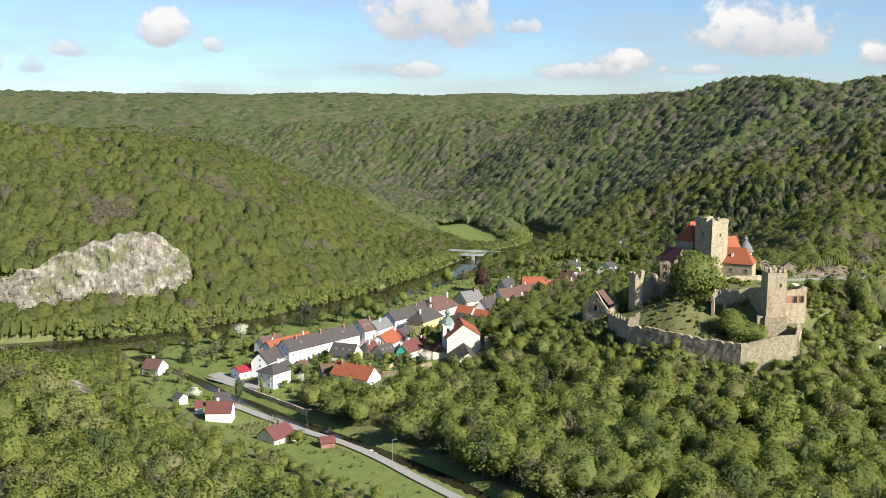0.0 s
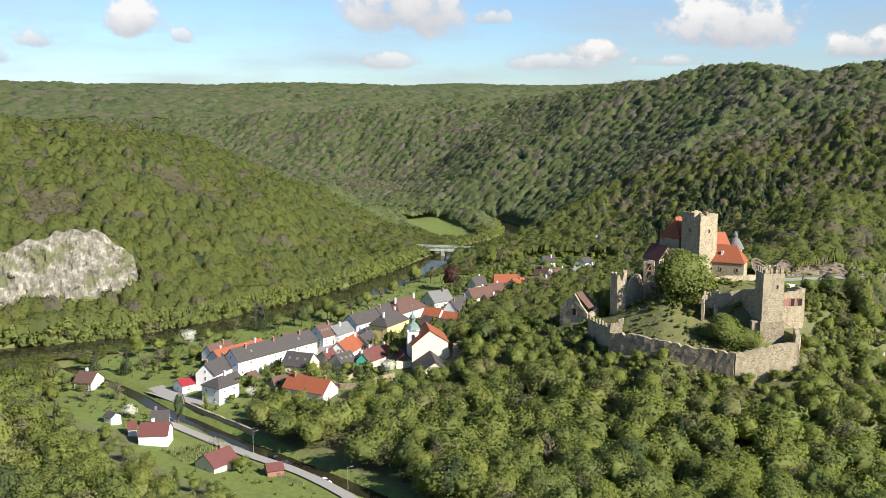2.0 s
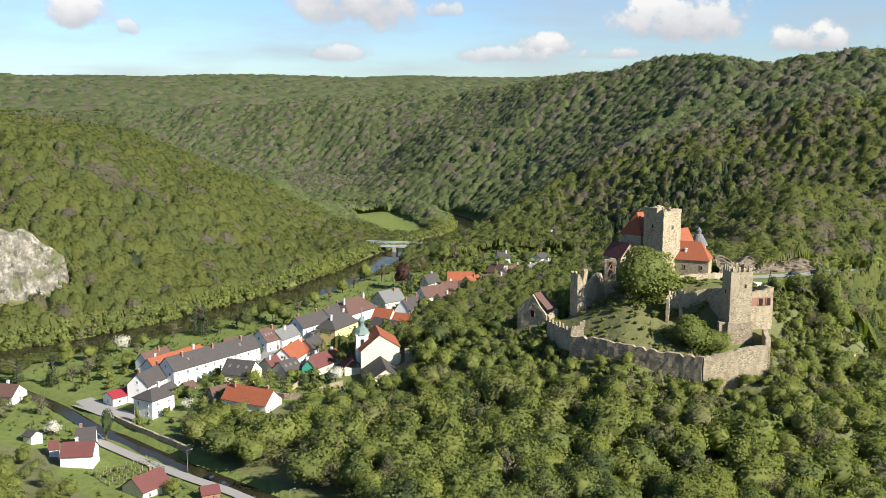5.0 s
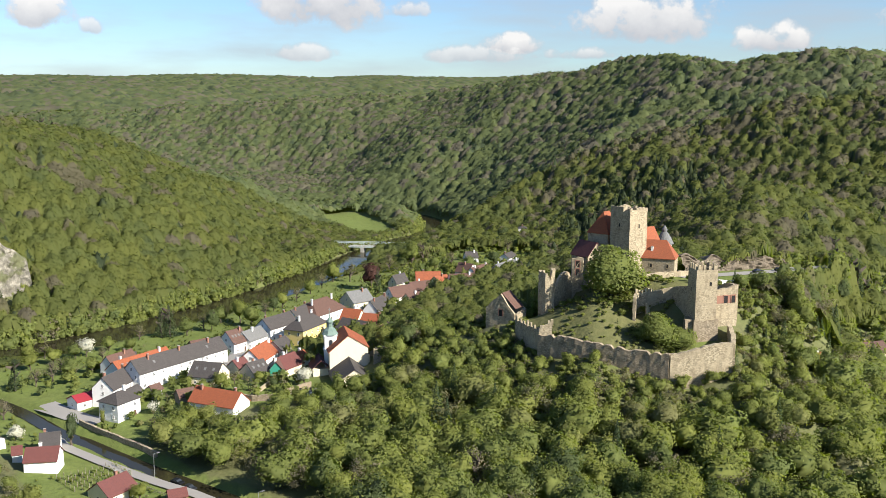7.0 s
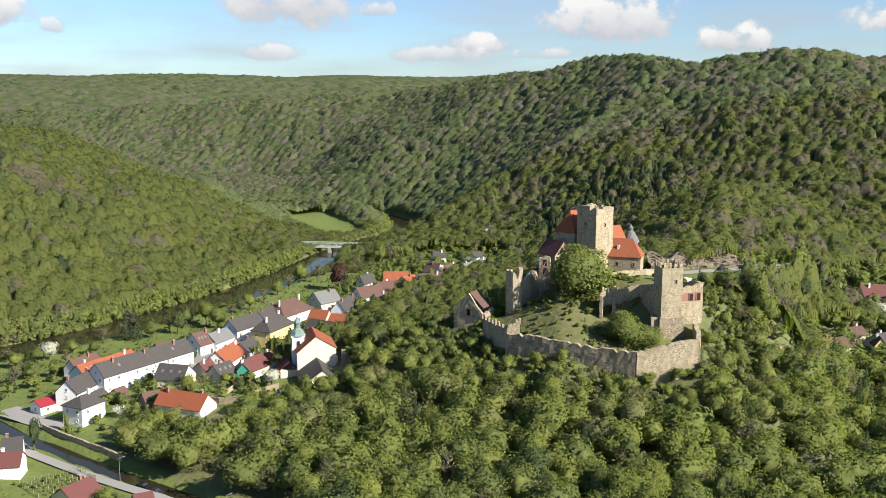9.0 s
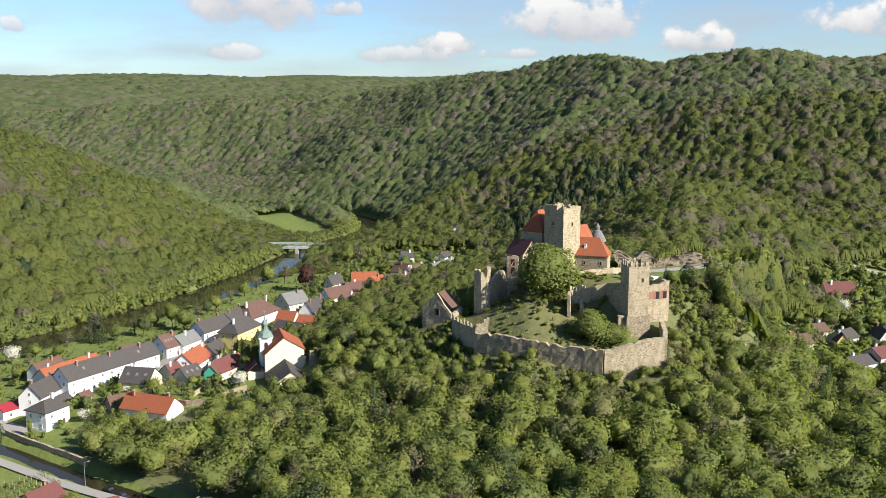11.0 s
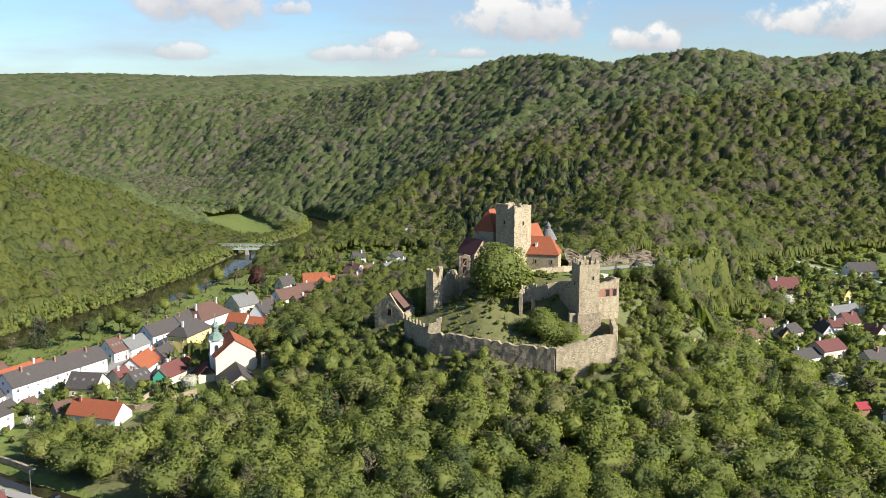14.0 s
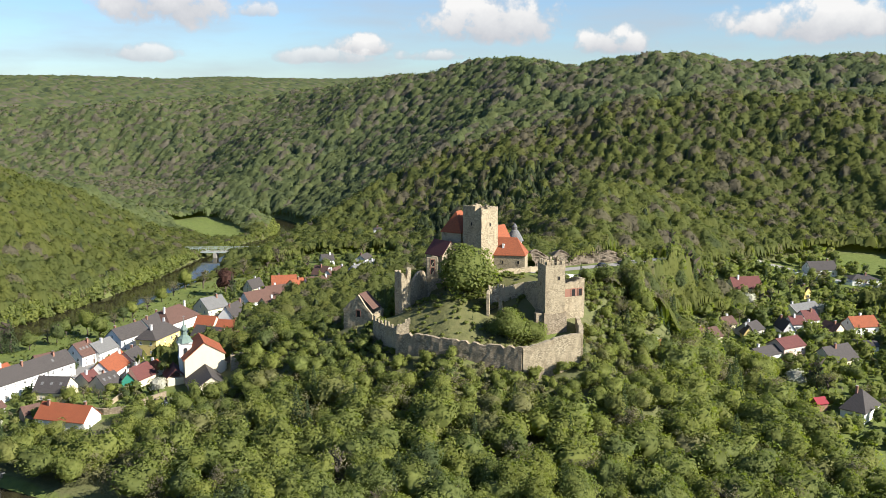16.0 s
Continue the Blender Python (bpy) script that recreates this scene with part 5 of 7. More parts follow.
def castle():
    group = "parts of the ruined castle"
    # keep: the sunlit face looks to the right of the church
    kx, ky = 109.8, 330.4
    keep = empty("castle_keep", pose(kx, ky, 40, 0, 0, KEEP_TURN), "tall square rubble-stone keep with crumbling top", "tower", group)
    part("shaft", rough_tower(9.4, 9.4, -3, 31.4, 3, ragged=0.9), CASTLE, keep)
    crown_of(keep, 9.4, 9.4, 31.0, STUBS, 5, gap=1.5, skip=0.25)
    for m in (pose(-0.3, -4.72, 24.5), pose(1.6, -4.72, 15), pose(0.4, 4.72, 22, 0, 0, 180), pose(4.72, 0.3, 24.2, 0, 0, 90), pose(4.72, -1.5, 14, 0, 0, 90), pose(-4.72, 0.5, 24, 0, 0, 270)):
        loophole(keep, m)
    FEET.append((kx, ky, 6, 6, 0.0))
    # gate tower
    tw = empty("castle_tower", pose(122.0, 289.2, 28, 0, 0, TOWER_TURN), "slender square stone tower with a crown of merlons", "tower", group)
    part("shaft", rough_tower(7.2, 7.2, -4, 27.6, 7), CASTLE, tw)
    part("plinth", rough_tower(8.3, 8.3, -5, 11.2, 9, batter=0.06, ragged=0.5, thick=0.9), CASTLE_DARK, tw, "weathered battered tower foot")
    crown_of(tw, 7.2, 7.2, 27.7, MERLONS, 8, gap=1.6)
    for m in (pose(1.3, -3.62, 22.3), pose(-3.62, 0.5, 20, 0, 0, 270), pose(3.62, 0, 21, 0, 0, 90)):
        loophole(tw, m)
    part("spur_wall", boxes((-6.6, -3.6, -2.9, -1.2, -5, 11.0)), CASTLE_DARK, tw)
    FEET.append((122, 289, 6, 6, 0.0))
    # hall ruin behind the tower
    hr = empty("hall_ruin", pose(130.5, 291.0, 30, 0, 0, 8), "roofless stone hall with red brick window arches", "ruin", group)
    part("front_wall", rough_wall([(-4.5, 0, 18.6), (-2, 0, 18.0), (1, 0, 18.9), (4.6, 0, 19.4)], -5, 1.1, 11, ragged=0.7), CASTLE, hr)
    part("side_wall", rough_wall([(4.6, 0, 19.4), (5.0, 6, 18.8), (4.8, 11, 17)], -5, 1.1, 12, ragged=0.7), CASTLE, hr)
    part("back_wall", rough_wall([(4.8, 11, 17), (-4.5, 11, 16)], -5, 1.1, 13, ragged=0.9), CASTLE, hr)
    part("brick_patch", boxes((-3.6, 2.4, -0.62, -0.5, 13.3, 16.0)), BRICKRED, hr, "patch of bare red brick")
    for x in (0.2, 3.0):
        loophole(hr, pose(x, -0.68, 13.4), True)
    FEET.append((131, 296, 7, 8, 0.0))
    # curtain wall of the bastion
    cw = empty("curtain_wall", pose(0, 0, 0), "long weathered rubble curtain wall of the bastion", "wall", group)
    # darker stone than the south wall: this side's shade is partly coloured in
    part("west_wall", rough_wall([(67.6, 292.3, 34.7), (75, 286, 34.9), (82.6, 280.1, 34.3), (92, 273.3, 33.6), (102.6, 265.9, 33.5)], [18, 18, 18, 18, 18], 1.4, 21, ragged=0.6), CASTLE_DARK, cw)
    part("south_wall", rough_wall([(102.7, 265.9, 33.5), (108.6, 265.6, 34.4), (114.5, 265.4, 36.2), (122.3, 265.1, 37.1)], [18, 19, 21, 23], 1.4, 22, ragged=0.35), CASTLE, cw)
    part("east_wall", rough_wall([(122.4, 265.1, 37.1), (127, 275, 36.5), (131, 287, 37)], [22, 24, 27], 1.4, 23, ragged=0.5), CASTLE, cw)
    for i in range(5):
        put("merlon", MERLONS[i % 4], cw, pose(68.3 + i * 0.85, 292.1 - i * 0.22, 35.6 + i * 0.55, 0, 0, -14))
    part("corner_turret", rough_wall([(67.6, 292.3, 36.2), (71.8, 291.4, 38.8)], 30, 1.2, 24, ragged=0.7), CASTLE, cw)
    # crenellated link to the gabled ruin
    lk = empty("crenellated_wall", pose(0, 0, 0), "low crenellated wall running to the gabled ruin", "wall", group)
    part("wall", rough_wall([(63.6, 309.5, 35.4), (66.4, 301, 35.2), (68.0, 293.2, 35.5)], 26, 0.9, 25, ragged=0.2), CASTLE, lk)
    for i in range(7):
        u = i / 6
        put("merlon", MERLONS[i % 4], lk, pose(63.8 + 4.0 * u, 308.6 - 14.2 * u, 35.1, 0, 0, 105))
    # gabled ruin
    gr = empty("gabled_ruin", pose(63.0, 326.0, 29, 0, 0, -38), "broken gabled house ruin of pale rubble stone", "ruin", group)
    part("front_wall", rough_wall([(-6.0, -3.5, 7.2), (-3, -3.5, 10.2), (-0.2, -3.5, 12.6), (2.6, -3.5, 9.4), (5.6, -3.5, 5.8)], -6, 0.9, 31, ragged=0.5), CASTLE, gr)
    part("back_wall", rough_wall([(-6.0, 4.5, 7.0), (-0.2, 4.5, 12.0), (5.6, 4.5, 6.5)], -6, 0.9, 32, ragged=0.6), CASTLE, gr)
    # side away from the sun, its dimness put into the stone colour
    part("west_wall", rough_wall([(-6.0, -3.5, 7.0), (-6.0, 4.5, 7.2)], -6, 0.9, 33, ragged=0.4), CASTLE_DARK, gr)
    part("east_wall", rough_wall([(5.6, -3.5, 5.6), (5.6, 4.5, 6.6)], -6, 0.9, 34, ragged=0.9), CASTLE, gr)
    bm = bmesh.new()
    for q in (((-0.2, -2.6, 12.4), (5.2, -2.6, 7.2), (5.2, 4.0, 7.2), (-0.2, 4.0, 12.4)),):
        f = [bm.verts.new(p) for p in q]
        g = [bm.verts.new((p[0], p[1], p[2] + 0.3)) for p in q]
        bm.faces.new(list(reversed(f)))
        bm.faces.new(g)
        for i in range(4):
            bm.faces.new((f[i], f[(i + 1) % 4], g[(i + 1) % 4], g[i]))
    part("roof_remnant", bm, BROWN_TILE, gr, "remnant of a brown tiled roof")
    loophole(gr, pose(0, -3.98, 4.4), True)
    FEET.append((63, 326, 8, 7, 0.0))
    # tall wall stump
    tr = empty("wall_stump", pose(77.0, 320.5, 30, 0, 0, 0), "tall jagged stump of a ruined tower wall", "ruin", group)
    part("shaft", rough_wall([(-2.4, 1.5, 20.2), (-1.2, -1.6, 20.6), (0.4, -1.6, 18.2), (1.6, -1.2, 21.6), (2.4, 0.6, 21.0)], -4, 1.2, 41, step=0.8, ragged=1.0), CASTLE, tr)
    part("lower_stub", rough_wall([(0.0, -4.2, 8.5), (1.2, -3.4, 6.0), (1.6, -1.5, 9)], -4, 1.0, 42, step=0.7, ragged=1.2), CASTLE, tr)
    rw = empty("ruined_range", pose(0, 0, 0), "low jagged range of ruined castle walls", "ruin", group)
    part("wall", rough_wall([(79.0, 321.0, 44), (83, 324, 48.4), (86.5, 328.5, 48.6), (88.2, 330.0, 44.5)], 34, 1.0, 43, step=0.8, ragged=1.2), CASTLE, rw)
    part("gable_wall", rough_wall([(88.6, 330.4, 52.8), (90.6, 329.6, 53.4), (92.4, 328.8, 53.0)], 36, 1.0, 44, ragged=0.5), CASTLE, rw)
    for z in (46.5, 49.5):
        loophole(rw, pose(90.4, 329.1, z, 0, 0, -22), True)
    # palas west of the keep
    def hall(x, y, z, length, width, wall, rise, turn, roof, label, kind="gable"):
        h = empty("castle_hall", pose(x, y, z, 0, 0, turn), label, "building", group)
        part("wall", wall_body(length, width, wall, rise, kind == "gable"), CASTLE, h)
        part("roof", gable_roof(length, width, wall, rise) if kind == "gable" else hip_roof(length, width, wall, rise, 0.35), roof, h)
        FEET.append((x, y, length / 2, width / 2, radians(turn)))
        return h
    a = hall(104.6, 341.6, 44, 11, 9, 16.8, 8.0, 40, RED_TILE, "castle hall with steep red roof beside the keep", "hip")
    loophole(a, pose(-1, -4.5, 12))
    b = hall(96.0, 335.2, 42, 10, 8, 11.4, 4.8, 112, MAROON, "dark-walled castle wing with dull red roof")
    # chapel range east of the keep
    c = hall(120.2, 329.4, 44, 15, 9, 8.9, 6.4, -28, RED_TILE, "castle chapel range with bright red hipped roof", "hip")
    st = put("chimney", CHIMNEY, c, pose(-1.0, -2.6, 11.6))
    put("chimney_cap", CHIMNEY_CAP, st, Matrix.Identity(4))
    for x in (-4.5, -1.0, 5.0):
        loophole(c, pose(x, -4.52, 5.6))
    hall(121.0, 342.5, 44, 8, 7, 12.6, 5.4, 30, RED_TILE, "small red-roofed castle building behind the keep")
    # round turret with slate cone
    tu = empty("round_turret", pose(129.0, 344.6, 44), "round white turret with grey slate cone roof", "tower", group)
    bm = bmesh.new()
    bmesh.ops.create_cone(bm, cap_ends=True, segments=20, radius1=2.9, radius2=2.8, depth=16)
    bmesh.ops.translate(bm, verts=bm.verts, vec=(0, 0, 5))
    part("body", bm, WHITE, tu)
    bm = bmesh.new()
    prof = [(3.7, 11.4), (3.4, 12.0), (2.5, 13.8), (1.4, 15.6), (1.0, 15.8), (1.0, 16.8), (1.15, 16.9), (0.1, 18.6)]
    rings = [[bm.verts.new((r * math.cos(k * math.pi / 8), r * math.sin(k * math.pi / 8), z)) for k in range(16)] for r, z in prof]
    for p, q in zip(rings, rings[1:]):
        for k in range(16):
            bm.faces.new((p[k], p[(k + 1) % 16], q[(k + 1) % 16], q[k]))
    bm.faces.new(rings[0])
    bm.faces.new(list(reversed(rings[-1])))
    part("cone_roof", bm, PALE_TILE, tu, "grey slate cone roof")
    # inner ward walls
    iw = empty("inner_wall", pose(0, 0, 0), "crenellated inner ward wall partly in shade", "wall", group)
    part("wall", rough_wall([(101.5, 297.0, 44.8), (103.4, 301.6, 45.2), (110.0, 303.4, 45.4), (114, 303.2, 46.2), (117.2, 302.4, 47.0)], [33, 36, 38, 38, 38], 1.0, 51, ragged=0.3), CASTLE, iw)
    part("east_wall", rough_wall([(117.3, 302.2, 47.0), (118.6, 298.0, 48.0), (119.6, 293.4, 49.0)], 34, 1.0, 52, ragged=0.3), CASTLE, iw)
    for i in range(6):
        u = i / 5
        put("merlon", MERLONS[i % 4], iw, pose(103.6 + 6.0 * u, 301.7 + 1.6 * u, 45.0, 0, 0, 15))
    part("broken_pier", rough_wall([(105.6, 297.2, 43.0), (106.6, 297.0, 41.4), (107.0, 296.6, 38.5)], 33, 0.9, 53, step=0.6, ragged=0.9), CASTLE, iw)
    cb = empty("court_wall", pose(0, 0, 0), "low terrace wall in the castle court", "wall", group)
    part("wall", rough_wall([(112, 318.5, 48.6), (119, 320.5, 48.8), (127, 322.6, 48.6), (133, 326, 48.0)], 40, 0.9, 54, ragged=0.4), CASTLE, cb)


KEEP_TURN, TOWER_TURN = -60.0, -0.5
castle()


# ---- bridge, roads, walls ----
def bridge():
    b = empty("truss_bridge", pose(34.5, 679.5, 0, 0, 0, -16), "pale green steel truss bridge on stone piers", "bridge")
    n, half = 12, 34.0
    part("deck", boxes((-half, half, -2.6, 2.6, 3.9, 4.5)), CONCRETE, b)
    for s in (-2.8, 2.8):
        items = [(-half, half, s - 0.15, s + 0.15, 3.6, 4.2), (-half, half, s - 0.15, s + 0.15, 7.0, 7.4)]
        for i in range(n + 1):
            x = -half + 2 * half * i / n
            items.append((x - 0.15, x + 0.15, s - 0.12, s + 0.12, 4.1, 7.1))
        bm = boxes(*items)
        for i in range(n):
            x0, x1 = -half + 2 * half * i / n, -half + 2 * half * (i + 1) / n
            a, c = ((x0, 4.2), (x1, 7.1)) if i % 2 else ((x0, 7.1), (x1, 4.2))
            q = [bm.verts.new((px + dx, s + dy, pz)) for (px, pz) in (a, c) for dx, dy in ((-0.15, -0.1), (0.15, -0.1), (0.15, 0.1), (-0.15, 0.1))]
            for k in range(4):
                bm.faces.new((q[k], q[(k + 1) % 4], q[4 + (k + 1) % 4], q[4 + k]))
        part("truss", bm, BRIDGE_PAINT, b, "pale green lattice truss")
    for x in (-half, -11.0, 12.0, half):
        bm = boxes((x - 1.2, x + 1.2, -3.2, 3.2, -3.0, 3.9))
        part("pier", bm, CONCRETE, b)


BRIDGE_PAINT = plain("pale_green_paint", (0.42, 0.50, 0.46), 0.6)
bridge()
SIDE_ROAD = [(-93, 309), (-85.5, 293.5), (-74.4, 281.6), (-61.1, 269.0), (-49.0, 258.3), (-36.1, 247.7), (-23.4, 233.5), (-12, 218), (10, 190)]
strip("side_road", SIDE_ROAD, 3.6, ASPHALT, "narrow pale asphalt road beside the stream", "road", 0.45)
STREET = [(-48, 346), (-43.2, 365), (-39.5, 377.8), (-35.0, 388), (-28, 397), (-14, 412), (4, 430), (16, 444)]
strip("street", STREET, 7.0, ASPHALT, "pale village street between house rows", "road", 0.3)
YARD = [(-103, 336), (-90, 322), (-79, 313)]
strip("yard", YARD, 8.0, ASPHALT, "grey paved yard before the red barn", "yard", 0.3)
VALLEY_ROAD = [(190, 305), (202, 314), (216, 322), (231, 328), (246, 327), (263, 322), (300, 312), (360, 300)]
strip("valley_road", VALLEY_ROAD, 4.5, ASPHALT, "pale road through the side valley hamlet", "road", 0.35)
UPPER_ROAD = [(295, 428), (309, 418), (316, 405), (323, 393), (345, 380), (420, 366)]
strip("upper_road", UPPER_ROAD, 4.5, ASPHALT, "pale road above the hamlet gardens", "road", 0.4)
strip("castle_road", [q[:2] for q in CASTLE_ROAD], 6.0, ASPHALT, "asphalt road along the cut rock behind the castle", "road", 0.15)


def low_wall(points, thick, high, material, label, ragged=0.1, seed=1):
    p = along(points, 4.0)
    pts = [(q.x, q.y, h_at(q.x, q.y) + high) for q in p]
    ob = part("garden_wall", rough_wall(pts, [z - high - 2.5 for _, _, z in pts], thick, seed, step=2.0, ragged=ragged), material)
    return tagged(ob, label, "wall", "boundary walls")


low_wall([(-85, 313), (-77.5, 304.6), (-70, 297), (-62, 289), (-54, 280)], 0.8, 1.8, CASTLE, "pale stone retaining wall along the stream", 0.15, 61)
low_wall([(-35, 322), (-28, 316), (-21, 315), (-14.2, 322), (-8, 327.5)], 0.8, 2.2, CASTLE_DARK, "roofed old churchyard wall of brown stone", 0.2, 62)
low_wall([(-28, 319), (-25, 327), (-22, 335)], 0.6, 1.6, CASTLE, "pale garden wall beside the green lawn", 0.15, 63)
low_wall([(137, 311), (146, 313.8), (155, 316.2), (166, 319.7), (172, 323)], 0.7, 1.3, WHITE, "long white parapet wall below the castle road", 0.0, 64)
low_wall([(200, 308), (214, 316), (228, 322)], 0.5, 1.1, CONCRETE, "low pale wall beside the hamlet road", 0.05, 65)
low_wall([(290, 428), (306, 411), (314, 400), (322, 388), (340, 376)], 0.6, 1.5, WHITE, "white parapet wall of the upper road", 0.0, 66)


# ---- churchyard, gate, pillared wall ----
def churchyard():
    stones = [shared("gravestone", boxes((-0.4, 0.4, -0.1, 0.1, -0.3, h), (-0.5, 0.5, -0.2, 0.9, -0.3, 0.18)), m) for h, m in ((1.1, CONCRETE), (1.4, DARK), (0.9, WHITE))]
    rnd = random.Random(3)
    for i in range(34):
        x, y = -13 + (i % 9) * 1.7 + rnd.uniform(-0.3, 0.3), 318.5 - (i % 9) * 0.9 + (i // 9) * 2.2 + rnd.uniform(-0.3, 0.3)
        ob = new("gravestone", stones[rnd.randrange(3)])
        ob.matrix_world = pose(x, y, h_at(x, y) + 0.1, 0, 0, rnd.uniform(-12, 12))
        tagged(ob, "small gravestone in the churchyard below the church", "gravestone", "graves of the churchyard")


churchyard()


def pillared_wall():
    w = empty("pillared_wall", pose(0, 0, 0), "dark board fence between white pillars behind the church", "fence", "boundary walls")
    pts = [Vector((12.5 + 4.2 * i, 358.5 - 0.4 * i)) for i in range(6)]
    for i, p in enumerate(pts):
        z = h_at(p.x, p.y)
        part("pillar", boxes((p.x - 0.35, p.x + 0.35, p.y - 0.35, p.y + 0.35, z - 1.5, z + 3.2), (p.x - 0.45, p.x + 0.45, p.y - 0.45, p.y + 0.45, z + 3.2, z + 3.4)), WHITE, w)
        if i:
            q = pts[i - 1]
            zq = h_at(q.x, q.y)
            part("panel", rough_wall([(q.x + 0.3, q.y, zq + 2.7), ((p.x + q.x) / 2, (p.y + q.y) / 2, (z + zq) / 2 + 2.2), (p.x - 0.3, p.y, z + 2.7)], min(z, zq) - 1.5, 0.15, 70 + i, ragged=0.05), PALEWOOD, w)


pillared_wall()


def gate_ruin():
    g = empty("stone_gate", pose(19.0, 335.5, h_at(19, 335.5), 0, 0, 10), "small pale stone gateway beside the church", "gate", "boundary walls")
    part("wall", rough_wall([(-4, 0, 4.2), (-1.2, 0, 4.6)], -2, 0.9, 81, step=0.8, ragged=0.4), CASTLE, g)
    part("wall", rough_wall([(1.2, 0, 4.6), (4.2, 0, 3.6), (5.0, -4, 2.6)], -2, 0.9, 82, step=0.8, ragged=0.5), CASTLE, g)
    part("lintel", boxes((-1.8, 1.8, -0.45, 0.45, 3.9, 4.7)), CASTLE, g)


gate_ruin()


# ---- cars, lamps, vines ----
PAINTS = {"dark grey": plain("dark_grey_paint", (0.03, 0.032, 0.036), 0.3, 0.3, 0.05), "white": plain("white_paint", (0.75, 0.75, 0.75), 0.3, 0.0, 0.05), "red": plain("red_paint", (0.42, 0.03, 0.03), 0.3, 0.0, 0.05), "black": plain("black_paint", (0.012, 0.012, 0.014), 0.3, 0.2, 0.05)}
RUBBER = plain("rubber", (0.02, 0.02, 0.02), 0.9)


def loft(profile, half, shrink):
    """A body from a side profile, narrowed towards the top."""
    bm = bmesh.new()
    a = [bm.verts.new((x, -half * (1 - shrink * max(0, z - 0.8)), z)) for x, z in profile]
    b = [bm.verts.new((x, half * (1 - shrink * max(0, z - 0.8)), z)) for x, z in profile]
    bm.faces.new(a)
    bm.faces.new(list(reversed(b)))
    for i in range(len(profile)):
        k = (i + 1) % len(profile)
        bm.faces.new((a[i], a[k], b[k], b[i]))
    return bm


def wheel_mesh(r, w, mat, name):
    bm = bmesh.new()
    bmesh.ops.create_cone(bm, cap_ends=True, segments=16, radius1=r, radius2=r, depth=w)
    bmesh.ops.rotate(bm, verts=bm.verts, cent=(0, 0, 0), matrix=Matrix.Rotation(radians(90), 3, "X"))
    return shared(name, bm, mat)


TYRE, RIM = wheel_mesh(0.33, 0.22, RUBBER, "tyre"), wheel_mesh(0.2, 0.24, METAL, "rim")


def car(x, y, turn, paint, where, lift=0.32):
    c = empty("car", pose(x, y, h_at(x, y) + lift, 0, 0, turn), f"{paint} car parked {where}", "car", "parked cars")
    body = [(-2.1, 0.35), (2.1, 0.35), (2.15, 0.6), (2.05, 0.82), (0.95, 0.95), (-1.75, 1.0), (-2.1, 0.85)]
    part("body", loft(body, 0.88, 0.0), PAINTS[paint], c)
    part("cabin", loft([(1.0, 0.94), (0.35, 1.42), (-1.1, 1.46), (-1.8, 0.99)], 0.84, 0.28), GLASS, c, "dark window glass")
    part("car_roof", loft([(0.38, 1.41), (0.3, 1.47), (-1.05, 1.5), (-1.15, 1.45)], 0.84, 0.28), PAINTS[paint], c)
    for wx in (-1.3, 1.3):
        for wy in (-0.82, 0.82):
            t = put("wheel", TYRE, c, pose(wx, wy, 0.33))
            put("rim", RIM, t, Matrix.Identity(4))


car(-44.6, 258.6, -42, "black", "beside the stream road")
car(-40.8, 255.6, -40, "dark grey", "beside the stream road")
car(-31.6, 247.6, -44, "black", "beside the stream road")
car(-27.4, 243.6, -44, "white", "beside the stream road")
car(164, 336.4, 20, "dark grey", "on the road behind the castle", 0.18)
car(175, 340.6, 24, "black", "on the road behind the castle", 0.18)
car(178.6, 342.6, 28, "dark grey", "on the road behind the castle", 0.18)
car(272.6, 319.4, -16, "red", "on the hamlet road", 0.4)


def street_lamp(x, y, turn, where):
    l = empty("street_lamp", pose(x, y, h_at(x, y), 0, 0, turn), "slim grey street lamp " + where, "street lamp", "street lamps")
    bm = bmesh.new()
    bmesh.ops.create_cone(bm, cap_ends=True, segments=10, radius1=0.1, radius2=0.06, depth=7.5)
    bmesh.ops.translate(bm, verts=bm.verts, vec=(0, 0, 3.25))
    part("pole", bm, METAL, l)
    part("arm", boxes((-0.04, 1.5, -0.04, 0.04, 6.9, 6.98)), METAL, l)
    part("lamp_head", boxes((1.0, 1.9, -0.16, 0.16, 6.82, 7.0)), PALE_TILE, l)


street_lamp(-52.0, 264.5, 40, "beside the stream road")
street_lamp(-20.0, 234.5, 40, "beside the stream road")
street_lamp(-38.0, 368.0, 120, "beside the village street")


def vine_rows():
    r = np.random.RandomState(77)
    for i in range(9):
        x0, y0 = -78.5 + 1.55 * i, 262.0 + 1.6 * i
        row = empty("vine_row", pose(x0, y0, h_at(x0, y0), 0, 0, -52), "row of young vines on stakes in a garden", "vine row", "vine rows")
        for k in range(5):
            part("stake", boxes((k * 3.0 - 0.06, k * 3.0 + 0.06, -0.06, 0.06, -1.0, 1.8)), PALEWOOD, row)
        c = np.stack([r.uniform(0, 12, 120), r.normal(0, 0.18, 120), r.uniform(0.2, 1.4, 120)], 1)
        q = r.uniform(-0.25, 0.25, (120, 3, 3)) + c[:, None]
        ob = new("vine_leaves", mesh_from("vine_leaves", q.reshape(-1, 3), np.arange(360).reshape(-1, 3), np.full(360, 0.4), LEAF, np.repeat(np.array([[0.4, -0.3, 0.85]]), 360, 0)))
        ob.parent = row


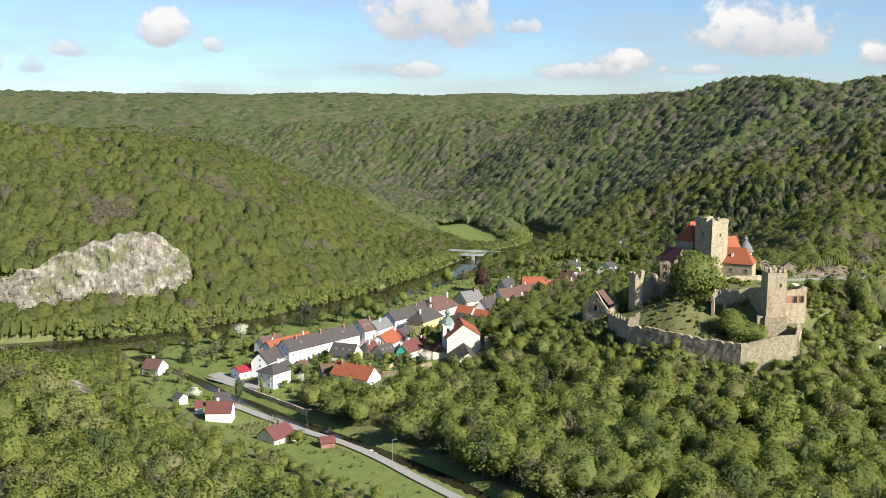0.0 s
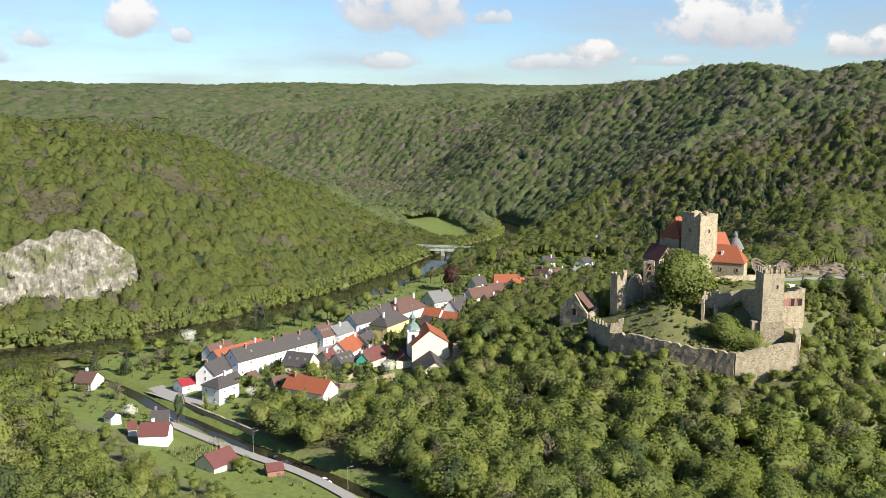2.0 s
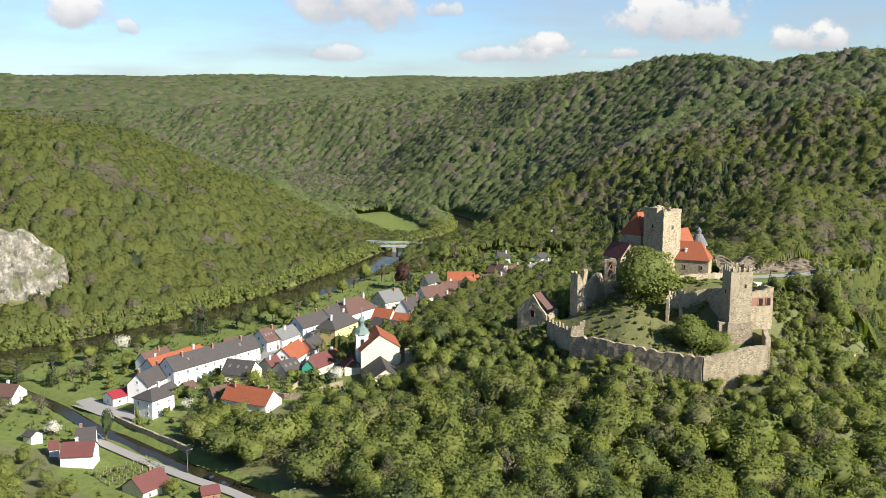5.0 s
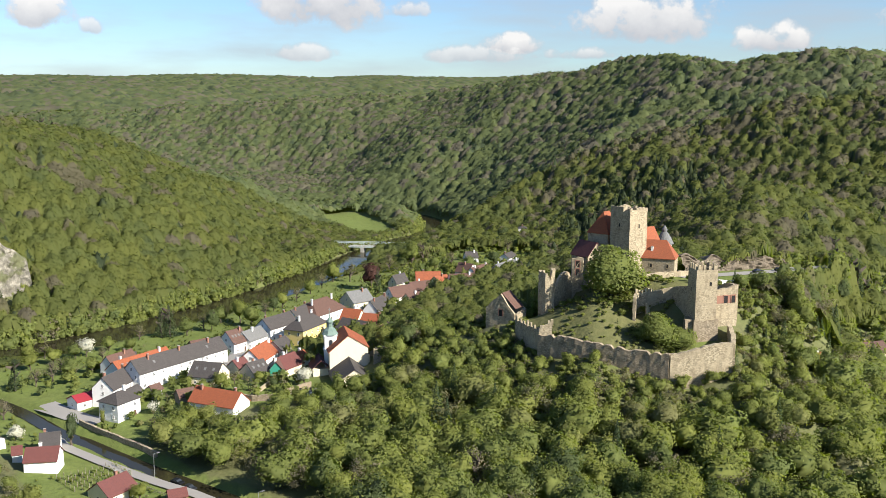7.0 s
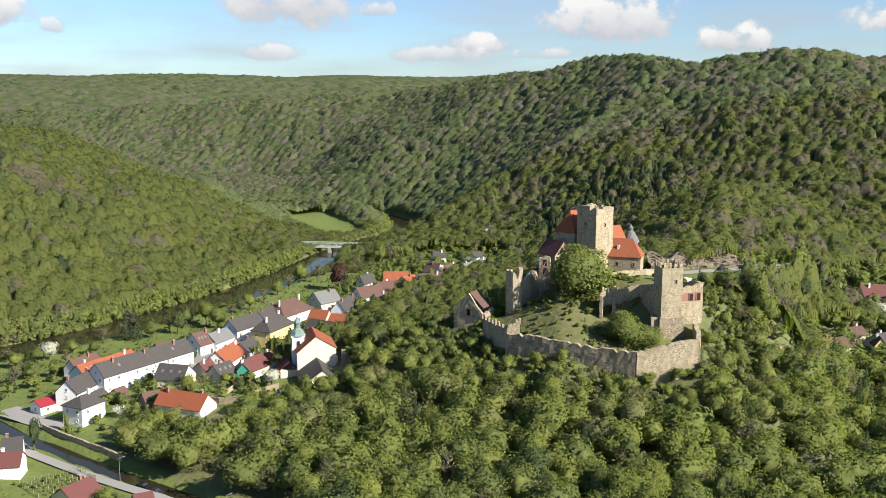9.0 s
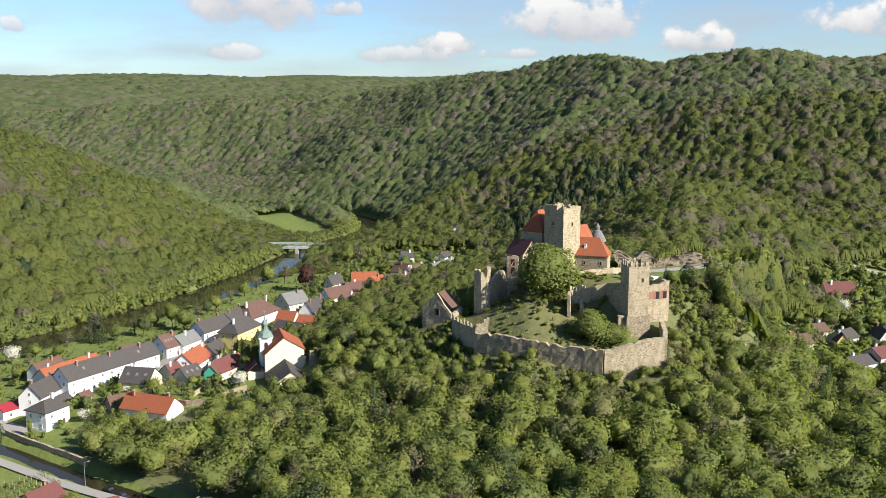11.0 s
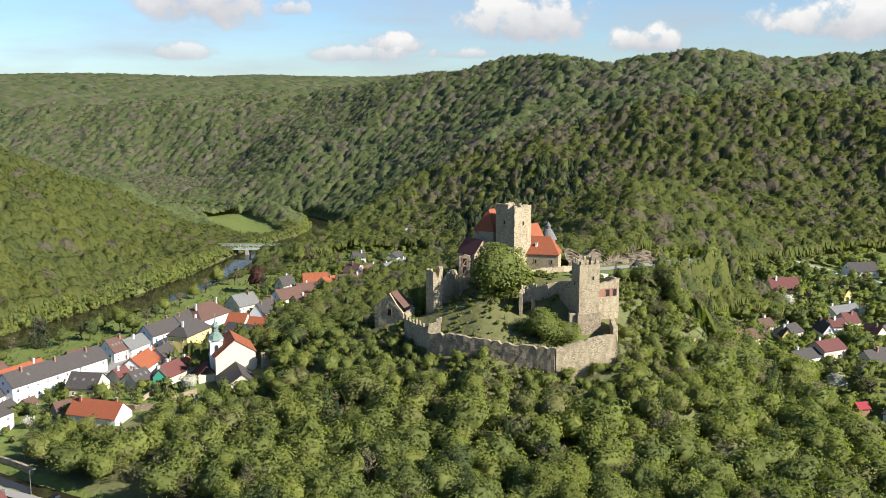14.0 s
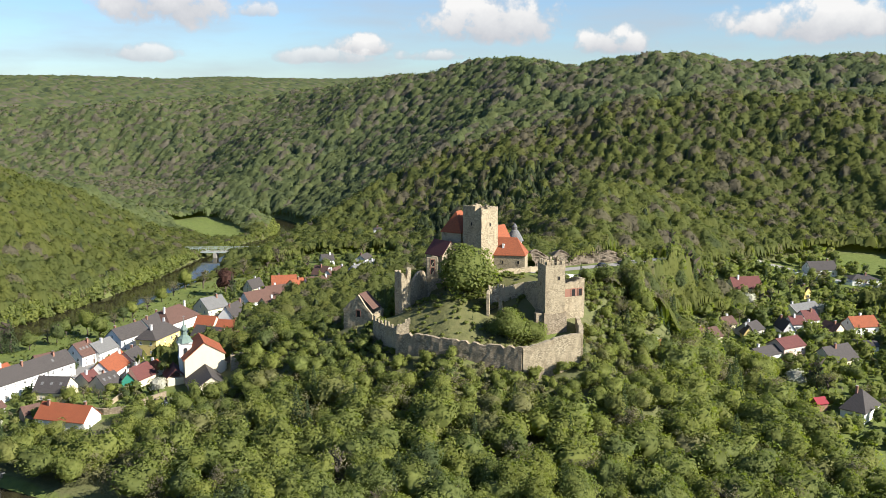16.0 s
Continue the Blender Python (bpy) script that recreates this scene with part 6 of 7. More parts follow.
def long_fence(points, where):
    f = empty("rail_fence", pose(0, 0, 0), "low grey wooden rail fence " + where, "fence", "fences")
    p = along(points, 2.2)
    for i, q in enumerate(p):
        z = h_at(q.x, q.y)
        part("post", boxes((q.x - 0.07, q.x + 0.07, q.y - 0.07, q.y + 0.07, z - 0.5, z + 1.2)), PALEWOOD, f)
        if i:
            b = p[i - 1]
            zb = h_at(b.x, b.y)
            for up in (0.5, 1.0):
                bm = bmesh.new()
                v = [bm.verts.new((e.x, e.y, ez + up + d)) for e, ez in ((b, zb), (q, z)) for d in (0, 0.14)]
                w = [bm.verts.new((e.x + 0.05, e.y + 0.05, ez + up + d)) for e, ez in ((b, zb), (q, z)) for d in (0, 0.14)]
                for g in ((v[0], v[1], v[3], v[2]), (w[0], w[2], w[3], w[1]), (v[1], w[1], w[3], v[3]), (v[0], v[2], w[2], w[0])):
                    bm.faces.new(g)
                part("rail", bm, PALEWOOD, f)


long_fence([(-57.5, 259.5), (-50, 252.5), (-42, 245.0), (-33, 237)], "beside the stream road")
long_fence([(208, 282), (214, 272), (222, 262)], "on the hamlet meadow")


# ---- cliffs over the river ----
def cliff(points, tops, lean, deep, seed, label, material=None):
    """A rock face along points (x, y, foot) with its own height at each, broken into ledges and cracks."""
    p = along(points, 1.1)
    n, rows = len(p), 30
    vs, fs = [], []
    off = Vector((seed * 13.1, seed * 7.7, 0))
    for i, q in enumerate(p):
        u = i / (n - 1)
        k = u * (len(tops) - 1)
        top = tops[int(k)] + (tops[min(int(k) + 1, len(tops) - 1)] - tops[int(k)]) * (k % 1)
        top += 3.0 * noise.noise((Vector((q.x, q.y, 0)) + off) * 0.16)
        d = (p[min(i + 1, n - 1)] - p[max(i - 1, 0)]).to_2d().normalized()
        back = Vector((-d.y, d.x))
        for j in range(rows + 1):
            v = j / rows
            z = q.z - 5 + (top + 5) * min(1, v * 1.12)
            o = lean * v * top + 2.6 * noise.noise((Vector((q.x, q.y, z)) + off) * 0.11) + 1.5 * abs(noise.noise((Vector((q.x, q.y, z * 0.6)) + off) * 0.3)) + 0.6 * noise.noise((Vector((q.x, q.y, z * 1.5)) + off) * 0.9)
            o += 1.1 * (math.floor(v * 5 + 0.7 * noise.noise((Vector((q.x, q.y, 9)) + off) * 0.08)) - v * 5) * 0.8
            o += 2.2 * abs(noise.noise((Vector((q.x, q.y, z)) + off) * 0.17)) - 1.3 * abs(noise.noise((Vector((q.x * 1.5, q.y * 1.5, z * 0.5)) + off) * 0.5))
            if v * 1.12 > 1:
                o += deep * (v * 1.12 - 1) / 0.12
                z -= 2.0 * (v * 1.12 - 1) / 0.12
            vs.append((q.x + back.x * o, q.y + back.y * o, z))
    for i in range(n - 1):
        for j in range(rows):
            a = i * (rows + 1) + j
            fs.append((a, a + rows + 1, a + rows + 2, a + 1))
    ob = obj("rock_cliff", vs, fs, material or ROCK)
    return tagged(ob, label, "cliff", "cliffs above the river")


cliff([(-240, 413, 17), (-214, 421, 15), (-192, 430, 11), (-168, 441, 8), (-140, 460, 4)], (9, 14, 20, 26, 32, 36, 40, 42, 40, 31), 0.55, 10, 1, "broad pale grey limestone cliff face above the river")
cliff([(-232, 478, 40), (-218, 486, 40), (-204, 492, 38)], (4, 10, 12, 6), 0.5, 8, 2, "pale rock outcrop on the dry slope")
cliff([(-244, 505, 52), (-234, 512, 54), (-226, 516, 52)], (3, 8, 7, 3), 0.5, 6, 3, "small pale crag among the trees")
cliff([(-153, 486, 10), (-146, 492, 10), (-138, 500, 8)], (8, 17, 15, 5), 0.4, 8, 4, "grey rock rib beside the cliff")
cliff([(-124, 562, 14), (-116, 568, 14), (-110, 574, 12)], (3, 9, 8, 3), 0.5, 7, 5, "low weathered rock band in the woods")
cliff([(-130, 238, 22), (-124, 240, 21), (-119, 244, 18)], (3, 7, 6, 3), 0.4, 5, 6, "small pale crag on the near slope")
cliff([(134, 334, 45.5), (150, 338.5, 45), (164, 343, 44.5), (174, 347, 44), (188, 357, 43)], (6, 4.5, 5, 4.5, 4, 2), 0.45, 6, 7, "cut rock face beside the castle road", ROAD_ROCK)


# ---- single trees ----
def trunk_mesh(rng, high, spread):
    """A tapered trunk with limbs drawn out of its sides, of height 1 with the crown."""
    bm = bmesh.new()
    n, rings = 6, []
    for k in range(8):
        u = k / 7
        r = 0.03 * (1 - 0.8 * u)
        cx, cy = rng.uniform(-0.008, 0.008) * k, rng.uniform(-0.008, 0.008) * k
        rings.append([bm.verts.new((cx + math.cos(j * 1.0472) * r, cy + math.sin(j * 1.0472) * r, -0.08 + (high + 0.08) * u)) for j in range(n)])
    sides = []
    for p, s in zip(rings, rings[1:]):
        for j in range(n):
            sides.append(bm.faces.new((p[j], p[(j + 1) % n], s[(j + 1) % n], s[j])))
    bm.faces.new(rings[-1])
    bm.normal_update()
    for f in rng.sample(sides[n * 2:n * 6], 6):
        nrm = f.normal.copy()
        way = Vector((nrm.x, nrm.y, rng.uniform(0.5, 1.2))).normalized() * spread * rng.uniform(0.7, 1.2)
        for part_of in (0.5, 0.5):
            f = bmesh.ops.extrude_discrete_faces(bm, faces=[f])["faces"][0]
            c = f.calc_center_median()
            for v in f.verts:
                v.co = c + (v.co - c) * 0.55 + way * part_of
    return bm


def tree_kind(kind, seed, clumps, tint, material):
    """Trunk and crown meshes of one kind of tree, of height 1."""
    r = np.random.RandomState(seed)
    v, f, nr = crown_template(r, clumps, "conifer" if kind == "conifer" else "bare" if kind == "bare" else "leafy")
    if kind == "oak":
        v = (v - np.array([0, 0, 0.24])) * np.array([1.05, 1.05, 1.0]) * 1.05 + np.array([0, 0, 0.1])
    if kind == "column":
        v = v * np.array([0.38, 0.38, 1.0])
    t = np.clip(np.full(len(v), tint), 0, 1)
    return shared("trunk", trunk_mesh(random.Random(seed), 0.8 if kind != "conifer" else 0.95, 0.22 if kind != "column" else 0.06), BARK), mesh_from("crown", v, f, t, material, nr)


KINDS = {
    "broadleaf": [tree_kind("leafy", 100 + i, 1800, t, LEAF) for i, t in enumerate((0.3, 0.36, 0.44, 0.5, 0.34, 0.58))],
    "dark": [tree_kind("leafy", 120 + i, 1700, t, LEAF) for i, t in enumerate((0.74, 0.8))],
    "oak": [tree_kind("oak", 128, 5200, 0.46, LEAF)],
    "bare": [tree_kind("bare", 130 + i, 800, t, LEAF) for i, t in enumerate((0.06, 0.12, 0.17))],
    "conifer": [tree_kind("conifer", 140 + i, 900, t, LEAF) for i, t in enumerate((0.93, 0.96))],
    "column": [tree_kind("column", 150 + i, 600, t, LEAF) for i, t in enumerate((0.28, 0.9))],
    "blossom": [tree_kind("leafy", 160 + i, 800, 0.5, BLOSSOM) for i in range(2)],
    "copper": [tree_kind("leafy", 170, 1300, 0.5, COPPER_LEAF)],
}
WORDS = {"broadleaf": "broadleaf tree in fresh spring leaf", "dark": "dense dark green broadleaf tree", "oak": "large full-crowned green tree", "bare": "half-bare grey-brown tree with thin twigs", "conifer": "dark slender conifer tree",
         "column": "narrow columnar garden conifer", "blossom": "fruit tree in pale blossom", "copper": "dark copper-leaved tree"}
tree_rnd = random.Random(5)
PLACED = []


def tree(x, y, high, kind="broadleaf", where="on the wooded slope", width=1.0, pick=None):
    for fx, fy, a, b, turn in FEET:
        c, q = math.cos(turn), math.sin(turn)
        u, v = (x - fx) * c + (y - fy) * q, -(x - fx) * q + (y - fy) * c
        if abs(u) < a + 1.2 and abs(v) < b + 1.2:
            return None
    tm, cm = KINDS[kind][pick if pick is not None else tree_rnd.randrange(len(KINDS[kind]))]
    t = empty("tree" if kind != "conifer" else "conifer", pose(x, y, h_at(x, y) - 0.1, 0, 0, tree_rnd.uniform(0, 360)), WORDS[kind] + " " + where, "tree", "trees")
    t.scale = (high * width, high * width, high)
    put("trunk", tm, t, Matrix.Identity(4))
    put("crown", cm, t, Matrix.Identity(4))
    PLACED.append((x, y, high * 0.3))
    return t


tree(98.0, 312.0, 23, "oak", "in the castle court", 1.2)
tree(105.0, 285.0, 14, "oak", "in the castle court", 1.25)
tree(113.0, 284.0, 9, "oak", "in the castle court", 1.3)
tree(106.4, 303.9, 3, "broadleaf", "in the castle court", 1.5)
tree(-104.4, 400.6, 9, "blossom", "beside the river", 1.1)
tree(-74.4, 430.6, 16, "conifer", "beside the river", 1.3)
tree(-78.2, 431.0, 14, "conifer", "beside the river", 1.3)
tree(-56.2, 437.4, 12, "dark", "beside the river", 0.8)
tree(-44.6, 452.8, 13, "broadleaf", "beside the river", 1)
tree(-38.4, 443.3, 12, "broadleaf", "beside the river", 1)
tree(-25.7, 484.3, 10, "broadleaf", "beside the river", 1)
tree(1.1, 555.0, 13, "broadleaf", "beside the river", 1)
tree(11.2, 553.9, 14, "bare", "beside the river", 1)
tree(22.8, 526.5, 16, "copper", "beside the river", 0.9)
tree(25.8, 508.3, 15, "conifer", "beside the river", 1.1)
tree(37.2, 586.8, 14, "bare", "beside the river", 1)
tree(53.1, 602.7, 16, "broadleaf", "beside the river", 1)
tree(61.5, 610.9, 16, "bare", "beside the river", 1)
tree(25.7, 382.1, 13, "dark", "below the castle hill", 1.1)
tree(22.4, 399.4, 11, "broadleaf", "below the castle hill", 1)
tree(43.6, 434.8, 12, "broadleaf", "in a village garden", 1)
tree(53.5, 474.0, 11, "dark", "in a village garden", 1.1)
tree(-4.5, 378.0, 6, "dark", "beside the yellow house", 1.5)
tree(-10.4, 329.8, 8, "blossom", "below the church", 1.1)
tree(-40.5, 331.5, 7, "broadleaf", "in a village garden", 1.2)
tree(-35.8, 334.1, 6, "bare", "in a village garden", 1.2)
tree(-46.0, 327.8, 6, "broadleaf", "in a village garden", 1.2)
tree(-42.7, 371.6, 5, "dark", "beside the street", 1.2)
tree(-66.0, 330.5, 6, "dark", "in a village garden", 1.2)
tree(-60.2, 333.6, 6, "bare", "in a village garden", 1.2)
tree(-61.7, 317.1, 5, "blossom", "in a village garden", 1.2)
tree(-108.0, 364.3, 9, "bare", "in the orchard", 1.2)
tree(-103.7, 371.8, 8, "broadleaf", "in the orchard", 1.2)
tree(-112.6, 358.8, 8, "bare", "in the orchard", 1.2)
tree(-114.9, 389.4, 8, "broadleaf", "in the orchard", 1.2)
tree(-95.2, 372.0, 7, "broadleaf", "in the orchard", 1.2)
tree(-121.6, 382.1, 8, "broadleaf", "in the orchard", 1.2)
tree(-87.1, 406.8, 7, "broadleaf", "in the orchard", 1.2)
tree(-87.7, 387.2, 6, "broadleaf", "in the orchard", 1.2)
tree(-82.5, 292.5, 12, "column", "beside the stream", 1.2)
tree(-76.8, 309.6, 7, "column", "beside the white house", 0.9)
tree(-101.4, 299.3, 6, "blossom", "on the far bank lawn", 1.2)
tree(-112.1, 321.0, 9, "bare", "across the stream", 1.1)
tree(-122.4, 317.2, 8, "bare", "across the stream", 1.1)
tree(-118.9, 354.6, 12, "conifer", "beside the river", 1.2)
tree(-134.6, 362.8, 10, "conifer", "beside the river", 1.4)
tree(-57.3, 298.6, 7, "bare", "beside the stream", 1.2)
tree(-47.7, 284.0, 8, "broadleaf", "beside the stream", 1.2)
tree(-52.6, 246.4, 6, "broadleaf", "beside the road", 1.2)
tree(215.2, 371.1, 14, "conifer", "above the hamlet", 1)
tree(224.0, 372.9, 19, "conifer", "above the hamlet", 1)
tree(223.3, 365.1, 16, "conifer", "above the hamlet", 1)
tree(230.1, 369.2, 14, "conifer", "above the hamlet", 1.2)
tree(206.5, 350.8, 12, "dark", "above the hamlet", 1)
tree(208.1, 326.3, 13, "broadleaf", "beside the hamlet road", 1.2)
tree(181.9, 316.5, 10, "bare", "above the hamlet", 1)
tree(172.8, 282.3, 13, "bare", "beside the blue house", 1.2)
tree(165.7, 276.1, 13, "bare", "beside the blue house", 1.2)
tree(264.3, 364.2, 9, "conifer", "in a hamlet garden", 1.3)
tree(257.4, 363.0, 9, "conifer", "in a hamlet garden", 1.2)
tree(252.8, 365.0, 8, "blossom", "in a hamlet garden", 1.2)
tree(246.5, 366.9, 8, "broadleaf", "in a hamlet garden", 1.2)
tree(208.2, 270.0, 8, "blossom", "on the meadow", 1.2)
tree(213.4, 264.7, 13, "conifer", "on the meadow", 1.6)
tree(214.9, 260.8, 9, "bare", "on the meadow", 1.4)
tree(186.8, 238.5, 9, "broadleaf", "on the meadow", 1.2)
tree(192.0, 249.7, 6, "broadleaf", "on the meadow", 1.2)
tree(179.7, 226.3, 8, "bare", "on the meadow", 1.2)
tree(236.8, 321.2, 5, "dark", "beside the hamlet road", 1.6)
tree(263.7, 329.5, 7, "broadleaf", "in a hamlet garden", 1.2)
tree(280.8, 347.8, 7, "blossom", "in a hamlet garden", 1.2)
tree(296.9, 360.5, 6, "dark", "in a hamlet garden", 1.2)
tree(304.3, 358.2, 5, "dark", "in a hamlet garden", 1.4)
tree(291.8, 378.6, 8, "conifer", "in a hamlet garden", 1.2)
tree(289.5, 384.1, 8, "bare", "in a hamlet garden", 1.2)
tree(203.2, 234.1, 5, "broadleaf", "on the meadow", 1.2)
tree(205.1, 295.9, 9, "broadleaf", "beside the white house", 0.8)
tree(334.2, 407.5, 8, "conifer", "above the hamlet", 0.8)
tree(306.7, 353.5, 4, "dark", "in a hamlet garden", 1.6)
tree(-121.0, 399.1, 7, "bare", "in the orchard", 1.3)
tree(-108.2, 397.6, 7, "broadleaf", "in the orchard", 1.3)
tree(-96.1, 394.5, 6, "bare", "in the orchard", 1.3)
tree(-108.0, 375.8, 7, "bare", "in the orchard", 1.3)
tree(-128.0, 400.0, 7, "broadleaf", "in the orchard", 1.3)
tree(-96.9, 408.7, 7, "broadleaf", "in the orchard", 1.2)
tree(-87.5, 427.1, 8, "bare", "in the orchard", 1.2)
tree(-67.0, 431.8, 9, "broadleaf", "beside the river", 1.2)
tree(-60.9, 443.8, 8, "bare", "beside the river", 1.2)
tree(-54.2, 454.8, 9, "broadleaf", "beside the river", 1.2)
tree(-33.5, 469.8, 8, "bare", "beside the river", 1.2)
tree(-29.8, 478.1, 8, "dark", "beside the river", 1.1)
tree(-19.0, 501.6, 9, "bare", "beside the river", 1.2)
tree(-11.8, 520.9, 9, "broadleaf", "beside the river", 1.2)
tree(-5.5, 536.0, 10, "bare", "beside the river", 1.1)
tree(37.9, 464.5, 9, "broadleaf", "in a village garden", 1.2)
tree(66.2, 502.7, 9, "bare", "in a village garden", 1.2)
tree(73.0, 484.5, 9, "dark", "in a village garden", 1.2)
tree(53.0, 433.8, 9, "bare", "in a village garden", 1.2)
tree(44.0, 401.6, 8, "bare", "below the castle hill", 1.2)
tree(34.3, 392.5, 9, "broadleaf", "below the castle hill", 1.2)
tree(33.6, 413.6, 9, "dark", "below the castle hill", 1.1)
tree(64.4, 569.4, 11, "broadleaf", "in a village garden", 1.1)
tree(77.3, 585.9, 11, "bare", "in a village garden", 1.1)
tree(83.8, 555.7, 10, "broadleaf", "in a village garden", 1.1)
tree(102.1, 569.9, 10, "dark", "in a village garden", 1.1)
tree(119.3, 611.5, 11, "bare", "in a village garden", 1.1)
tree(117.0, 545.6, 10, "broadleaf", "in a village garden", 1.1)
tree(138.7, 628.9, 11, "conifer", "in a village garden", 1.1)
tree(126.4, 670.2, 12, "dark", "in a village garden", 1.1)
tree(104.5, 652.7, 11, "broadleaf", "in a village garden", 1.1)
tree(89.6, 648.8, 11, "dark", "in a village garden", 1.1)
tree(71.5, 632.0, 11, "bare", "in a village garden", 1.1)
tree(-52.1, 309.6, 5, "dark", "beside the white house", 1.2)
tree(-66.2, 321.2, 5, "broadleaf", "in a village garden", 1.3)
tree(-53.0, 335.8, 5, "broadleaf", "in a village garden", 1.3)
tree(-30.4, 329.6, 5, "bare", "in a village garden", 1.3)
tree(-26.9, 335.9, 5, "broadleaf", "in a village garden", 1.3)
tree(-21.3, 328.3, 4, "dark", "in a village garden", 1.3)
tree(231.6, 352.7, 9, "broadleaf", "in a hamlet garden", 1.2)
tree(234.9, 344.6, 8, "bare", "in a hamlet garden", 1.2)
tree(230.9, 330.3, 8, "broadleaf", "beside the hamlet road", 1.2)
tree(219.6, 329.5, 8, "bare", "beside the hamlet road", 1.2)
tree(199.3, 305.8, 10, "broadleaf", "beside the blue house", 1.2)
tree(186.3, 274.8, 9, "broadleaf", "on the meadow", 1.2)
tree(174.6, 267.0, 9, "bare", "on the meadow", 1.2)
tree(182.0, 258.3, 9, "broadleaf", "on the meadow", 1.2)
tree(161.6, 243.2, 10, "bare", "on the meadow", 1.2)
tree(170.6, 235.8, 9, "broadleaf", "on the meadow", 1.2)
tree(223.3, 293.7, 6, "broadleaf", "in a hamlet garden", 1.2)
tree(281.2, 381.6, 8, "dark", "in a hamlet garden", 1.2)
tree(309.2, 393.0, 8, "broadleaf", "above the hamlet", 1.2)
tree(329.0, 388.4, 8, "bare", "above the hamlet", 1.2)
tree(265.6, 304.4, 6, "broadleaf", "in a hamlet garden", 1.2)
tree(245.3, 294.2, 5, "dark", "in a hamlet garden", 1.3)
tree(232.6, 268.2, 7, "broadleaf", "on the meadow", 1.3)
tree(219.8, 248.8, 8, "bare", "on the meadow", 1.3)
vine_rows()
for k in range(9):
    tree(-268 + 7.0 * k + 2.0 * (k % 3), 742 + 2.0 * (k % 2), 15 + 2.0 * (k % 4), "conifer", "on the hill crest", 0.9)


# ---- woods ----
rng = np.random.RandomState(7)
xs, ys = scatter(rng, 188, 262, 7.6)
order = np.argsort(np.hypot(xs, ys))[:180]
for px, py in zip(xs[order], ys[order]):
    k = rng.rand()
    high = rng.uniform(10.5, 16.5)
    tree(float(px), float(py), high * float(stand_height(np.array([px]), np.array([py]))[0]), "bare" if k < 0.14 else "dark" if k < 0.24 else "conifer" if k < 0.27 else "broadleaf", width=rng.uniform(0.9, 1.2))
x, y = scatter(rng, 150, 352, 6.4)
woods("near_woods", rng, x, y, 920, (10, 16), "spring-green broadleaf woods on the slopes", tone=-0.06)
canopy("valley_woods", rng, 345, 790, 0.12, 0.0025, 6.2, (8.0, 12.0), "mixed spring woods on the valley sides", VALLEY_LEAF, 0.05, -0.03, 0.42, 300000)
# from here outwards the stands take the leaf colours that carry painted haze
canopy("far_woods", rng, 788, 1760, 0.12, 0.0024, 8.2, (6.5, 10.0), "distant woods covering the hills", HAZED_LEAF, 0.07, 0.0, 0.6, 150000, -32, 45)
canopy("horizon_woods", rng, 1755, 4500, 0.22, 0.0055, 15.0, (10.0, 15.0), "hazy woods on the far plateau", HAZED_LEAF, 0.12, 0.05, 0.9, 0, -35, 45)


def garden_places(rng, boxes_, n):
    """Random places in open ground, off roads, water and houses."""
    out = []
    for cx, cy, a, b, turn in boxes_:
        k = int(n * a * b / 1000)
        u, v = rng.uniform(-1, 1, k) * a, rng.uniform(-1, 1, k) * b
        c, s = math.cos(radians(turn)), math.sin(radians(turn))
        out.append(np.stack([cx + u * c - v * s, cy + u * s + v * c], 1))
    p = np.concatenate(out)
    x, y = p[:, 0], p[:, 1]
    keep = np.ones(x.size, bool)
    for line, gap in ((RIVER, 24), (STREAM, 7), (SIDE_ROAD, 4), (STREET, 6), (YARD, 7), (VALLEY_ROAD, 4.5), (UPPER_ROAD, 4.5), (CASTLE_ROAD, 5)):
        keep &= seg_far(x, y, line)[0] > gap
    for fx, fy, a, b, turn in FEET:
        c, s = math.cos(turn), math.sin(turn)
        u, v = (x - fx) * c + (y - fy) * s, -(x - fx) * s + (y - fy) * c
        keep &= ~((np.abs(u) < a + 1.6) & (np.abs(v) < b + 1.6))
    return x[keep], y[keep]


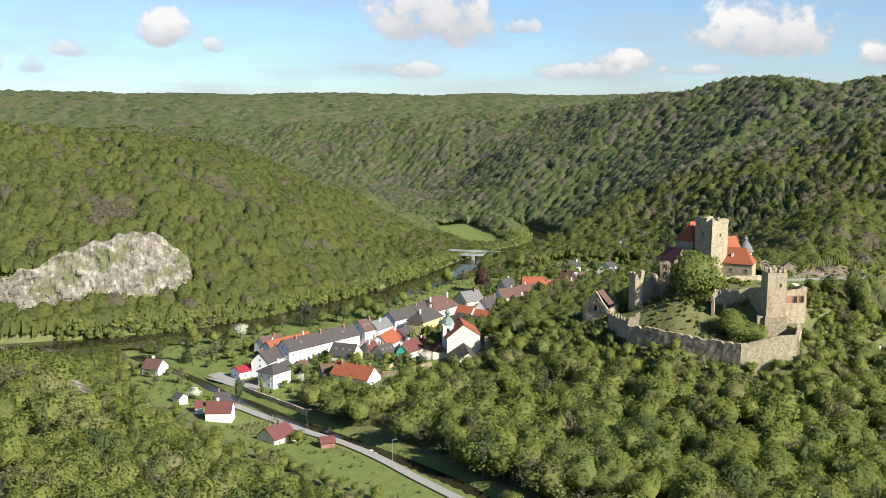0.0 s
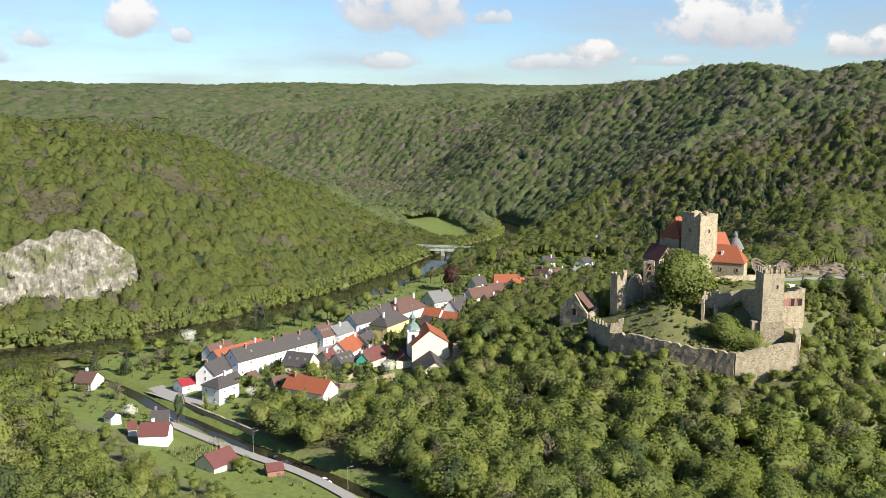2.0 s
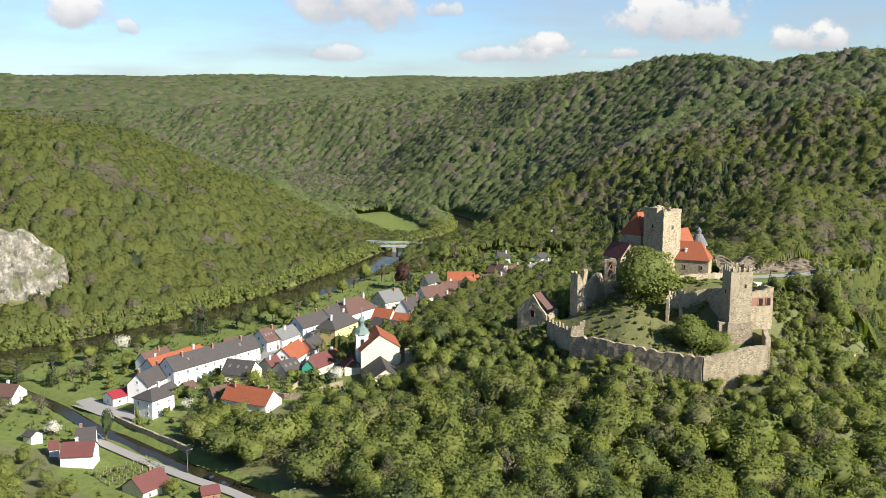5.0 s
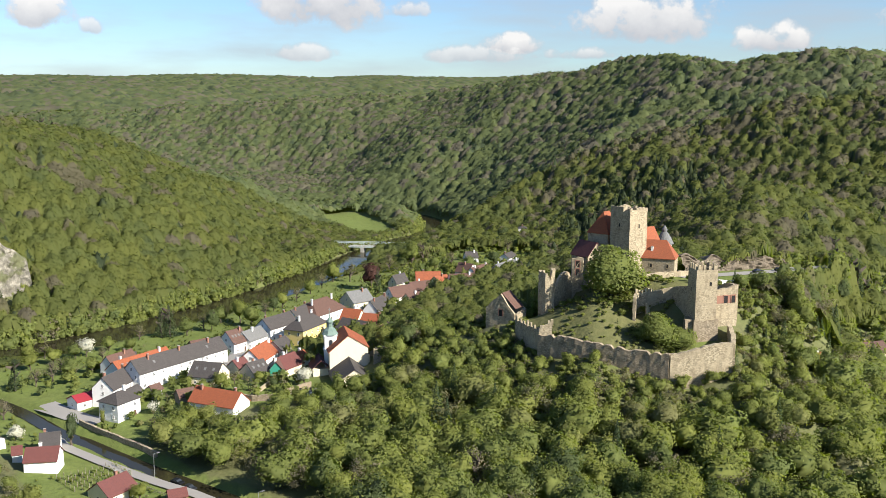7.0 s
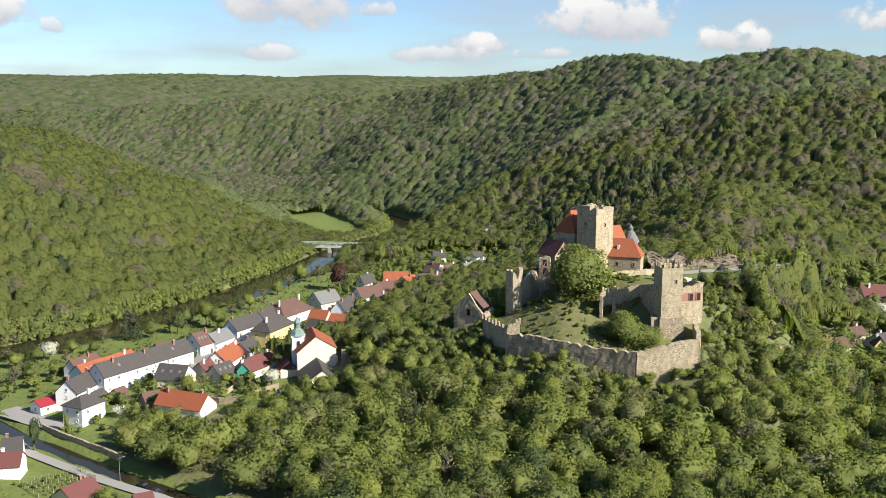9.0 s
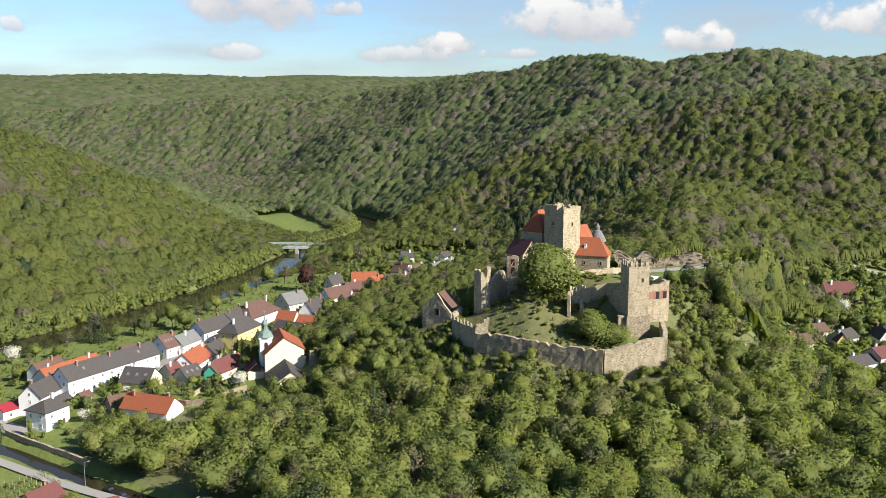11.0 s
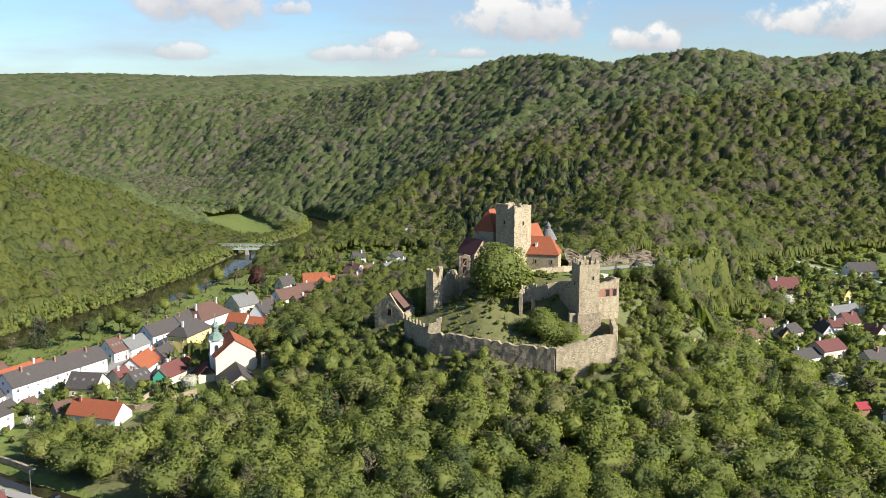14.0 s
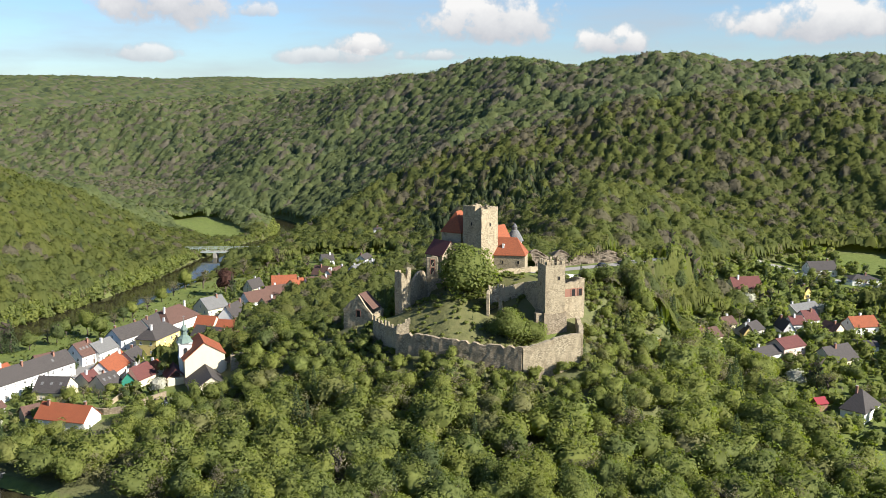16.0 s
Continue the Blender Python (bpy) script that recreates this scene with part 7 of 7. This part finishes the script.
x, y = garden_places(rng, [CLEAR[0], CLEAR[1], CLEAR[2], CLEAR[3]], 170)
woods("garden_shrubs", rng, x, y, 100, (1.5, 5.6), "shrubs and small fruit trees in village gardens")
x, y = garden_places(rng, [(-28, 228, 56, 20, -45), (-66, 256, 28, 15, -48), (-98, 298, 17, 13, -40), (-72, 282, 62, 15, -48)], 95)
woods("stream_garden_shrubs", rng, x, y, 110, (1.2, 4.6), "hedges, shrubs and fruit trees in the gardens by the stream", tone=-0.05)
x, y = garden_places(rng, [CLEAR[13], CLEAR[14], CLEAR[15], (205, 335, 22, 30, 20)], 150)
woods("hamlet_shrubs", rng, x, y, 110, (2.0, 8.5), "shrubs and garden trees round the hamlet")
x, y = garden_places(rng, [(97, 300, 24, 26, 0), (118, 322, 14, 8, 10)], 520)
woods("court_scrub", rng, x, y, 110, (0.9, 3.2), "rough scrub in the castle court", tone=-0.08, wide=1.5)
x, y = garden_places(rng, [(-196, 446, 58, 16, 25), (-150, 578, 30, 16, 30), (-205, 510, 26, 18, 20)], 70)
woods("cliff_scrub", rng, x, y, 70, (1.5, 5.0), "dry scrub and bushes round the cliffs")
x, y = garden_places(rng, [(95, 285, 50, 40, -20), (140, 300, 20, 40, 0), (150, 300, 18, 16, 20), (60, 318, 18, 26, 20), (36, 318, 30, 30, 0), (84, 268, 26, 16, -37)], 560)
outside = y < np.where(x < 102.6, 289.5 - (x - 67.6) * 0.754, 262.8)
keep = (clearing(x, y) < 0.5) | outside
woods("slope_scrub", rng, x[keep], y[keep], 100, (4.0, 7.5), "young trees and brown scrub below the castle walls", tone=-0.1)


def banks(rng, side, near, far, step):
    """Places along one bank of the river; side 1: across it."""
    p = along(RIVER, step)
    out = []
    for a, b in zip(p, p[1:]):
        d = (b - a).to_2d().normalized()
        q = a.to_2d() + Vector((-d.y, d.x)) * side * rng.uniform(near, far)
        if -200 < q.x < 120 and 350 < q.y < 900:
            out.append((q.x, q.y))
    return np.array(out).T


x, y = banks(rng, 1, 15.5, 21, 0.8)
woods("far_bank_bushes", rng, x, y, 120, (4.0, 9.0), "bushes and willows overhanging the far bank")
x, y = banks(rng, -1, 22, 26, 3.2)
woods("near_bank_bushes", rng, x, y, 120, (1.0, 3.0), "low bushes along the near river bank")
